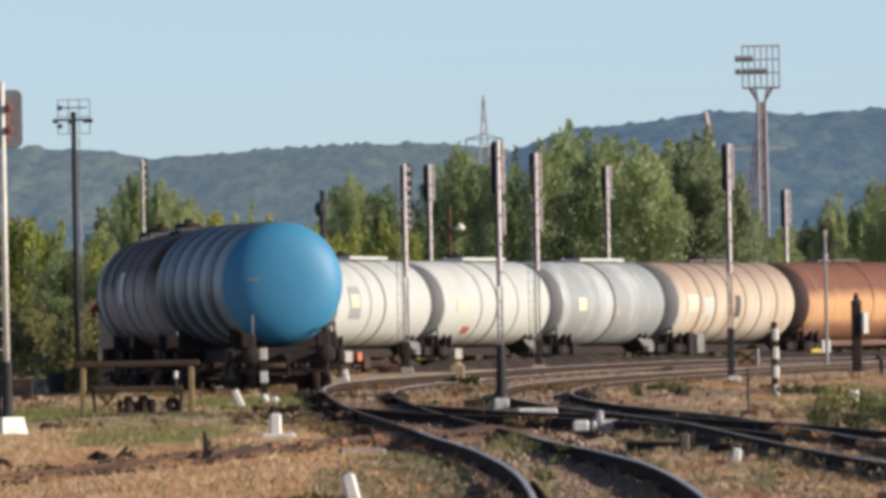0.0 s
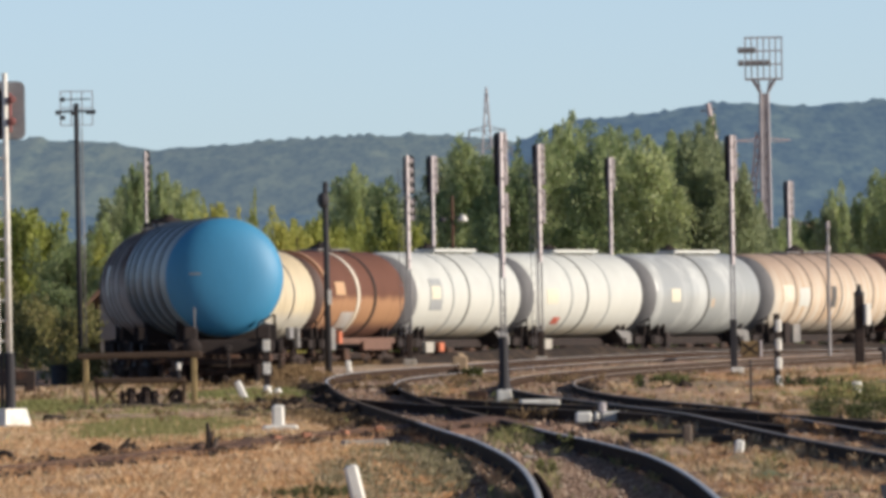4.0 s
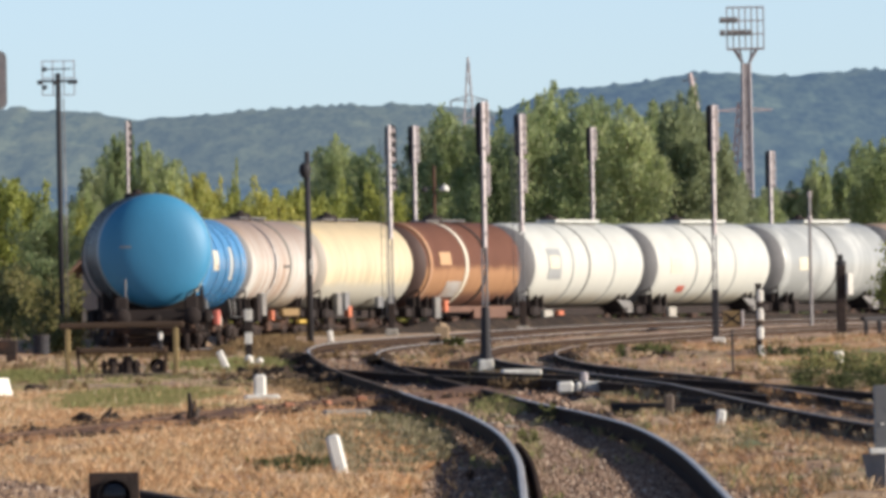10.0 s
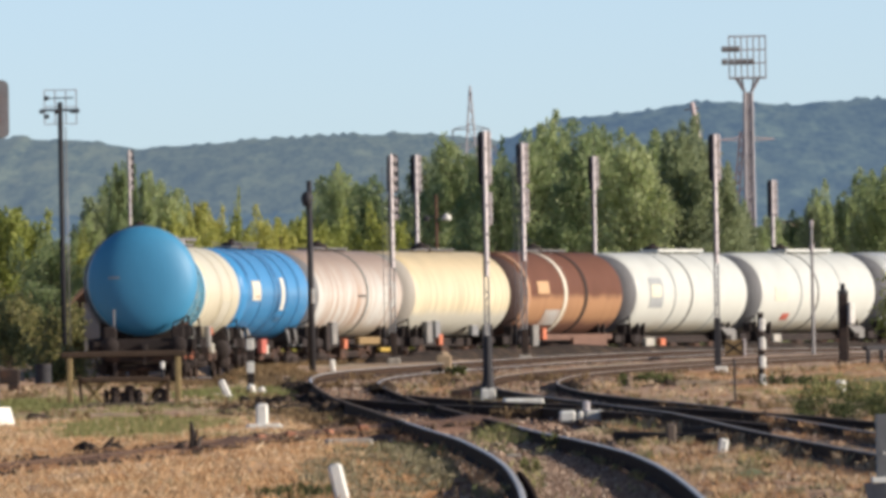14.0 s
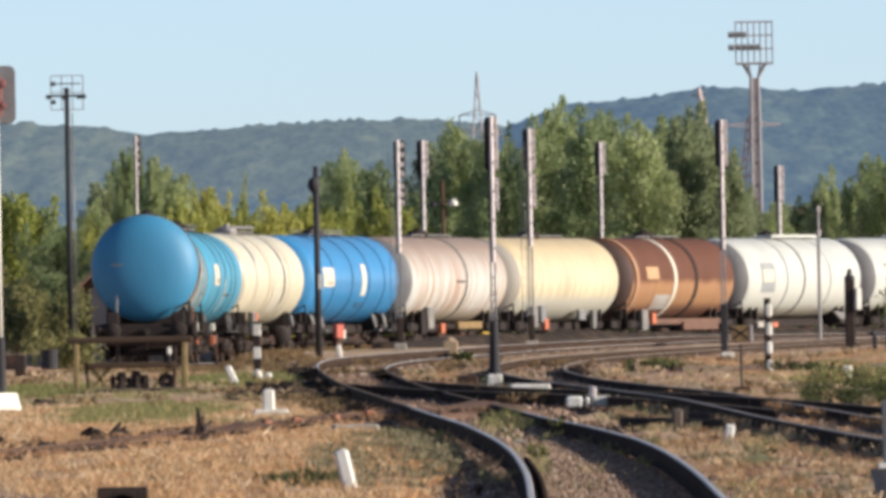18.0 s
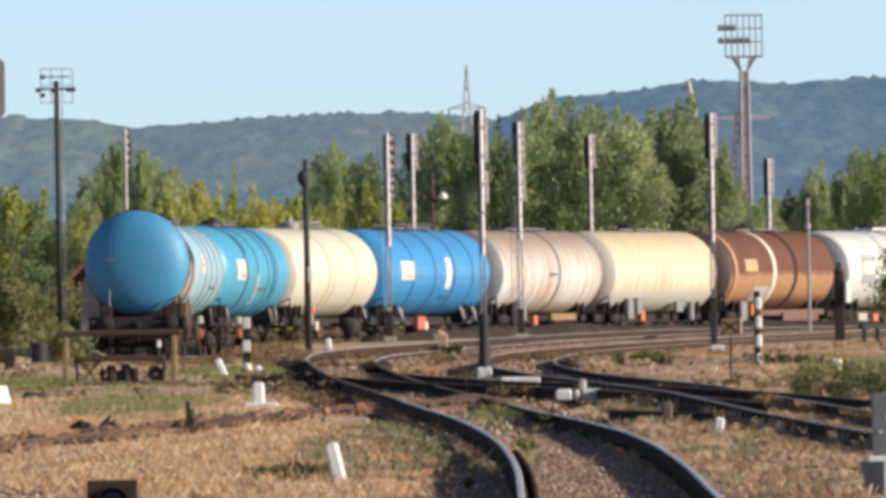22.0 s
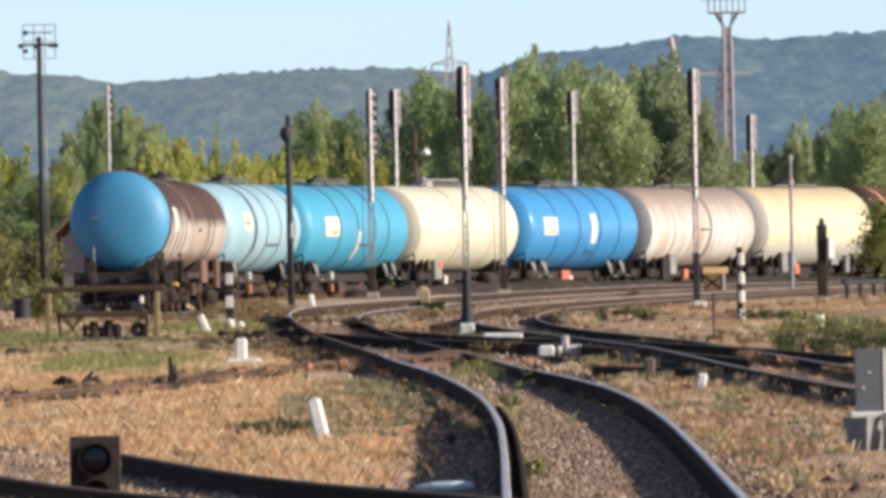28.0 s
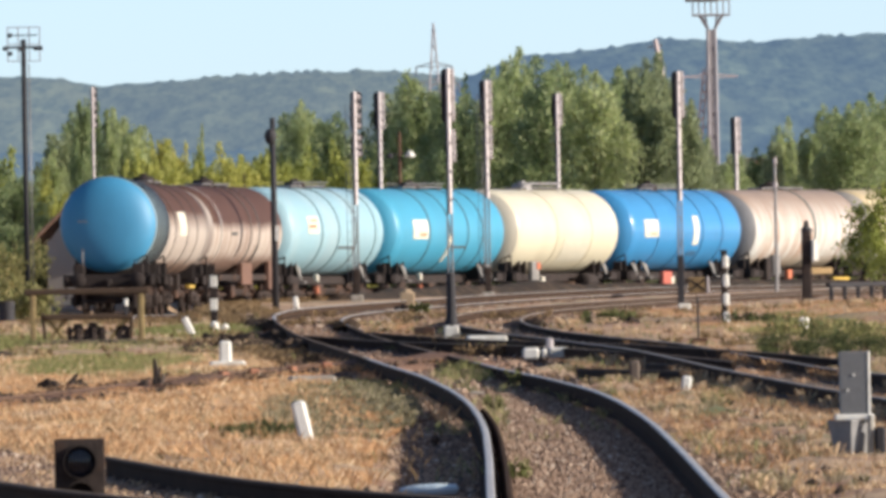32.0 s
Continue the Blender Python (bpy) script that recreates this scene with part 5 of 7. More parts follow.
def cross_mark(x, y):
    t = thing("concrete_marker", "white concrete peg on a flat white base", "marker post", on_ground(x, y), "white marker stones")
    part("peg", Mesh().box((0, 0, 0.18), (0.17, 0.15, 0.4), bevel=0.03), WHITE, t)
    part("base", Mesh().box((0.03, 0.0, 0.05), (0.5, 0.3, 0.1), bevel=0.03), WHITE, t)
    part("strap", Mesh().box((-0.42, 0.1, 0.02), (0.36, 0.12, 0.06), bevel=0.01), DARKMETAL, t)


cross_mark(-2.55, 184.5)
tagged(part("concrete_slab", Mesh().box((0, 0, 0), (0.56, 0.6, 0.1), bevel=0.02), CONCRETE, m=on_ground(-1.2, 162.5, 4, 0.05)), "flat pale concrete slab in weeds", "slab")
tagged(part("concrete_slab", Mesh().box((0, 0, 0), (0.63, 0.5, 0.1), bevel=0.02), WHITE, m=on_ground(1.22, 212.0, 3, 0.14)), "flat white slab by a signal", "slab")
tagged(part("junction_box", Mesh().box((0, 0, 0.09), (0.36, 0.4, 0.22), bevel=0.02), GRIME, m=on_ground(0.26, 236.2)), "dark metal junction box on the ballast", "box")


def striped_post(x, y, h, w, n, label):
    """Black-and-white post, one piece to a stripe."""
    t = thing("striped_post", label, "marker post", on_ground(x, y), "striped marker posts")
    for k in range(n):
        part("stripe", Mesh().box((0, 0, h * (k + 0.5) / n), (w, w, h / n), bevel=0.008), (WHITE, BLACK)[k % 2], t)
    part("cap", Mesh().box((0, 0, h + 0.02), (w * 1.05, w * 1.05, 0.05), bevel=0.01), BLACK, t)
    return t


rp = thing("striped_post", "black square post with white painted blocks", "marker post", on_ground(6.33, 268.0), "striped marker posts")
part("post", Mesh().box((0, 0, 0.74), (0.12, 0.12, 1.6), bevel=0.01), BLACK, rp)
for k in range(4):
    part("white_block", Mesh().box((0.03, -0.02, 0.2 + 0.375 * k), (0.13, 0.15, 0.26), bevel=0.03), WHITE, rp)
part("cap", Mesh().box((0, 0, 1.55), (0.13, 0.13, 0.05), bevel=0.01), BLACK, rp)
sl = striped_post(-3.80, 260.0, 1.13, 0.14, 5, "black-and-white striped post with white stones at its foot")
part("foot_stone", Mesh().box((0.2, -0.1, 0.08), (0.17, 0.2, 0.22), pose(0, 0, 0, 0, 18, 0), bevel=0.06), WHITE, sl)
part("foot_stone", Mesh().box((0.02, -0.12, 0.1), (0.16, 0.2, 0.28), pose(0, 0, 0, 0, -14, 0), bevel=0.05), WHITE, sl)


def signal_stump(x, y):
    t = thing("shunting_post", "dark wooden post with white enamel panel", "post", on_ground(x, y, 0, -0.1))
    part("post", Mesh().box((0, 0, 0.9), (0.24, 0.2, 1.9), bevel=0.03), GRIME, t)
    part("cap", Mesh().lathe_z([(0.13, 0), (0.13, 0.06), (0.06, 0.12), (0.06, 0.22), (0.02, 0.26)], (0, 0, 1.84), n=10), DARKMETAL, t)
    part("lamp_box", Mesh().box((-0.01, -0.12, 1.5), (0.22, 0.08, 0.55), bevel=0.02), BLACK, t)
    part("panel", Mesh().box((0.19, -0.14, 1.38), (0.15, 0.12, 0.52), pose(0, 0, 0, 0, 0, 25), bevel=0.02), WHITE, t, "white enamel panel")


signal_stump(9.45, 316.8)


def crossed_sign(x, y):
    t = thing("track_sign", "small tan board with a dark cross on a thin post", "sign", on_ground(x, y))
    part("post", Mesh().tube((0, 0, -0.1), (0, 0, 0.75), 0.018, n=6), DARKMETAL, t)
    part("board", Mesh().box((0, 0, 0.92), (0.29, 0.03, 0.25), bevel=0.008), BOARD, t)
    part("edge_panel", Mesh().box((0.17, 0, 0.92), (0.04, 0.05, 0.28), bevel=0.01), SIGGREY, t)
    for a in (36, -36):
        part("cross_bar", Mesh().box((0, -0.019, 0.92), (0.3, 0.006, 0.03), pose(0, 0, 0, 0, a, 0)), BLACK, t)
    part("base", Mesh().box((0, 0, 0.02), (0.3, 0.3, 0.1), bevel=0.03), GRIME, t)


crossed_sign(4.65, 215.2)


def white_blocks(x, y):
    t = thing("switch_stand", "white-painted blocks of a point lever", "switch stand", on_ground(x, y))
    for dx, w, h in ((-0.19, 0.24, 0.17), (0.0, 0.09, 0.16), (0.2, 0.28, 0.17)):
        part("block", Mesh().box((dx, 0, h / 2 - 0.02), (w, 0.3, h), bevel=0.03), WHITE, t)
    part("lever", Mesh().box((0.08, 0.1, 0.2), (0.11, 0.12, 0.18), bevel=0.03).tube((0.12, 0.1, 0.1), (0.1, -0.15, 0.02), 0.03), SIGGREY, t)


white_blocks(1.92, 191.0)


def stone_marker(x, y):
    t = thing("cable_box", "tan concrete box with pointed lid beside pale stones", "box", on_ground(x, y))
    part("body", Mesh().box((0, 0, 0.2), (0.4, 0.34, 0.5), bevel=0.03), TAN, t)
    part("lid", Mesh().lathe_z([(0.16, 0), (0.14, 0.06), (0.05, 0.1)], (-0.02, 0, 0.44), n=8), TAN, t)
    for dx, s in ((0.32, 0.2), (0.5, 0.17), (0.62, 0.12)):
        part("stone", Mesh().box((dx, 0.0, s / 2 - 0.03), (s, s, s), pose(0, 0, 0, 0, 8, 20), bevel=s * 0.25), CONCRETE, t)


stone_marker(-0.05, 352.2)


def dwarf_signal(x, y):
    t = thing("dwarf_signal", "low dark shunting signal box with round lens", "railway signal", on_ground(x, y, 3))
    part("case", Mesh().box((0, 0.06, 0.27), (0.33, 0.16, 0.40), bevel=0.015), DARKMETAL, t)
    part("face_frame", Mesh().box((0, -0.03, 0.27), (0.335, 0.02, 0.41), bevel=0.008), GRIME, t)
    hood = Mesh().lathe_y([(-0.10, 0.105), (-0.10, 0.112), (0.0, 0.112), (0.0, 0.0), (0.004, 0.0)], (0.0, -0.04, 0.32), n=24)
    part("lens_hood", hood, BLACK, t)
    part("lens", Mesh().lathe_y([(-0.012, 0.001), (-0.008, 0.06), (0.0, 0.1)], (0, -0.05, 0.32), n=24), LENS, t, smooth=True)
    for k in range(-3, 4):
        part("grille_bar", Mesh().box((k * 0.024, -0.066, 0.32), (0.006, 0.006, 0.12)), GRIME, t)
    part("lens_hood", Mesh().lathe_y([(-0.08, 0.085), (-0.08, 0.092), (0.0, 0.092), (0.0, 0.0)], (0.0, -0.04, 0.10), n=20), BLACK, t)
    part("stand", Mesh().box((0, 0.06, 0.03), (0.2, 0.14, 0.12), bevel=0.01), GRIME, t)


dwarf_signal(-2.21, 88.8)


def relay_post(x, y):
    t = thing("relay_cabinet", "narrow grey metal cabinet on a pale concrete stand", "cabinet", on_ground(x, y))
    part("case", Mesh().box((0, 0, 0.555), (0.225, 0.17, 0.5), bevel=0.008), mat("zinc_grey", (0.2, 0.2, 0.2), (0.15, 0.15, 0.15), 0.5, 0.4, scale=5, fine=30, bump=0.05), t)
    part("door_edge", Mesh().box((0.118, -0.03, 0.555), (0.022, 0.12, 0.5), bevel=0.004), WHITE, t, "pale door edge")
    part("flange", Mesh().box((0, 0, 0.285), (0.31, 0.22, 0.05), bevel=0.01), WHITE, t)
    part("bolt", Mesh().box((0.0, -0.088, 0.62), (0.02, 0.01, 0.02)), WHITE, t)
    part("bolt", Mesh().box((-0.05, -0.088, 0.5), (0.02, 0.01, 0.02)), WHITE, t)
    part("stand", Mesh().lathe_z([(0.13, -0.1), (0.14, 0.02), (0.17, 0.2), (0.19, 0.265)], (-0.03, 0.02, 0), n=4), GREYHEAD, t, "grey tapered stand")
    part("conduit", Mesh().box((0.2, -0.1, 0.05), (0.09, 0.09, 0.32), bevel=0.02), DARKMETAL, t)
    part("conduit", Mesh().tube((0.12, -0.1, -0.1), (0.13, -0.1, 0.3), 0.028, n=8), CONCRETE, t, "pale conduit pipe")


relay_post(3.5, 105.5)


def wooden_frame(x, y, w, h):
    """A wooden stand across a stub of track: posts, beam, shelf, braces."""
    t = thing("wooden_buffer_stop", "weathered wooden buffer frame at a track end", "buffer stop", on_ground(x, y, 0))
    for s in (-1, 1):
        part("post", Mesh().box((s * w / 2, 0, h / 2 - 0.1), (0.105, 0.12, h + 0.1), bevel=0.02), WOOD, t)
    part("beam", Mesh().box((0, 0, h - 0.04), (w + 0.3, 0.15, 0.11), bevel=0.02), DARKWOOD, t)
    part("shelf", Mesh().box((0.02, 0, 0.48), (w * 0.82, 0.2, 0.1), bevel=0.02), DARKWOOD, t)
    for a, s in ((40, -1), (-40, -1), (38, 1)):
        part("brace", Mesh().box((s * w * 0.28, 0.05, 0.24), (0.08, 0.1, 0.56), pose(0, 0, 0, 0, a, 0), bevel=0.01), WOOD, t)
    for x0, r0, h0 in ((-0.32, 0.7, 0.3), (-0.17, 1.2, 0.36), (-0.02, 0.8, 0.26), (0.1, 1.25, 0.38), (0.25, 1.0, 0.3)):
        part("spring", Mesh().lathe_z([(0.06 * r0, 0.05), (0.08 * r0, 0.1), (0.06 * r0, 0.5 * h0), (0.085 * r0, 0.7 * h0), (0.05 * r0, h0)], (x0, 0.1, 0), n=8), GRIME, t)
    part("roller", Mesh().lathe_y([(-0.1, 0.02), (-0.1, 0.15), (0.1, 0.15), (0.1, 0.02)], (w * 0.33, 0.1, 0.18), n=14), BLACK, t)
    for s in (-1, 1):
        part("upright", Mesh().box((s * w * 0.4, 0.02, 0.26), (0.06, 0.1, 0.6), pose(0, 0, 0, 0, s * 4, 0), bevel=0.01), DARKWOOD, t)
    # White block of unclear use on a dark stem.
    part("lamp", Mesh().box((w / 2 - 0.27, -0.1, 0.72), (0.08, 0.08, 0.14), bevel=0.02), WHITE, t, "small white block of unclear use")
    part("lamp_stem", Mesh().tube((w / 2 - 0.27, -0.07, 0.46), (w / 2 - 0.27, -0.1, 0.68), 0.03, n=8), DARKMETAL, t)
    part("sill", Mesh().box((0, 0.05, 0.0), (w + 0.5, 0.3, 0.14), bevel=0.03), SLEEPER, t)
    return t


wooden_frame(-5.74, 238.0, 1.93, 0.97)


def point_lever(x, y, h, lean):
    t = thing("point_lever", "rusty dark switch lever in dry grass", "lever", on_ground(x, y), "old switch levers")
    part("base", Mesh().box((-0.06, 0, 0.04), (0.3, 0.3, 0.1), pose(0, 0, 0, 0, -12, 0), bevel=0.03), RUST_RAIL, t)
    arm = Mesh().tube((-0.02, 0, 0.02), (lean * 0.4, 0, h * 0.55), 0.055, 0.04, n=7).tube((lean * 0.4, 0, h * 0.55), (lean, 0, h), 0.04, 0.018, n=6)
    part("arm", arm.tube((lean * 0.4 + 0.03, 0.02, h * 0.5), (lean + 0.07, 0.02, h * 0.78), 0.022, 0.012, n=5), GRIME, t)
    part("guide", Mesh().box((0.05, -0.02, h * 0.3), (0.05, 0.06, h * 0.55), pose(0, 0, 0, 0, 14, 0), bevel=0.012), SLEEPER, t, "weathered pale guide bar")
    part("weight", Mesh().box((-0.18, 0, 0.09), (0.16, 0.16, 0.09), pose(0, 0, 0, 0, -32, 0), bevel=0.03), GRIME, t)


point_lever(-2.96, 156.2, 0.40, -0.03)
point_lever(-4.06, 158.0, 0.22, 0.12)
tagged(part("plastic_bag", Mesh().lathe_y([(-0.2, 0.01), (-0.18, 0.036), (-0.05, 0.042), (0.08, 0.036), (0.18, 0.022), (0.21, 0.01)], n=10), BAG, m=on_ground(0.12, 91.0, 80, 0.05), smooth=True), "pale blue plastic bottle on the ballast", "bottle")


def dark_heap(x, y, w, d, h, seed, label="heap of dark oily clods and scrap"):
    """A low heap of clods."""
    rnd = random.Random(seed)
    t = thing("scrap_heap", label, "heap", on_ground(x, y), "dark heaps between the tracks")
    for k in range(30):
        s = h * (0.25 + 0.5 * rnd.random() ** 1.5 + (0.35 if k < 4 else 0))
        px_, py_ = rnd.uniform(-w, w) / 2, rnd.uniform(-d, d) / 2
        part("clod", Mesh().box((px_, py_, s * 0.3), (s * rnd.uniform(0.9, 2.4), s * 1.5, s * rnd.uniform(0.5, 1.1)), pose(0, 0, 0, rnd.uniform(-35, 35), rnd.uniform(-35, 35), rnd.uniform(0, 90)), bevel=s * 0.16), OILY, t)


dark_heap(-2.5, 217.0, 1.3, 5.0, 0.24, 1)
dark_heap(-1.95, 212.0, 0.5, 3.0, 0.2, 2)
dark_heap(-2.9, 234.0, 1.4, 8.0, 0.22, 3)
dark_heap(-2.9, 268.0, 0.4, 3.0, 0.26, 4)
dark_heap(-1.25, 262.0, 0.3, 2.0, 0.2, 5)
dark_heap(-0.1, 341.0, 0.5, 2.0, 0.24, 6)
dark_heap(4.15, 268.0, 0.7, 4.0, 0.2, 7)
dark_heap(2.45, 262.0, 0.35, 2.0, 0.22, 8)
dark_heap(-5.5, 233.5, 3.0, 3.0, 0.13, 9, "strewn dark clods under a wooden frame")
dark_heap(-4.2, 159.0, 0.5, 1.2, 0.16, 10, "dark clods by an old lever")
dark_heap(-3.05, 157.0, 0.3, 0.6, 0.12, 11, "dark clods by an old lever")


dark_heap(-4.85, 153.5, 0.35, 0.8, 0.11, 12, "dark clods beside bent iron")
dark_heap(-6.25, 204.0, 0.15, 0.4, 0.16, 13, "single dark clod in the grass")


def bent_iron(x, y):
    t = thing("scrap_iron", "bent dark iron strap lying in dry grass", "scrap", on_ground(x, y))
    m = Mesh()
    pts = [(-0.5, 0, 0.1), (-0.1, 0, 0.13), (0.1, 0, 0.14), (0.17, 0, 0.09), (0.15, 0, 0.0)]
    for p, q in zip(pts, pts[1:]):
        m.tube(p, q, 0.035, n=8)
    part("strap", m, GRIME, t)
    part("plate", Mesh().box((-0.25, 0.05, 0.05), (0.6, 0.1, 0.12), bevel=0.02), GRIME, t)


bent_iron(-5.3, 152.0)


def low_bench(x, y, w):
    t = thing("timber_stack", "low dark timber beam on end blocks", "timber", on_ground(x, y))
    part("beam", Mesh().box((0, 0, 0.42), (w, 0.25, 0.3), bevel=0.03), GRIME, t)
    for s in (-0.42, 0.42):
        part("block", Mesh().box((s * w, 0, 0.12), (0.22, 0.3, 0.34), bevel=0.03), GRIME, t)


low_bench(-9.4, 271.0, 1.5)


def timber(x, y, length, rz, label):
    t = thing("old_timber", label, "timber", on_ground(x, y, rz), "old timbers by the track")
    part("beam", Mesh().box((0, 0, 0.02), (0.22, length, 0.18), bevel=0.02), OILY, t)


timber(2.45, 163.0, 3.0, 12, "black tarred sleeper lying beside the track")
timber(2.95, 160.5, 2.6, 16, "black tarred sleeper lying beside the track")
timber(3.3, 168.0, 2.6, 10, "black tarred sleeper lying beside the track")


bank = offset_line(np.stack([np.interp(np.arange(122, 225, 2.0), ls, lx), np.interp(np.arange(122, 225, 2.0), ls, ly)], 1), 3.4, lambda x, y: gz(x + 3, y))
bank = [(x, y, z + 0.1 * math.sin(i * 0.9) * math.sin(i * 0.37) - (0.25 if i < 4 else 0)) for i, (x, y, z) in enumerate(bank)]
tagged(part("cinder_bank", Mesh().sweep(bank, [(-1.1, -0.25), (-0.6, 0.22), (-0.1, 0.46), (0.35, 0.43), (0.8, 0.16), (1.3, -0.25)]), OILY, smooth=True), "low dark bank of cinders beside the track", "bank", kind="structure")


def low_fence(x0, y0, x1, y1, n):
    """Dark stub posts under one rail."""
    t = thing("stub_fence", "low dark railing on stub posts", "fence", Matrix())
    a, b = Vector((x0, y0, gz(x0, y0))), Vector((x1, y1, gz(x1, y1)))
    for k in range(n):
        p = a.lerp(b, k / (n - 1))
        part("post", Mesh().box((p.x, p.y, p.z + 0.16), (0.1, 0.12, 0.62), bevel=0.015), DARKMETAL, t)
    d = b - a
    part("rail", Mesh().box((a + b) / 2 + Vector((0, 0, 0.47)), (0.14, d.length + 0.3, 0.1), pose(0, 0, 0, 0, 0, -math.degrees(math.atan2(d.x, d.y))), bevel=0.02), DARKMETAL, t)


low_fence(9.9, 313, 12.2, 316, 8)


def barrel(x, y, h):
    t = thing("oil_drum", "dark steel drum by the bushes", "drum", on_ground(x, y))
    part("body", Mesh().lathe_z([(0.2, 0), (0.21, 0.02), (0.2, h * 0.33), (0.215, h * 0.35), (0.2, h * 0.37), (0.2, h * 0.66), (0.215, h * 0.68), (0.2, h * 0.7), (0.21, h)], n=16), DARKMETAL, t)
    part("lid", Mesh().lathe_z([(0.18, 0), (0.17, 0.02)], (0, 0, h), n=16), GRIME, t)


barrel(-9.8, 325.0, 0.48)


def hut(x, y):
    t = thing("trackside_hut", "small plastered hut with brown tiled gable roof", "hut", on_ground(x, y, -8))
    w, d, h = 3.0, 4.0, 2.2
    part("wall", Mesh().box((0, 0, h / 2 - 0.2), (w, d, h + 0.4)), PLASTER, t)
    r = Mesh()
    for s in (-1, 1):
        p = [(s * (w / 2 + 0.55), -d / 2 - 0.3, h - 0.15), (s * (w / 2 + 0.55), d / 2 + 0.3, h - 0.15), (0, d / 2 + 0.3, h + 1.8), (0, -d / 2 - 0.3, h + 1.8)]
        r.add([Vector(q) for q in p] + [Vector(q) + Vector((0, 0, 0.12)) for q in p], [(0, 1, 2, 3), (7, 6, 5, 4), (0, 4, 5, 1), (1, 5, 6, 2), (2, 6, 7, 3), (3, 7, 4, 0)])
    part("roof", r, TILE, t)
    part("gable", Mesh().add([(-w / 2, -d / 2 + 0.004, h - 0.1), (w / 2, -d / 2 + 0.004, h - 0.1), (0, -d / 2 + 0.004, h + 1.75)], [(0, 1, 2)]), PLASTER, t)
    part("door", Mesh().box((0.6, -d / 2 - 0.03, 0.95), (0.8, 0.06, 1.9), bevel=0.01), BLACK, t)


hut(-10.4, 452.0)


def brick_piece(x, y, rz):
    t = thing("brick_fragment", "broken orange brick on a rust-brown bank", "brick", pose(x, y, gz(x, y) + 0.1, 8, 6, rz), "broken bricks on the bank")
    part("brick", Mesh().box((0, 0, 0), (0.13, 0.1, 0.075), bevel=0.015), BRICK, t)


for bx, by, bz in ((-1.98, 169.0, 20), (-1.52, 171.5, 65), (-2.32, 166.0, 40), (-1.1, 176.0, 10)):
    brick_piece(bx, by, bz)


def pale_stone(x, y, w, rz):
    t = thing("loose_stone", "pale broken stone lying on the ballast", "stone", pose(x, y, gz(x, y) - 0.02, 5, 8, rz), "pale stones between the rails")
    part("stone", Mesh().box((0, 0, 0), (w, w * 0.8, 0.05), bevel=0.02), CONCRETE, t)


for px_, py_, pw, pr in ((0.9, 126.3, 0.07, 30), (1.17, 111.8, 0.05, 60), (0.75, 151.0, 0.16, -20), (1.5, 104.0, 0.05, 15)):
    pale_stone(px_, py_, pw, pr)

# ---------------------------------------------------------------- trees and scrub
def plume_cloud(plumes, n, size, rnd):
    """Small bent leaf clumps along tapering plumes (foot x, y, z, reach x, y, z, radius)."""
    c = np.array(plumes)
    reach = np.linalg.norm(c[:, 3:6], axis=1)
    wgt = reach * c[:, 6]
    k = rnd.choice(len(c), n, p=wgt / wgt.sum())
    along = rnd.rand(n, 1) ** 0.8
    d = rnd.normal(size=(n, 3))
    d /= np.linalg.norm(d, axis=1)[:, None]
    taper = 0.25 + 1.15 * np.sin(np.clip(along, 0, 1) * 2.75 + 0.3).clip(0, 1)
    p = c[k, :3] + c[k, 3:6] * along + d * c[k, 6:7] * taper * rnd.rand(n, 1) ** 0.5
    u = c[k, 3:6] / reach[k][:, None] * 0.8 + rnd.normal(size=(n, 3)) * 0.6
    u /= np.linalg.norm(u, axis=1)[:, None]
    v = np.cross(u, rnd.normal(size=(n, 3)))
    v /= np.linalg.norm(v, axis=1)[:, None]
    s = size * (0.55 + 0.9 * rnd.rand(n, 1))
    q = np.stack([p - u * s, p + v * s * 0.45, p + u * s, p - v * s * 0.45], 1).reshape(-1, 3)
    return q.tolist(), [(4 * i, 4 * i + 1, 4 * i + 2, 4 * i + 3) for i in range(n)]


def leaf_cloud(centres, n, size, rnd):
    """Leaf clumps round the centres (x, y, z, radius, upward stretch)."""
    return plume_cloud([(x, y, z - r * 0.6, rnd.normal() * r * 0.4, rnd.normal() * r * 0.4, r * up * 1.5, r) for x, y, z, r, up in centres], n, size, rnd)


SIZE = {'y': (3.0, 5.0), 'g': (4.4, 8.5), 'd': (4.4, 7.5), 's': (2.8, 9.5)}


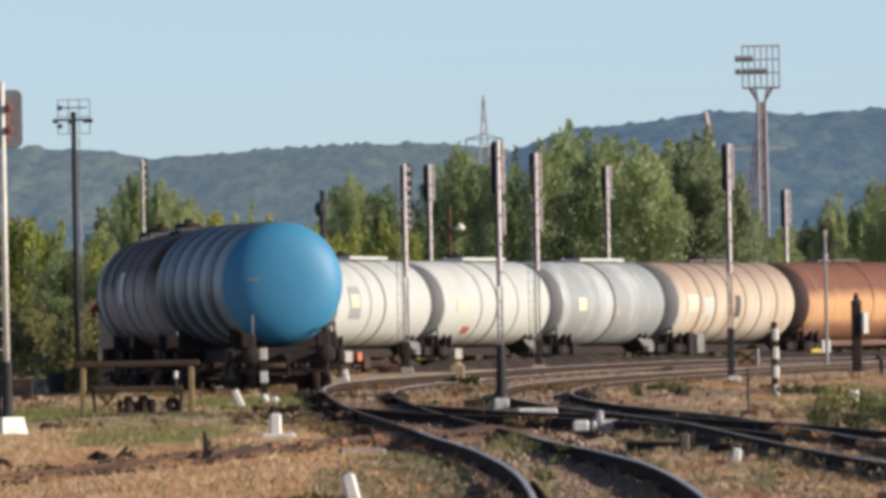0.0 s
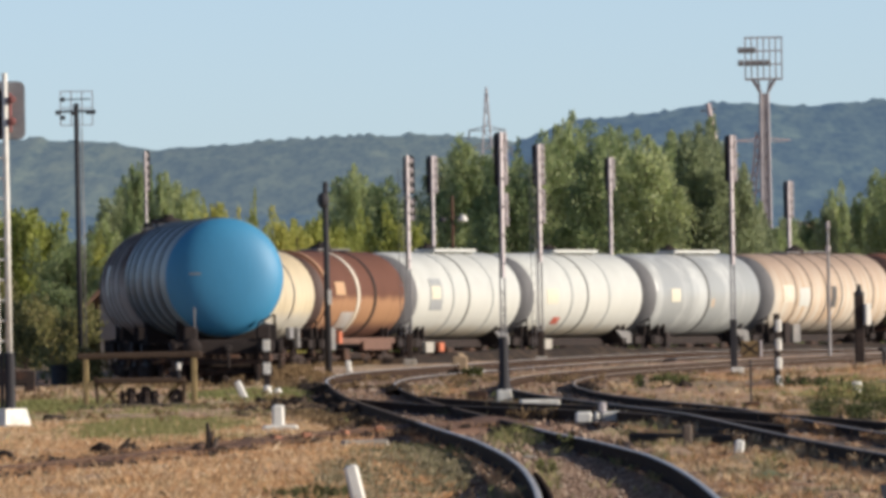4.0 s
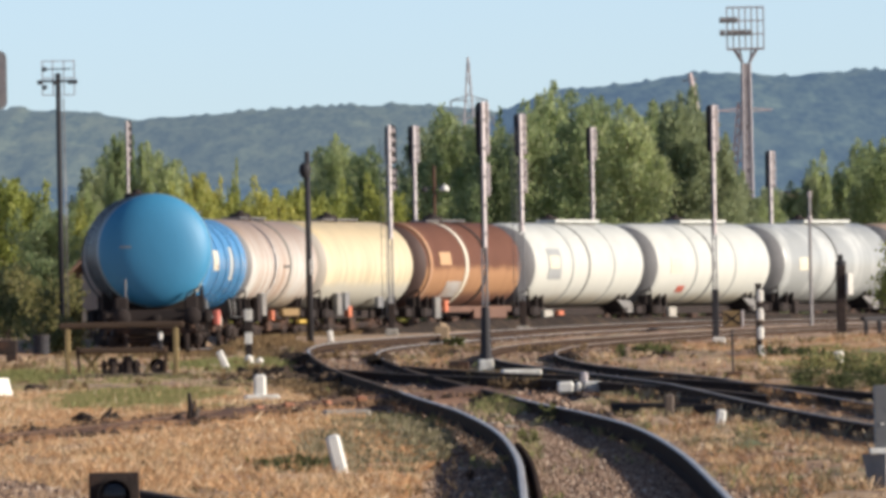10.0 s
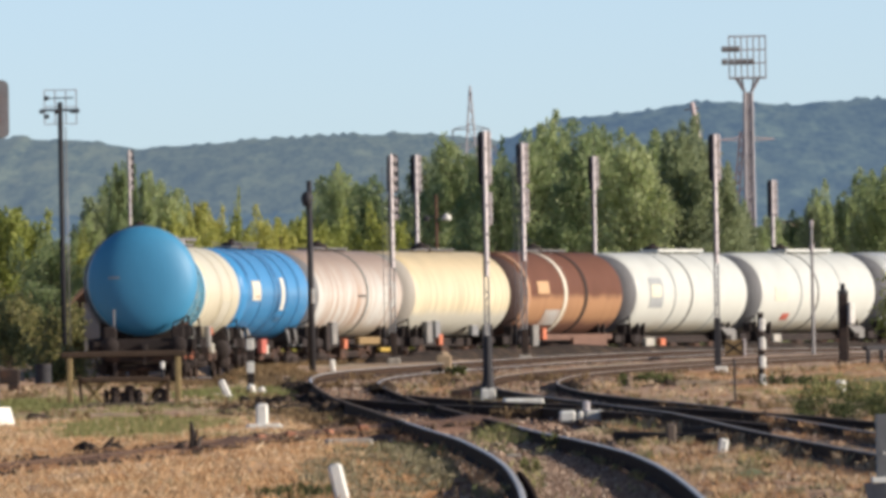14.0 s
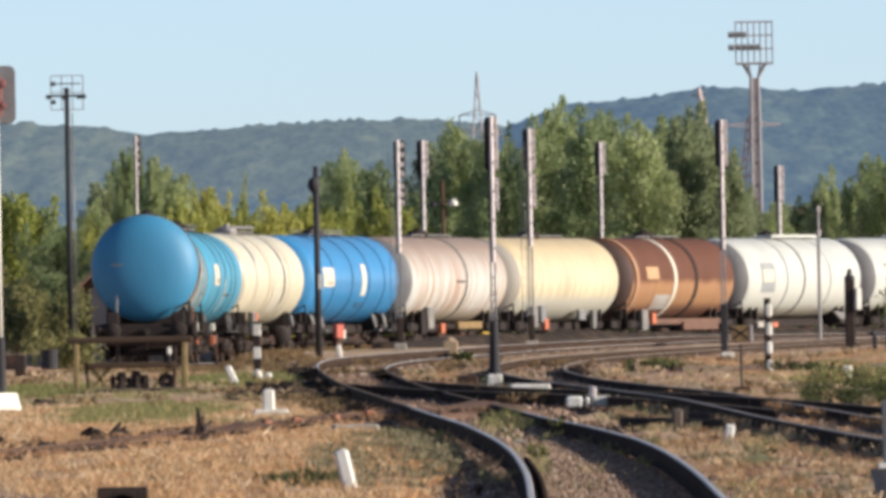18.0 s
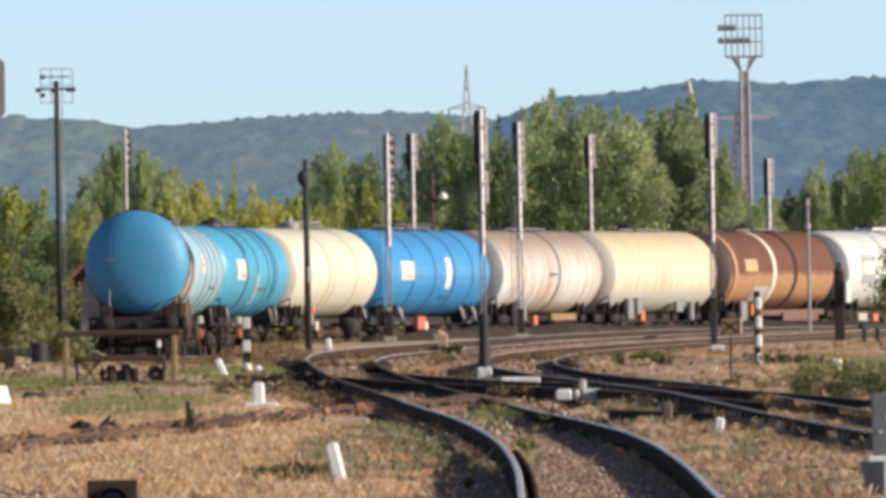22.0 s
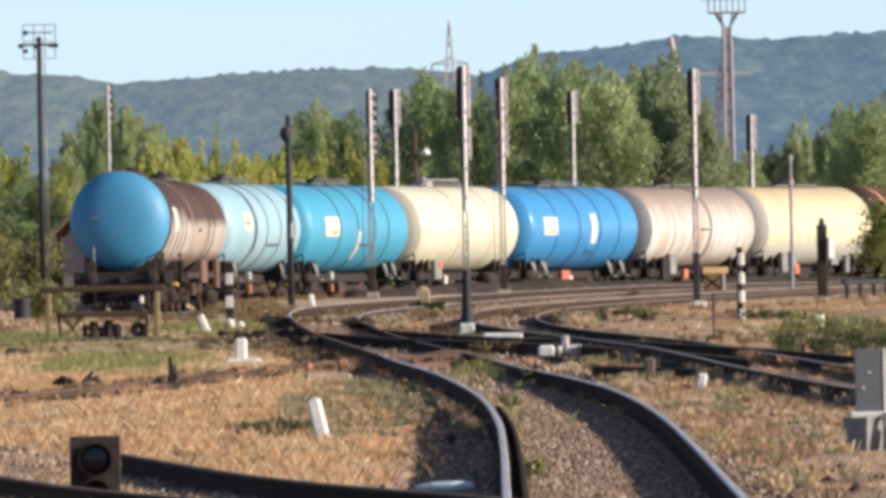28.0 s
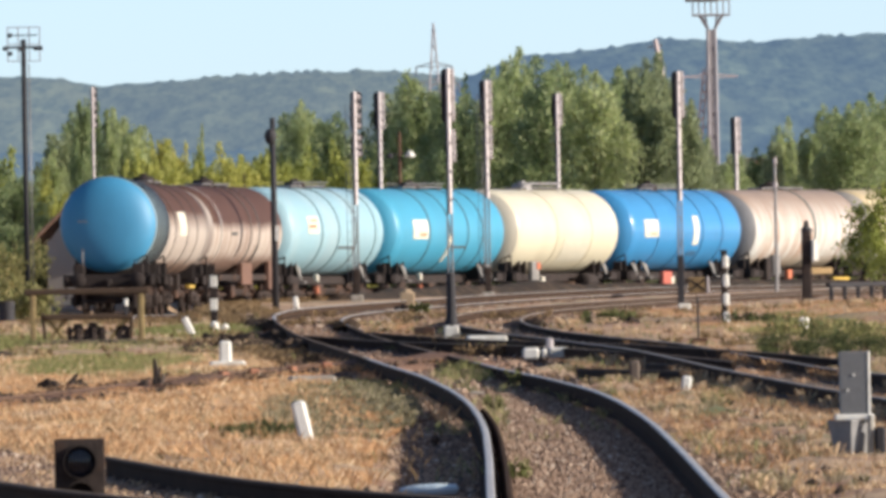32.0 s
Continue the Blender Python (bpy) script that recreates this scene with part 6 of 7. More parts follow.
def tree_meshes(kind, seed):
    """Trunk and crown of a tree of the kind's usual width and height: limbs that rise outwards and end in plumes."""
    rnd = np.random.RandomState(seed)
    w, h = SIZE[kind]
    tr = Mesh()
    tr.tube((0, 0, -0.2), (0.05, 0, 0.4 * h), 0.16, 0.11, n=7, caps=False).tube((0.05, 0, 0.4 * h), (0, 0.05, 0.85 * h), 0.11, 0.03, n=6, caps=False)
    pl = []
    n = {'y': 26, 'g': 38, 'd': 34, 's': 26}[kind]
    for i in range(n):
        u = (i + rnd.rand()) / n
        a = i * 2.4 + rnd.rand() * 1.3
        if kind == 'y':
            z0, out, up, r = h * (0.02 + 0.36 * u), 0.46 * w * (0.2 + 0.8 * rnd.rand()), h * (0.35 + 0.33 * rnd.rand()), w * (0.1 + 0.06 * rnd.rand())
            f = (out * 0.55 * math.cos(a), out * 0.55 * math.sin(a), z0)
            g = (out * 0.6 * math.cos(a), out * 0.6 * math.sin(a), up)
        else:
            z0 = h * (0.06 + 0.74 * u)
            wide = 0.5 * w * (1 - max(0.0, u - 0.35) ** 1.5 * 1.5) * (0.55 + 0.45 * rnd.rand())
            f = (wide * 0.35 * math.cos(a), wide * 0.35 * math.sin(a), z0)
            g = (wide * 0.62 * math.cos(a), wide * 0.62 * math.sin(a), h * (0.11 + 0.15 * rnd.rand()))
            r = w * (0.13 + 0.08 * rnd.rand()) * (1.25 - 0.65 * u)
        pl.append((*f, *g, r))
        tr.tube((0, 0, max(0.2, f[2] - 0.6)), f, 0.05, 0.03, n=4, caps=False).tube(f, (f[0] + g[0], f[1] + g[1], f[2] + g[2]), 0.03, 0.008, n=4, caps=False)
    for i in range(9):
        pl.append((rnd.normal() * 0.13 * w, rnd.normal() * 0.13 * w, h * (0.64 + 0.1 * rnd.rand()), rnd.normal() * 0.15, rnd.normal() * 0.15, h * (0.14 + 0.12 * rnd.rand()), w * 0.05))
    return tr, plume_cloud(pl, {'y': 11000, 'g': 20000, 'd': 17000, 's': 13000}[kind], 0.082, rnd)


KINDS = {'y': (LEAF_Y, "yellowish green scrub tree", 3), 'g': (LEAF, "bushy green poplar tree", 5), 'd': (LEAF_D, "dark green broadleaf tree", 3), 's': (LEAF, "slender green poplar tree", 2)}
POOL = {}
for kd, (lm, lab, cnt) in KINDS.items():
    POOL[kd] = []
    for c in range(cnt):
        tr, (lv, lf) = tree_meshes(kd, 11 + 7 * c + ord(kd))
        POOL[kd].append((tr.data("trunk", BARK), Mesh().add(lv, lf).data("crown", lm)))
TREES = [(-18.9, 551, 6.6, 4.5, 'g'), (-17.6, 540, 6.9, 3.2, 'y'), (-16.9, 548, 6.0, 3.2, 'y'), (-15.2, 516, 5.2, 3.5, 'g'), (-14.7, 530, 5.2, 2.7, 'y'), (-17.8, 562,
         6.3, 4.2, 'g'), (-14.3, 536, 6.1, 2.8, 'g'), (-14.1, 545, 7.1, 2.8, 'd'), (-13.9, 560, 8.3, 2.2, 'g'), (-12.8, 528, 8.6, 1.4, 's'), (-12.8, 550, 8.6, 1.2, 's'), (-12.0,
         540, 8.1, 1.4, 's'), (-11.9, 556, 7.9, 1.7, 'g'), (-11.2, 549, 7.3, 3.0, 'g'), (-10.6, 551, 7.1, 2.4, 'y'), (-9.8, 543, 7.0, 1.7, 'y'), (-10.3, 515, 6.1, 2.5, 'y'),
         (-9.0, 524, 6.0, 2.4, 'y'), (-8.8, 559, 7.0, 0.9, 'y'), (-7.8, 528, 5.8, 2.5, 'y'), (-7.3, 539, 6.0, 2.5, 'y'), (-6.4, 524, 5.9, 2.4, 'y'), (-6.1, 546, 6.3, 2.4, 'y'),
         (-5.7, 568, 6.6, 2.4, 'y'), (-5.0, 556, 6.1, 2.4, 'y'), (-9.0, 545, 5.8, 3.3, 'y'), (-10.4, 560, 6.3, 3.4, 'y'), (-7.2, 570, 6.0, 3.4, 'y'), (-3.6, 575, 5.9, 2.8, 'y'),
         (-5.1, 606, 8.5, 3.1, 'g'), (-4.5, 590, 8.6, 2.6, 'g'), (-4.0, 598, 8.4, 4.0, 'g'), (-3.3, 585, 7.8, 3.9, 'g'), (-2.7, 600, 7.4, 3.5, 'g'), (-2.0, 569, 6.4, 2.8, 'y'),
         (-0.6, 601, 9.4, 4.0, 'd'), (-0.9, 615, 9.0, 1.8, 's'), (0.3, 572, 9.3, 4.2, 'g'), (1.1, 590, 9.3, 3.9, 'd'), (1.7, 566, 8.7, 3.3, 'g'), (2.2, 560, 8.3, 3.3, 'g'), (2.9,
         575, 8.6, 3.0, 'd'), (3.4, 580, 9.0, 3.0, 'g'), (3.9, 571, 9.8, 3.3, 'g'), (4.7, 615, 11.7, 2.0, 's'), (4.7, 584, 10.6, 3.9, 'g'), (5.5, 600, 11.0, 1.8, 's'), (5.9, 592,
         10.5, 4.2, 'g'), (6.3, 560, 9.7, 4.4, 'g'), (7.3, 575, 9.6, 4.5, 'g'), (7.8, 553, 9.0, 4.4, 'g'), (9.1, 591, 9.8, 4.2, 'g'), (10.0, 600, 10.3, 3.3, 'd'), (10.0, 570, 9.7,
         3.7, 'd'), (11.5, 620, 11.1, 3.0, 'd'), (11.3, 586, 9.6, 3.3, 'd'), (11.3, 569, 8.2, 3.3, 'd'), (11.7, 551, 8.0, 2.4, 'd'), (13.5, 600, 7.5, 1.1, 's'), (12.2, 560, 6.1,
         3.3, 'd'), (14.0, 597, 5.8, 3.3, 'd'), (16.2, 637, 6.5, 3.9, 'd'), (16.5, 620, 6.5, 3.1, 'g'), (17.3, 615, 7.8, 2.4, 'g'), (19.3, 659, 7.5, 1.7, 'd'), (18.3, 600, 7.2,
         2.6, 'g'), (19.5, 619, 8.2, 3.0, 'g'), (19.2, 589, 8.0, 3.0, 'g'), (20.0, 587, 8.2, 3.9, 'g'), (21.3, 600, 8.6, 4.0, 'g'), (22.5, 610, 8.8, 4.5, 'g'), (19.7, 659, 6.8,
         4.4, 'd'), (-25.0, 648, 5.3, 4.6, 'd'), (-25.2, 687, 5.9, 3.7, 'g'), (-22.3, 644, 5.9, 4.1, 'd'), (-22.9, 700, 6.3, 4.8, 'd'), (-20.6, 669, 6.0, 4.6, 'g'), (-19.2, 668,
         6.2, 4.9, 'd'), (-18.8, 699, 6.3, 4.9, 'd'), (-17.3, 692, 5.3, 3.8, 'g'), (-15.8, 687, 6.3, 4.8, 'g'), (-14.4, 688, 6.6, 4.0, 'd'), (-13.1, 686, 5.6, 4.0, 'd'), (-11.8,
         690, 5.6, 3.9, 'd'), (-10.6, 697, 5.6, 4.0, 'd'), (-8.5, 641, 6.1, 4.3, 'g'), (-7.4, 656, 6.6, 3.9, 'd'), (-6.4, 688, 6.4, 4.0, 'd'), (-5.1, 696, 7.0, 4.1, 'd'), (-3.7,
         681, 6.0, 5.0, 'g'), (-2.3, 672, 6.4, 3.7, 'g'), (-1.0, 669, 5.7, 4.5, 'd'), (0.3, 665, 6.1, 4.4, 'd'), (1.6, 696, 6.6, 4.0, 'd'), (2.9, 678, 6.0, 4.6, 'd'), (4.2, 675,
         6.8, 4.4, 'd'), (5.6, 681, 6.8, 4.4, 'd'), (7.1, 699, 5.7, 3.7, 'd'), (8.4, 698, 7.1, 4.2, 'd'), (9.4, 668, 6.9, 4.1, 'd'), (10.4, 652, 6.7, 4.6, 'g'), (11.9, 664, 6.9,
         3.9, 'g'), (13.5, 681, 5.6, 4.3, 'd'), (14.3, 658, 5.1, 3.9, 'd'), (16.0, 675, 5.5, 4.9, 'd'), (17.7, 689, 5.5, 4.5, 'g'), (17.9, 649, 5.1, 4.1, 'g'), (20.6, 698, 4.6,
         4.4, 'g'), (21.4, 680, 4.7, 4.1, 'g'), (22.6, 677, 5.1, 3.7, 'd'), (23.8, 674, 4.5, 4.1, 'd'), (25.0, 669, 5.1, 4.6, 'g'), (27.3, 695, 4.5, 4.4, 'g'), (27.1, 658, 4.6,
         3.9, 'd'), (14.9, 600, 4.6, 3.6, 'd'), (15.8, 640, 6.2, 4.0, 'd'), (13.9, 575, 5.6, 3.4, 'g'), (14.9, 610, 6.4, 1.7, 'd'), (16.9, 612, 6.9, 1.5, 'd')]
trnd = random.Random(8)
for x, y, h, w, kd in TREES:
    tm, cm = trnd.choice(POOL[kd])
    t = thing("tree", KINDS[kd][1] + " behind the tracks", "tree", Matrix.LocRotScale((x, y, gz(x, y)), Euler((0, 0, trnd.random() * 6.28)), (w * 1.12 / SIZE[kd][0], w * 1.12 / SIZE[kd][0], h / SIZE[kd][1])), "trees behind the tracks")
    part("trunk", tm, None, t)
    part("crown", cm, None, t)


def bush(x, y, w, h, lm, label, seed, n=1500, leaf=0.075):
    rnd = np.random.RandomState(seed)
    t = thing("bush", label, "bush", on_ground(x, y), "bushes of the yard")
    cs = [(rnd.normal() * w * 0.22, rnd.normal() * w * 0.22, h * (0.2 + 0.65 * rnd.rand()), w * 0.16, 1.1) for k in range(12)]
    lv, lf = leaf_cloud(cs, n, leaf, rnd)
    st = Mesh()
    for c in cs:
        st.tube((0, 0, -0.05), c[:3], 0.02, 0.008, n=4, caps=False)
    part("stem", st, BARK, t)
    part("leaves", Mesh().add(lv, lf), lm, t)


bush(14.75, 410.0, 2.8, 3.3, LEAF_Y, "olive-green bush beside the far track", 3, 4200, 0.075)
bush(16.2, 408.0, 3.0, 3.9, OLIVE, "olive-green bush beside the far track", 4, 4200, 0.075)
for i, (bx, by) in enumerate(((6.25, 217.5), (6.40, 212.0), (6.48, 204.5), (6.76, 203.8), (6.96, 201.0), (7.01, 196.8))):
    bush(bx + 0.1, by + 9, 1.1, 0.09, (SCRUB, OLIVE)[i % 2], "low weeds round a white stone", 80 + i, 300, 0.045)
# Dark green scrub; the shade it stands in is part of its tone.
for i in range(22):
    bush(4.95 + 0.125 * i, 183.0 + 5 * (i % 4), 0.44, 0.10 + 0.04 * (i % 3), DARKWEED if i % 3 else SCRUB, "dark green scrub along the far rail", 180 + i, 300, 0.022)
bush(6.6, 266.0, 0.9, 0.16, DARKWEED, "dark brush beside a striped post", 195, 400, 0.045)
bush(7.3, 272.0, 0.9, 0.14, DARKWEED, "dark brush beside a striped post", 196, 400, 0.045)
for i, (bx, by, bw, bh, bmat) in enumerate(((0.87, 136.5, 0.3, 0.12, FRESH), (1.23, 157.5, 0.22, 0.17, FRESH), (0.74, 97.5, 0.24, 0.1, FRESH), (0.6, 168.0, 0.6, 0.13, OLIVE), (0.78, 172.0, 0.4, 0.12, FRESH), (3.1, 135.5, 0.6, 0.07, OLIVE))):
    bush(bx, by, bw, bh, bmat, "small green weed in the ballast", 220 + i, 260, 0.016)
bush(0.3, 330.0, 0.45, 0.15, SCRUB, "low weeds between the tracks", 8, 350)
bush(4.3, 285.0, 0.9, 0.14, SCRUB, "low dark weeds between the tracks", 9, 400)
bush(-10.4, 350.0, 2.2, 0.8, OLIVE, "olive scrub by the drum", 10, 1500)
for i, (bx, by, bw, bh) in enumerate(((-14.6, 448, 3.6, 2.4), (-13.4, 444, 3.0, 1.8), (-12.0, 452, 2.6, 2.0), (-16.0, 452, 3.6, 2.8))):
    bush(bx, by, bw, bh, OLIVE, "olive dry scrub in front of the trees", 60 + i, 3500)
bush(-13.2, 390.0, 2.6, 2.0, OLIVE, "olive scrub in front of the trees", 12, 2200)

# ---------------------------------------------------------------- birds
FEATHER_D = mat("slate_feathers", (0.09, 0.09, 0.10), (0.05, 0.05, 0.06), 0.8, scale=12, fine=60, bump=0.1)
FEATHER_W = mat("white_feathers", (0.62, 0.62, 0.60), (0.45, 0.45, 0.45), 0.8, scale=12, fine=60, bump=0.1)


def bird(label, fm):
    """A flying bird heading towards +y, wings hinged at the shoulders."""
    t = thing("bird", label, "bird", Matrix(), "birds in flight")
    part("body", Mesh().lathe_y([(-0.16, 0.002), (-0.12, 0.03), (-0.03, 0.055), (0.06, 0.05), (0.11, 0.03), (0.15, 0.032), (0.18, 0.02), (0.21, 0.002)], n=12), fm, t, smooth=True)
    part("tail", Mesh().add([(-0.02, -0.12, 0), (0.02, -0.12, 0), (0.05, -0.26, 0.0), (-0.05, -0.26, 0.0), (-0.02, -0.12, 0.012), (0.02, -0.12, 0.012), (0.05, -0.26, 0.006), (-0.05, -0.26, 0.006)],
                            [(3, 2, 1, 0), (4, 5, 6, 7), (0, 1, 5, 4), (1, 2, 6, 5), (2, 3, 7, 6), (3, 0, 4, 7)]), fm, t)
    wings = []
    for s in (-1, 1):
        out = [(0, 0.07), (0.14, 0.10), (0.26, 0.06), (0.36, -0.04), (0.22, -0.06), (0, -0.07)]
        n = len(out)
        w = Mesh().add([(s * p, q, 0.012) for p, q in out] + [(s * p, q, -0.004) for p, q in out], [tuple(range(n)), tuple(range(2 * n - 1, n - 1, -1))] + [(i, n + i, n + (i + 1) % n, (i + 1) % n) for i in range(n)])
        wings.append((s, part("wing", w, fm, t, m=pose(s * 0.03, 0.03, 0.03))))
    return t, wings


GULL = bird("pale bird flying low over the wagons", FEATHER_W)
PIGEON = bird("dark pigeon flying across the sky", FEATHER_D)

# ---------------------------------------------------------------- far hills
def hill(name, y0, depth, keys, seed, material, label):
    """A wooded ridge: the outline of its crest, and a bumpy slope down towards the yard."""
    rnd = np.random.RandomState(seed)
    kx, kz = np.array(keys, float).T
    xs = np.arange(-330, 330.1, 1.6)
    vs = np.concatenate([np.linspace(0, 1, 150), [1.02, 1.1]])
    crest = np.interp(xs, kx, kz)
    X, V = np.meshgrid(xs, vs)
    prof = np.where(V <= 1, V ** 0.8, 1 - (V - 1) * 1.5)
    Z = -3 + (crest[None, :] + 3) * prof
    def lumps(nr, nc):
        q = np.kron(rnd.rand(X.shape[0] // nr + 1, X.shape[1] // nc + 1), np.ones((nr, nc)))[:X.shape[0], :X.shape[1]]
        for k in range(nr // 2):
            q = (q + np.roll(q, 1, 0) + np.roll(q, -1, 0)) / 3
        for k in range(max(1, nc // 2)):
            q = (q + np.roll(q, 1, 1) + np.roll(q, -1, 1)) / 3
        return q - 0.5
    crown = rnd.rand(len(xs)) ** 3 * 1.1 + lumps(10, 4)[0] * 0.8
    Z = Z + (lumps(10, 12) * 2.6 + lumps(6, 5) * 1.5) * np.clip((1 - V) * 6, 0, 1) * np.clip(V * 6, 0, 1) + lumps(4, 2) * 0.8 + crown[None, :] * np.clip(1 - abs(V - 1) * 60, 0, 1)
    Y = y0 - depth + depth * V
    n = len(xs)
    m = Mesh()
    m.v = np.stack([X.ravel(), Y.ravel(), Z.ravel()], 1).tolist()
    m.f = [(r * n + c, r * n + c + 1, r * n + n + c + 1, r * n + n + c) for r in range(len(vs) - 1) for c in range(n - 1)]
    return tagged(part(name, m, material, smooth=True), label, "hill", kind="structure")


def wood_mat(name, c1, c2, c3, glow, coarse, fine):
    """Far woods: mottled crowns, plus the haze of kilometres of air as bluish emission."""
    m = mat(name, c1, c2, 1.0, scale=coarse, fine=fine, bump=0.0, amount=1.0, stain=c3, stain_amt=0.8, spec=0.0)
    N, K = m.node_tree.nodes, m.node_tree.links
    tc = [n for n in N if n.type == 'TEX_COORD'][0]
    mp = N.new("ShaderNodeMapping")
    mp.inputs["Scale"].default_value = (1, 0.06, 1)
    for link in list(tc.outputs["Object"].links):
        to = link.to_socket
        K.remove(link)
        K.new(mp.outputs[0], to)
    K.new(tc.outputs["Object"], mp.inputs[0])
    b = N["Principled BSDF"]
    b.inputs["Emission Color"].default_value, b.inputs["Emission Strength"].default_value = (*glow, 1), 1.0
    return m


# The fourth colour is haze, given off by the hills as glow.
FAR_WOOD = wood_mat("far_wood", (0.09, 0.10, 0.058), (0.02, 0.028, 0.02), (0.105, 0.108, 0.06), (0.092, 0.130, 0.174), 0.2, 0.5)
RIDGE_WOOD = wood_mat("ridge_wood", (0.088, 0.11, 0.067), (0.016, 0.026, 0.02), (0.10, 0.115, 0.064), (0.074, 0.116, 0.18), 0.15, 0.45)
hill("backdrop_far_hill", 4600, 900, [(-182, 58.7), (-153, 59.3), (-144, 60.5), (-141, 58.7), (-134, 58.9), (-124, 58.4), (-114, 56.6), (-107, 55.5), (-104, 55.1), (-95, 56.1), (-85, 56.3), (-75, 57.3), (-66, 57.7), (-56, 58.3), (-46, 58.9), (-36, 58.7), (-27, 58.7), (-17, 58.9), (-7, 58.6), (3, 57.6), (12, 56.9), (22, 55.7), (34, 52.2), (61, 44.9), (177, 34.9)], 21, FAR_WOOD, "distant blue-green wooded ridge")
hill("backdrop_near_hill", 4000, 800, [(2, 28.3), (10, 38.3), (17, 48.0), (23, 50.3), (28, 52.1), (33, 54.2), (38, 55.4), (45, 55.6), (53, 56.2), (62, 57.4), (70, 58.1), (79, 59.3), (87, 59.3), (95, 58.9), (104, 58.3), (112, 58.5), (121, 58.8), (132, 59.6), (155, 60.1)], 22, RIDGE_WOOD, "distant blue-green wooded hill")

# ---------------------------------------------------------------- grass and stones
def tufts(name, n, xr, yr, hgt, material, label, seed, keep, lift=0.0):
    """Upright bent blades strewn over a stretch of ground."""
    rnd = np.random.RandomState(seed)
    x, y = rnd.uniform(*xr, n), rnd.uniform(*yr, n)
    k = keep(x, y, rnd)
    x, y = x[k], y[k]
    n = len(x)
    z = (front_z(y) + lift if lift else ground_z(x, y)) - 0.02
    h = hgt * (0.4 + 0.9 * rnd.rand(n))
    a = rnd.rand(n) * 6.283
    w = 0.0015 + 0.0028 * rnd.rand(n)
    lx_, ly_ = rnd.normal(size=n) * 0.35 * h, rnd.normal(size=n) * 0.35 * h
    ca, sa = np.cos(a) * w, np.sin(a) * w
    P = np.stack([np.stack([x - ca, y - sa, z], 1), np.stack([x + ca, y + sa, z], 1), np.stack([x + lx_ * 0.4 + ca * 0.7, y + ly_ * 0.4 + sa * 0.7, z + h * 0.6], 1), np.stack([x + lx_, y + ly_, z + h], 1)], 1).reshape(-1, 3)
    m = Mesh()
    m.v = P.tolist()
    m.f = [(4 * i, 4 * i + 1, 4 * i + 2, 4 * i + 3) for i in range(n)]
    return tagged(part(name, m, material), label, "grass", kind="stuff")


def off_tracks(x, y, gap):
    ok = np.ones(len(x), bool)
    for ln, far in ((MAIN, gap), (RIGHT, gap), (LEFT, 0.95)):
        ok &= (abs(x - np.interp(y, ln[:, 1], ln[:, 0])) > far) | (y > ln[-1, 1]) | (y < ln[0, 1])
    ok &= abs(x - np.interp(y, ly, lx)) > 1.9
    return ok


def patchy(x, y, scale, level, layer=3.0):
    return np.array([noise.noise((a * scale, b * scale * 0.35, layer)) for a, b in zip(x, y)]) > level


def in_oval(x, y, cx, cy, rx, ry):
    """Inside an oval with a ragged rim."""
    rim = np.array([noise.noise((a * 2.1, b * 0.5, 7.0)) for a, b in zip(x, y)])
    return ((x - cx) / rx) ** 2 + ((y - cy) / ry) ** 2 < 1 + rim * 0.9


def near_line(x, y, line, d):
    return abs(x - np.interp(y, line[:, 1], line[:, 0])) < d


tufts("dry_grass", 330000, (-9, 1.0), (80, 205), 0.085, GRASS, "dry straw-coloured grass", 1, lambda x, y, r: off_tracks(x, y, 1.75) & patchy(x, y, 0.9, -0.25))
tufts("rusty_grass", 230000, (-9, 1.0), (80, 205), 0.06, GRASS_R, "rust-brown withered grass", 8, lambda x, y, r: off_tracks(x, y, 1.6) & patchy(x, y, 0.6, -0.2, 9.0))
tufts("long_straw", 5200, (-9, 0.2), (84, 200), 0.15, GRASS, "long pale straw stems", 9, lambda x, y, r: off_tracks(x, y, 1.9) & patchy(x, y, 0.8, 0.05, 5.0))
tufts("orange_straw", 60000, (-7, 0.6), (84, 172), 0.12, STRAW_RUST, "upright orange straw", 14, lambda x, y, r: off_tracks(x, y, 1.5) & ~near_line(x, y, OLD, 0.5) & patchy(x, y, 1.4, 0.12, 81.0))
tufts("brown_stems", 20000, (-7, 6.5), (84, 172), 0.11, STRAW_DARK, "dark withered stems", 15, lambda x, y, r: off_tracks(x, y, 1.2) & patchy(x, y, 1.8, 0.1, 83.0))
tufts("dry_grass_far", 90000, (-12, 13), (200, 330), 0.065, GRASS_R, "dry straw-coloured grass between tracks", 2, lambda x, y, r: off_tracks(x, y, 1.5) & patchy(x, y, 0.4, -0.1))
tufts("dry_grass_right", 60000, (2.2, 8.5), (84, 200), 0.055, GRASS, "short dry grass in gravel", 3, lambda x, y, r: off_tracks(x, y, 1.1) & patchy(x, y, 0.7, 0.1))
tufts("rusty_grass_right", 50000, (2.2, 8.5), (90, 200), 0.06, GRASS_R, "rust-brown grass in gravel", 10, lambda x, y, r: off_tracks(x, y, 1.0) & patchy(x, y, 0.9, 0.1, 9.0))
tufts("green_grass", 26000, (-8.5, -2.8), (168, 240), 0.10, GREEN, "green grass patch", 4, lambda x, y, r: patchy(x, y, 0.5, 0.12) | in_oval(x, y, -4.4, 191, 1.1, 14))
tufts("green_grass_by_slab", 9000, (-2.2, 0.4), (142, 172), 0.09, GREEN, "green weeds round a concrete slab", 11, lambda x, y, r: in_oval(x, y, -0.75, 154, 0.75, 9))
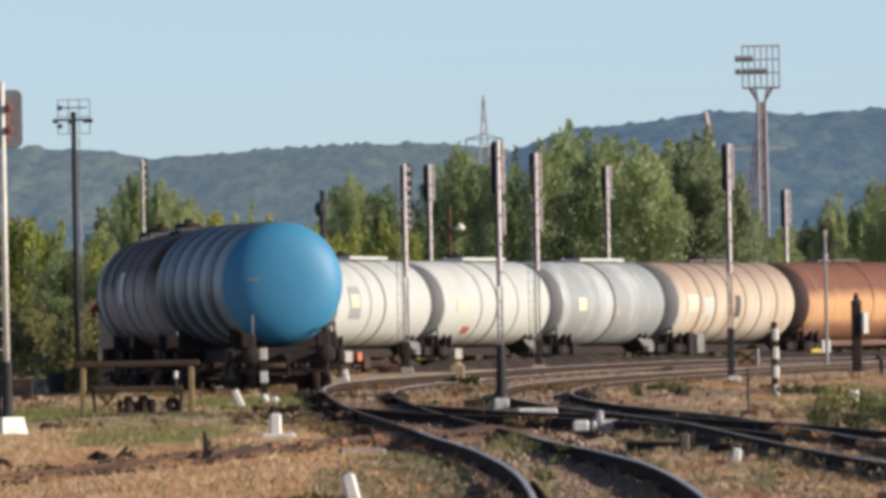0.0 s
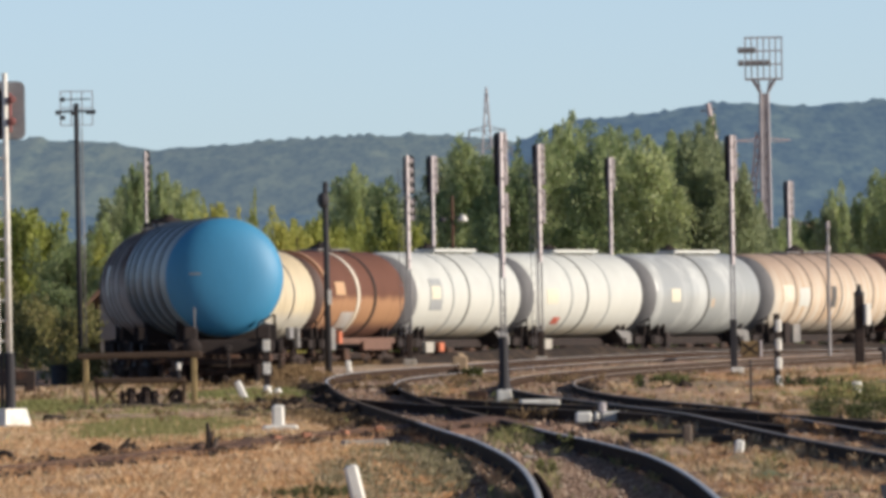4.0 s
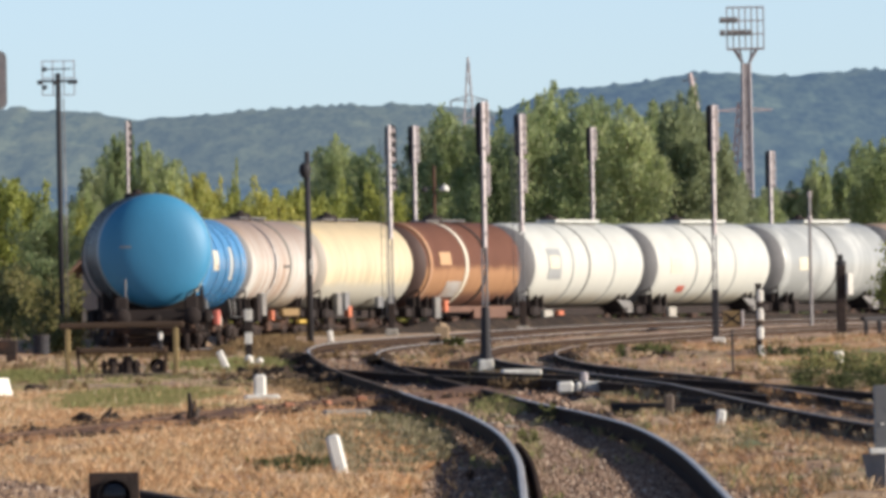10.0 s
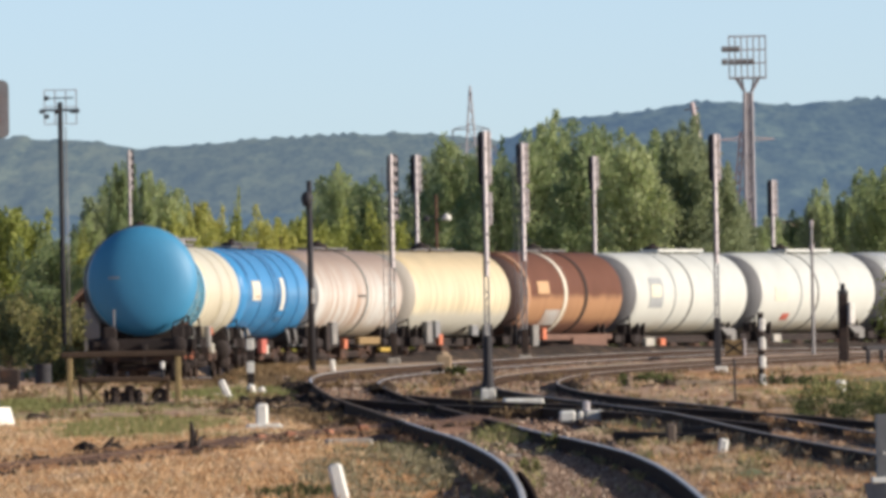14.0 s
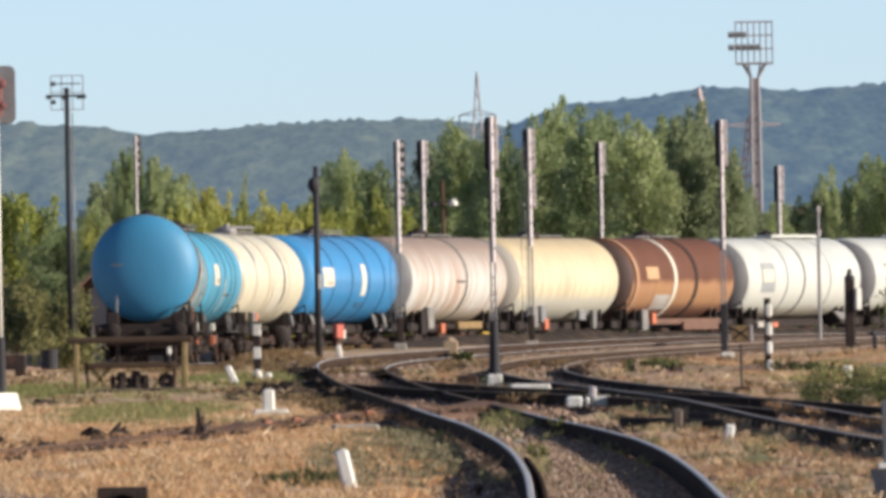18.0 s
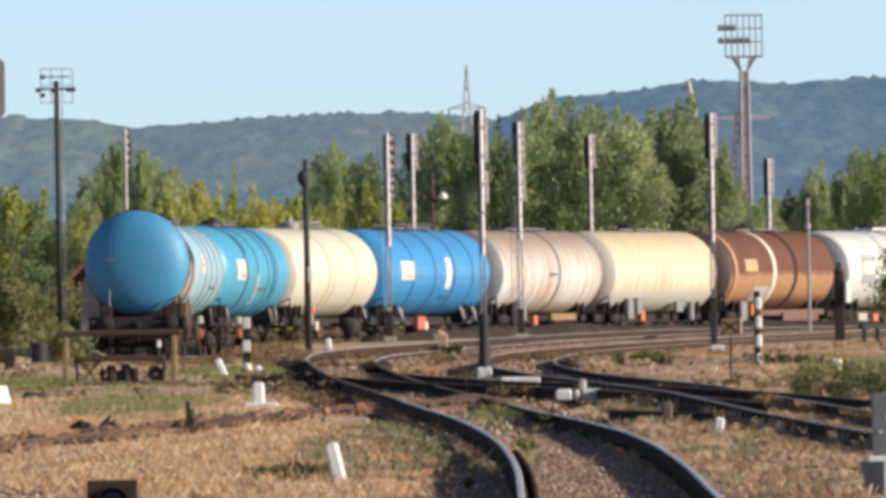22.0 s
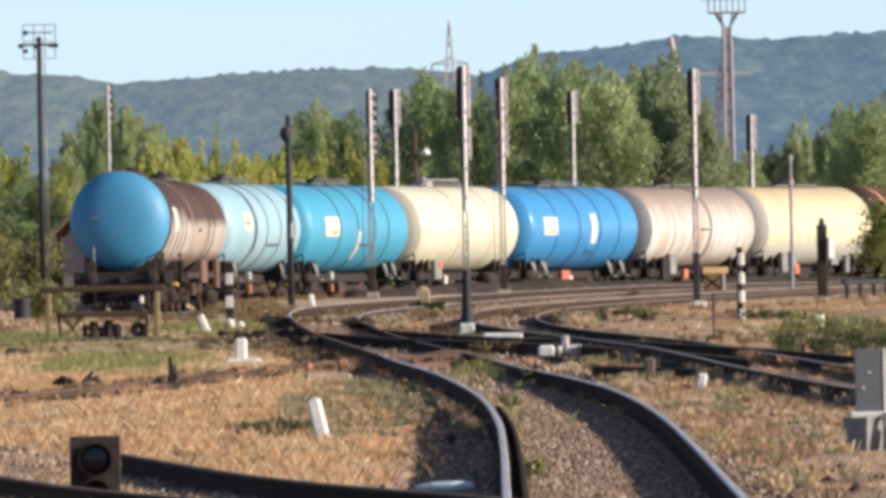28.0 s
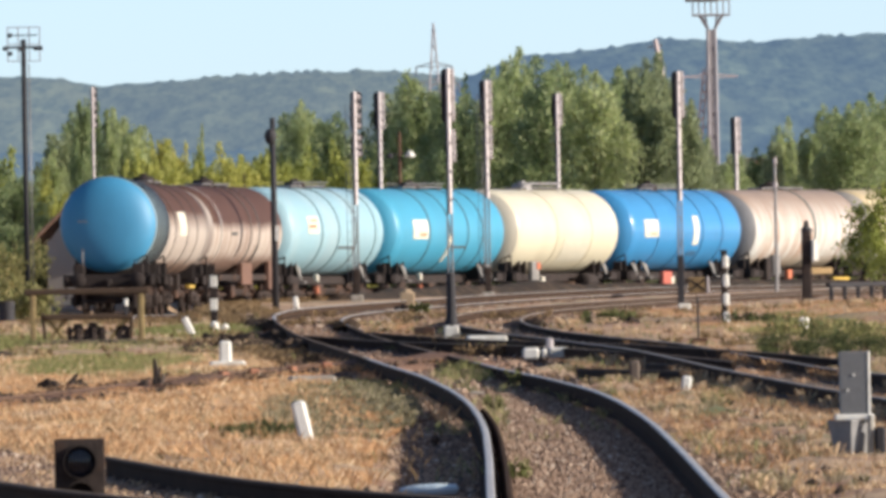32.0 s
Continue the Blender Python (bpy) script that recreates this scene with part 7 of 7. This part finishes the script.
tufts("green_weeds", 16000, (-0.4, 2.8), (88, 176), 0.11, GREEN, "green weeds along the rails", 5, lambda x, y, r: patchy(x, y, 1.1, 0.42) | in_oval(x, y, 0.8, 129, 0.13, 7) | in_oval(x, y, 0.7, 168, 0.4, 6))
def open_straw(x, y):
    """Clear of the green patch, the earth ridge and the wooden frame's trampled ground."""
    return ~in_oval(x, y, -4.4, 191, 1.3, 15) & ~near_line(x, y, OLD, 0.6) & ~in_oval(x, y, -6.0, 222, 2.5, 14)


def clumps(name, n, blades, xr, yr, hgt, spread, material, label, seed, keep, lift=0.0):
    """Tussocks: broad blades that lean outwards from a common foot."""
    rnd = np.random.RandomState(seed)
    x, y = rnd.uniform(*xr, n), rnd.uniform(*yr, n)
    k = keep(x, y, rnd)
    x, y = np.repeat(x[k], blades), np.repeat(y[k], blades)
    size = np.repeat(0.5 + 0.9 * rnd.rand(k.sum()) ** 1.5, blades)
    n = len(x)
    z = (front_z(y) + lift if lift else ground_z(x, y)) - 0.02
    a, r = rnd.rand(n) * 6.283, rnd.rand(n) ** 0.6 * spread * size
    h = hgt * size * (0.5 + 0.6 * rnd.rand(n))
    bx, by = x + np.cos(a) * r * 0.5, y + np.sin(a) * r * 0.5
    tx, ty = x + np.cos(a) * r * 1.15, y + np.sin(a) * r * 1.15
    w = 0.0014 + 0.0022 * rnd.rand(n)
    ca, sa = -np.sin(a) * w, np.cos(a) * w
    P = np.stack([np.stack([bx - ca, by - sa, z], 1), np.stack([bx + ca, by + sa, z], 1), np.stack([(bx + tx) / 2 + ca, (by + ty) / 2 + sa, z + h * 0.8], 1), np.stack([tx, ty, z + h], 1)], 1).reshape(-1, 3)
    m = Mesh()
    m.v = P.tolist()
    m.f = [(4 * i, 4 * i + 1, 4 * i + 2, 4 * i + 3) for i in range(n)]
    return tagged(part(name, m, material), label, "grass", kind="stuff")


clumps("straw_tussocks", 900, 34, (-8, 0.8), (104, 200), 0.085, 0.14, STRAW_PALE, "pale straw tussocks", 61, lambda x, y, r: open_straw(x, y) & off_tracks(x, y, 1.5) & patchy(x, y, 1.1, -0.05, 61.0))
clumps("rusty_tussocks", 900, 34, (-8, 0.8), (104, 200), 0.085, 0.14, STRAW_RUST, "rust-orange withered tussocks", 62, lambda x, y, r: open_straw(x, y) & off_tracks(x, y, 1.4) & patchy(x, y, 0.8, -0.02, 63.0))
clumps("brown_tussocks", 420, 34, (-8, 0.8), (104, 210), 0.08, 0.13, STRAW_DARK, "dark withered tussocks", 63, lambda x, y, r: open_straw(x, y) & off_tracks(x, y, 1.3) & patchy(x, y, 0.9, 0.05, 65.0))
clumps("olive_tussocks", 2200, 40, (-2.2, 0.4), (108, 165), 0.10, 0.09, STRAW_OLIVE, "dull olive weeds in gravel", 64, lambda x, y, r: in_oval(x, y, -0.7, 138, 0.75, 20) & off_tracks(x, y, 1.0))
clumps("stone_weeds", 260, 30, (-1.9, -0.9), (115, 126), 0.12, 0.08, DARKWEED, "dark weeds beside a marker stone", 65, lambda x, y, r: in_oval(x, y, -1.35, 120, 0.36, 3))
clumps("gravel_tussocks", 900, 36, (2.0, 6.5), (86, 175), 0.09, 0.08, STRAW_PALE, "pale straw tussocks in gravel", 66, lambda x, y, r: off_tracks(x, y, 1.1) & patchy(x, y, 1.0, 0.12, 67.0))
clumps("gravel_weeds", 1100, 36, (2.0, 6.5), (86, 185), 0.09, 0.08, STRAW_OLIVE, "dull weeds in gravel", 67, lambda x, y, r: off_tracks(x, y, 1.1) & patchy(x, y, 0.9, 0.14, 69.0))
clumps("yard_tussocks", 1600, 34, (-10, 11), (195, 330), 0.14, 0.13, STRAW_DARK, "dark withered tussocks over the yard", 68, lambda x, y, r: off_tracks(x, y, 1.3) & patchy(x, y, 0.45, 0.1, 71.0))
clumps("yard_straw", 900, 34, (-10, 11), (195, 330), 0.14, 0.13, STRAW_PALE, "pale tussocks over the yard", 69, lambda x, y, r: open_straw(x, y) & off_tracks(x, y, 1.3) & patchy(x, y, 0.45, 0.08, 73.0))


def along_rail(name, line, off, n, y0, y1, material, label, seed, level):
    """Grass that leans on the foot of a rail."""
    return tufts(name, n, (-4, 9), (y0, y1), 0.13, material, label, seed, lambda x, y, r: (abs(x - np.interp(y, line[:, 1], line[:, 0]) - off) < 0.1) & patchy(x, y, 0.8, level, 13.0))


along_rail("rail_side_grass", RIGHT, -0.86, 160000, 110, 215, GRASS, "dry grass against a rail", 21, -0.05)
along_rail("rail_side_weeds", RIGHT, 0.62, 160000, 110, 215, GRASS_R, "withered grass against a rail", 22, 0.0)
along_rail("rail_foot_grass", MAIN, -0.9, 60000, 125, 215, GRASS_R, "withered grass against a rail", 23, 0.1)
tufts("mound_grass", 12000, (5.0, 12.5), (225, 310), 0.1, GREEN, "green and dry grass on a mound", 6, lambda x, y, r: off_tracks(x, y, 1.5) & in_oval(x, y, 7.6, 250, 1.7, 26) & patchy(x, y, 0.9, 0.0))
tufts("track_bed_grass", 60000, (1.5, 8.5), (95, 215), 0.045, GRASS_R, "short withered grass on a track bed", 24, lambda x, y, r: near_line(x, y, RIGHT, 1.5) & patchy(x, y, 0.8, 0.0, 17.0), 0.01)
tufts("branch_bed_grass", 70000, (-8, 1), (84, 130), 0.05, GRASS, "dry grass on the branch track bed", 25, lambda x, y, r: near_line(x, y, LEFT, 1.7) & patchy(x, y, 1.2, -0.05, 19.0), 0.02)
tufts("mound_straw", 60000, (5.5, 12.5), (225, 320), 0.08, GRASS_R, "dry grass on a mound", 12, lambda x, y, r: off_tracks(x, y, 1.5) & patchy(x, y, 0.5, -0.1, 9.0))


def gravel(name, n, xr, yr, size, label, seed, keep, lift=0.0, material=STONES):
    """Loose broken stones."""
    rnd = np.random.RandomState(seed)
    x, y = rnd.uniform(*xr, n), rnd.uniform(*yr, n)
    k = keep(x, y)
    x, y = x[k], y[k]
    n = len(x)
    z = (ground_z(x, y) if material is CLODS else front_z(y)) - 0.03 + lift
    base = np.array([(1, 0, 0), (-1, 0, 0), (0, 1, 0), (0, -1, 0), (0, 0, 0.8), (0, 0, -0.8)], float)
    s = size * (0.5 + rnd.rand(n, 1, 1))
    P = (base[None] * s * (0.7 + 0.6 * rnd.rand(n, 6, 1)) + rnd.normal(size=(n, 6, 3)) * s * 0.15)
    a = rnd.rand(n) * 6.283
    c, sn = np.cos(a)[:, None], np.sin(a)[:, None]
    P = np.stack([P[:, :, 0] * c - P[:, :, 1] * sn + x[:, None], P[:, :, 0] * sn + P[:, :, 1] * c + y[:, None], P[:, :, 2] + z[:, None]], 2).reshape(-1, 3)
    tri = [(0, 2, 4), (2, 1, 4), (1, 3, 4), (3, 0, 4), (2, 0, 5), (1, 2, 5), (3, 1, 5), (0, 3, 5)]
    m = Mesh()
    m.v = P.tolist()
    m.f = [tuple(6 * i + q for q in t_) for i in range(n) for t_ in tri]
    return tagged(part(name, m, material), label, "gravel", kind="stuff")


gravel("ballast_stones", 56000, (-0.4, 2.1), (80, 150), 0.024, "broken ballast stones between the rails", 31, lambda x, y: abs(x - np.interp(y, MAIN[:, 1], MAIN[:, 0])) < 0.66, 0.01)
gravel("shoulder_stones", 50000, (-1.2, 4.6), (80, 150), 0.026, "broken ballast stones beside the rails", 35, lambda x, y: abs(abs(x - np.interp(y, MAIN[:, 1], MAIN[:, 0])) - 1.4) < 0.72, -0.045)
gravel("branch_stones", 24000, (-6, 1), (78, 118), 0.027, "pale ballast stones of the branch track", 34, lambda x, y: abs(x - np.interp(y, LEFT[:, 1], LEFT[:, 0])) < 1.6, 0.04)
gravel("loose_stones", 9000, (2.6, 6.5), (84, 160), 0.024, "loose stones in dry ground", 32, lambda x, y: abs(x - np.interp(y, MAIN[:, 1], MAIN[:, 0])) > 1.5)
gravel("far_ballast_stones", 14000, (-4, 7), (150, 300), 0.045, "ballast stones along the curves", 33, lambda x, y: (abs(x - np.interp(y, MAIN[:, 1], MAIN[:, 0])) < 1.7) | (abs(x - np.interp(y, RIGHT[:, 1], RIGHT[:, 0])) < 1.7))
gravel("yard_clods", 3600, (-9, 10), (165, 330), 0.045, "dark clods strewn over the yard", 36, lambda x, y: off_tracks(x, y, 1.2) & patchy(x, y, 0.3, 0.05, 23.0), 0.03, CLODS)
gravel("soil_stones", 5000, (-2.0, 0.3), (114, 166), 0.03, "greyish stones in bare soil", 55, lambda x, y: in_oval(x, y, -0.65, 139, 0.75, 20) & off_tracks(x, y, 0.95), 0.02)
gravel("near_clods", 900, (-6, 6), (86, 165), 0.035, "small dark clods in dry grass", 37, lambda x, y: off_tracks(x, y, 1.0) & patchy(x, y, 0.8, 0.12, 29.0), 0.03, CLODS)
tufts("yard_weeds", 26000, (-10, 10), (170, 320), 0.13, GREEN, "low green weeds over the yard", 26, lambda x, y, r: off_tracks(x, y, 1.0) & patchy(x, y, 0.45, 0.22, 31.0))
gravel("cinder_clods", 5000, (-4.6, -1.2), (196, 262), 0.06, "dark cinders beside the switch", 38, lambda x, y: in_oval(x, y, -2.9, 226, 0.9, 24) & off_tracks(x, y, 0.9), 0.03, CLODS)
gravel("switch_clods", 3600, (-3.2, -0.7), (190, 224), 0.05, "dark clods beside the left rail", 95, lambda x, y: in_oval(x, y, -1.85, 205, 0.85, 13) & off_tracks(x, y, 0.85), 0.03, CLODS)
clumps("switch_weeds", 500, 26, (-3.2, -0.7), (190, 224), 0.1, 0.12, STRAW_DARK, "dark weeds beside the left rail", 96, lambda x, y, r: in_oval(x, y, -1.85, 205, 0.95, 14) & off_tracks(x, y, 0.85))
gravel("frame_clods", 2200, (-8, -3.7), (224, 246), 0.05, "dark earth clods at a wooden frame", 39, lambda x, y: in_oval(x, y, -5.6, 234, 1.4, 4), 0.03, CLODS)
tufts("ridge_grass", 90000, (-7, 0.5), (118, 186), 0.075, GRASS_R, "withered grass on a low ridge", 51, lambda x, y, r: near_line(x, y, OLD, 0.75) & patchy(x, y, 0.9, 0.0, 51.0), 0.05)
gravel("ridge_clods", 9000, (-7, 0.5), (118, 186), 0.035, "dark clods along a buried rail", 52, lambda x, y: near_line(x, y, OLD, 0.8) & patchy(x, y, 1.3, -0.05, 53.0), 0.1, CLODS)
tufts("green_patch", 60000, (-6.2, -2.9), (172, 212), 0.1, FRESH, "fresh green grass patch", 27, lambda x, y, r: in_oval(x, y, -4.4, 191, 1.2, 14))
tufts("green_strip", 26000, (-5.8, -2.6), (240, 292), 0.12, FRESH, "green grass strip by the train", 28, lambda x, y, r: in_oval(x, y, -4.2, 264, 1.1, 18))
tufts("green_corner", 30000, (-10, -5.5), (215, 262), 0.12, FRESH, "green grass beside a wooden frame", 53, lambda x, y, r: in_oval(x, y, -7.6, 240, 1.2, 16))


def beside_train(x, y, lo, hi):
    d = abs(x - np.interp(y, ly, lx))
    return (d > lo) & (d < hi)


tufts("trackside_grass", 60000, (-9, 6), (262, 380), 0.12, GRASS_R, "withered grass beside the train", 29, lambda x, y, r: beside_train(x, y, 1.35, 2.6))
clumps("trackside_tussocks", 7000, 26, (-9, 8), (285, 430), 0.16, 0.16, STRAW_DARK, "dark withered tussocks beside the train", 92, lambda x, y, r: beside_train(x, y, 1.3, 4.2) & patchy(x, y, 0.4, -0.2, 93.0))
gravel("trackside_cinders", 9000, (-9, 8), (285, 430), 0.07, "dark cinders beside the train", 94, lambda x, y: beside_train(x, y, 1.3, 3.6), 0.03, CLODS)
tufts("trackside_weeds", 30000, (-9, 6), (262, 380), 0.12, GREEN, "weeds beside the train", 30, lambda x, y, r: beside_train(x, y, 1.35, 3.0) & patchy(x, y, 0.3, 0.0, 37.0))
tufts("inner_rail_weeds", 120000, (-3, 4), (110, 215), 0.1, GREEN, "weeds along the inner rail", 40, lambda x, y, r: (abs(x - np.interp(y, MAIN[:, 1], MAIN[:, 0]) - 0.62) < 0.07) & patchy(x, y, 0.7, 0.2, 41.0))


def on_bed(x, y, lo, hi):
    ok = np.zeros(len(x), bool)
    for ln in (MAIN, RIGHT):
        d = abs(x - np.interp(y, ln[:, 1], ln[:, 0]))
        ok |= (d > lo) & (d < hi)
    return ok


gravel("curve_stones", 16000, (-4.5, 14), (290, 400), 0.06, "ballast stones along the far curves", 42, lambda x, y: on_bed(x, y, 0.0, 1.75))
tufts("curve_grass", 90000, (-4.5, 14), (230, 400), 0.1, GRASS_R, "withered grass along the far curves", 43, lambda x, y, r: (on_bed(x, y, 0.95, 1.9) & patchy(x, y, 0.3, -0.15, 43.0)) | (on_bed(x, y, 0.0, 0.6) & patchy(x, y, 0.5, 0.1, 45.0)), -0.06)
tufts("curve_weeds", 24000, (-4.5, 14), (230, 400), 0.1, GREEN, "green weeds along the far curves", 44, lambda x, y, r: on_bed(x, y, 0.0, 1.9) & patchy(x, y, 0.3, 0.1, 47.0), -0.06)
# Weeds whose dark colour also stands for shade along the mound's foot.
tufts("mound_shade", 15000, (4.9, 8.6), (186, 236), 0.11, DARKWEED, "weeds at the foot of a mound, darkened for shade", 46, lambda x, y, r: off_tracks(x, y, 1.1) & in_oval(x, y, 6.7, 211, 1.3, 18) & patchy(x, y, 0.8, -0.15, 91.0))
tufts("mound_green", 26000, (5.2, 10.5), (218, 300), 0.12, FRESH, "fresh green grass on the mound", 45, lambda x, y, r: in_oval(x, y, 7.9, 264, 0.75, 18) | in_oval(x, y, 6.05, 233, 0.45, 8))

# ---------------------------------------------------------------- what moves
def train_s(t):
    """Metres that the train has run at t seconds."""
    return 2.3327 * t + 0.02371 * t * t / 2


def wagon_pose(k, t):
    length = WAGONS[k][1]
    near_end = train_s(t) + sum(n for w, n in WAGONS[:k]) - 0.3956
    a, b = line_at(near_end + 2.15), line_at(near_end + length - 2.15)
    mid, d = (a + b) / 2, b - a
    return pose(mid.x, mid.y, mid.z, math.degrees(math.atan2(d.z, math.hypot(d.x, d.y))), 0, -math.degrees(math.atan2(d.x, d.y)))


def motions():
    times = [i * 1.0 for i in range(33)]
    for k, (w, length) in enumerate(WAGONS):
        walk(w, [(t, wagon_pose(k, t)) for t in times])
    # two birds cross the view in level flight, beating their wings
    for (b, wings), t0, x0, v, z0, climb, y0 in ((GULL, 12.2, -0.11, -12.25, 3.7, 0.9, 330.0), (PIGEON, 31.0, 2.63, -14.2, 7.1, -0.42, 330.0)):
        walk(b, [(float(t), pose(x0 + v * (t - t0), y0, z0 + climb * max(-2.0, min(2.0, t - t0)), 0, 0, 90)) for t in times])
        beats = [0.0] + [t0 - 1.0 + i / 15 for i in range(31) if t0 - 1.0 + i / 15 < 31.97] + [32.0]
        for s, w in wings:
            walk(w, [(t, pose(s * 0.03, 0.03, 0.03, 0, -s * 42 * math.sin((t - t0) * 31 + 0.8), 0)) for t in beats])
    # the wheels roll on the rails
    roll = [(i * 0.2, train_s(i * 0.2) / 0.46) for i in range(161)]
    for w, length in WAGONS:
        for bg in w.children:
            if bg.name.startswith("bogie"):
                for ws in [c for c in bg.children if c.name.startswith("wheelset")]:
                    p = ws.location.copy()
                    walk(ws, [(t, Matrix.Translation(p) @ Matrix.Rotation(-a, 4, 'X')) for t, a in roll])


motions()
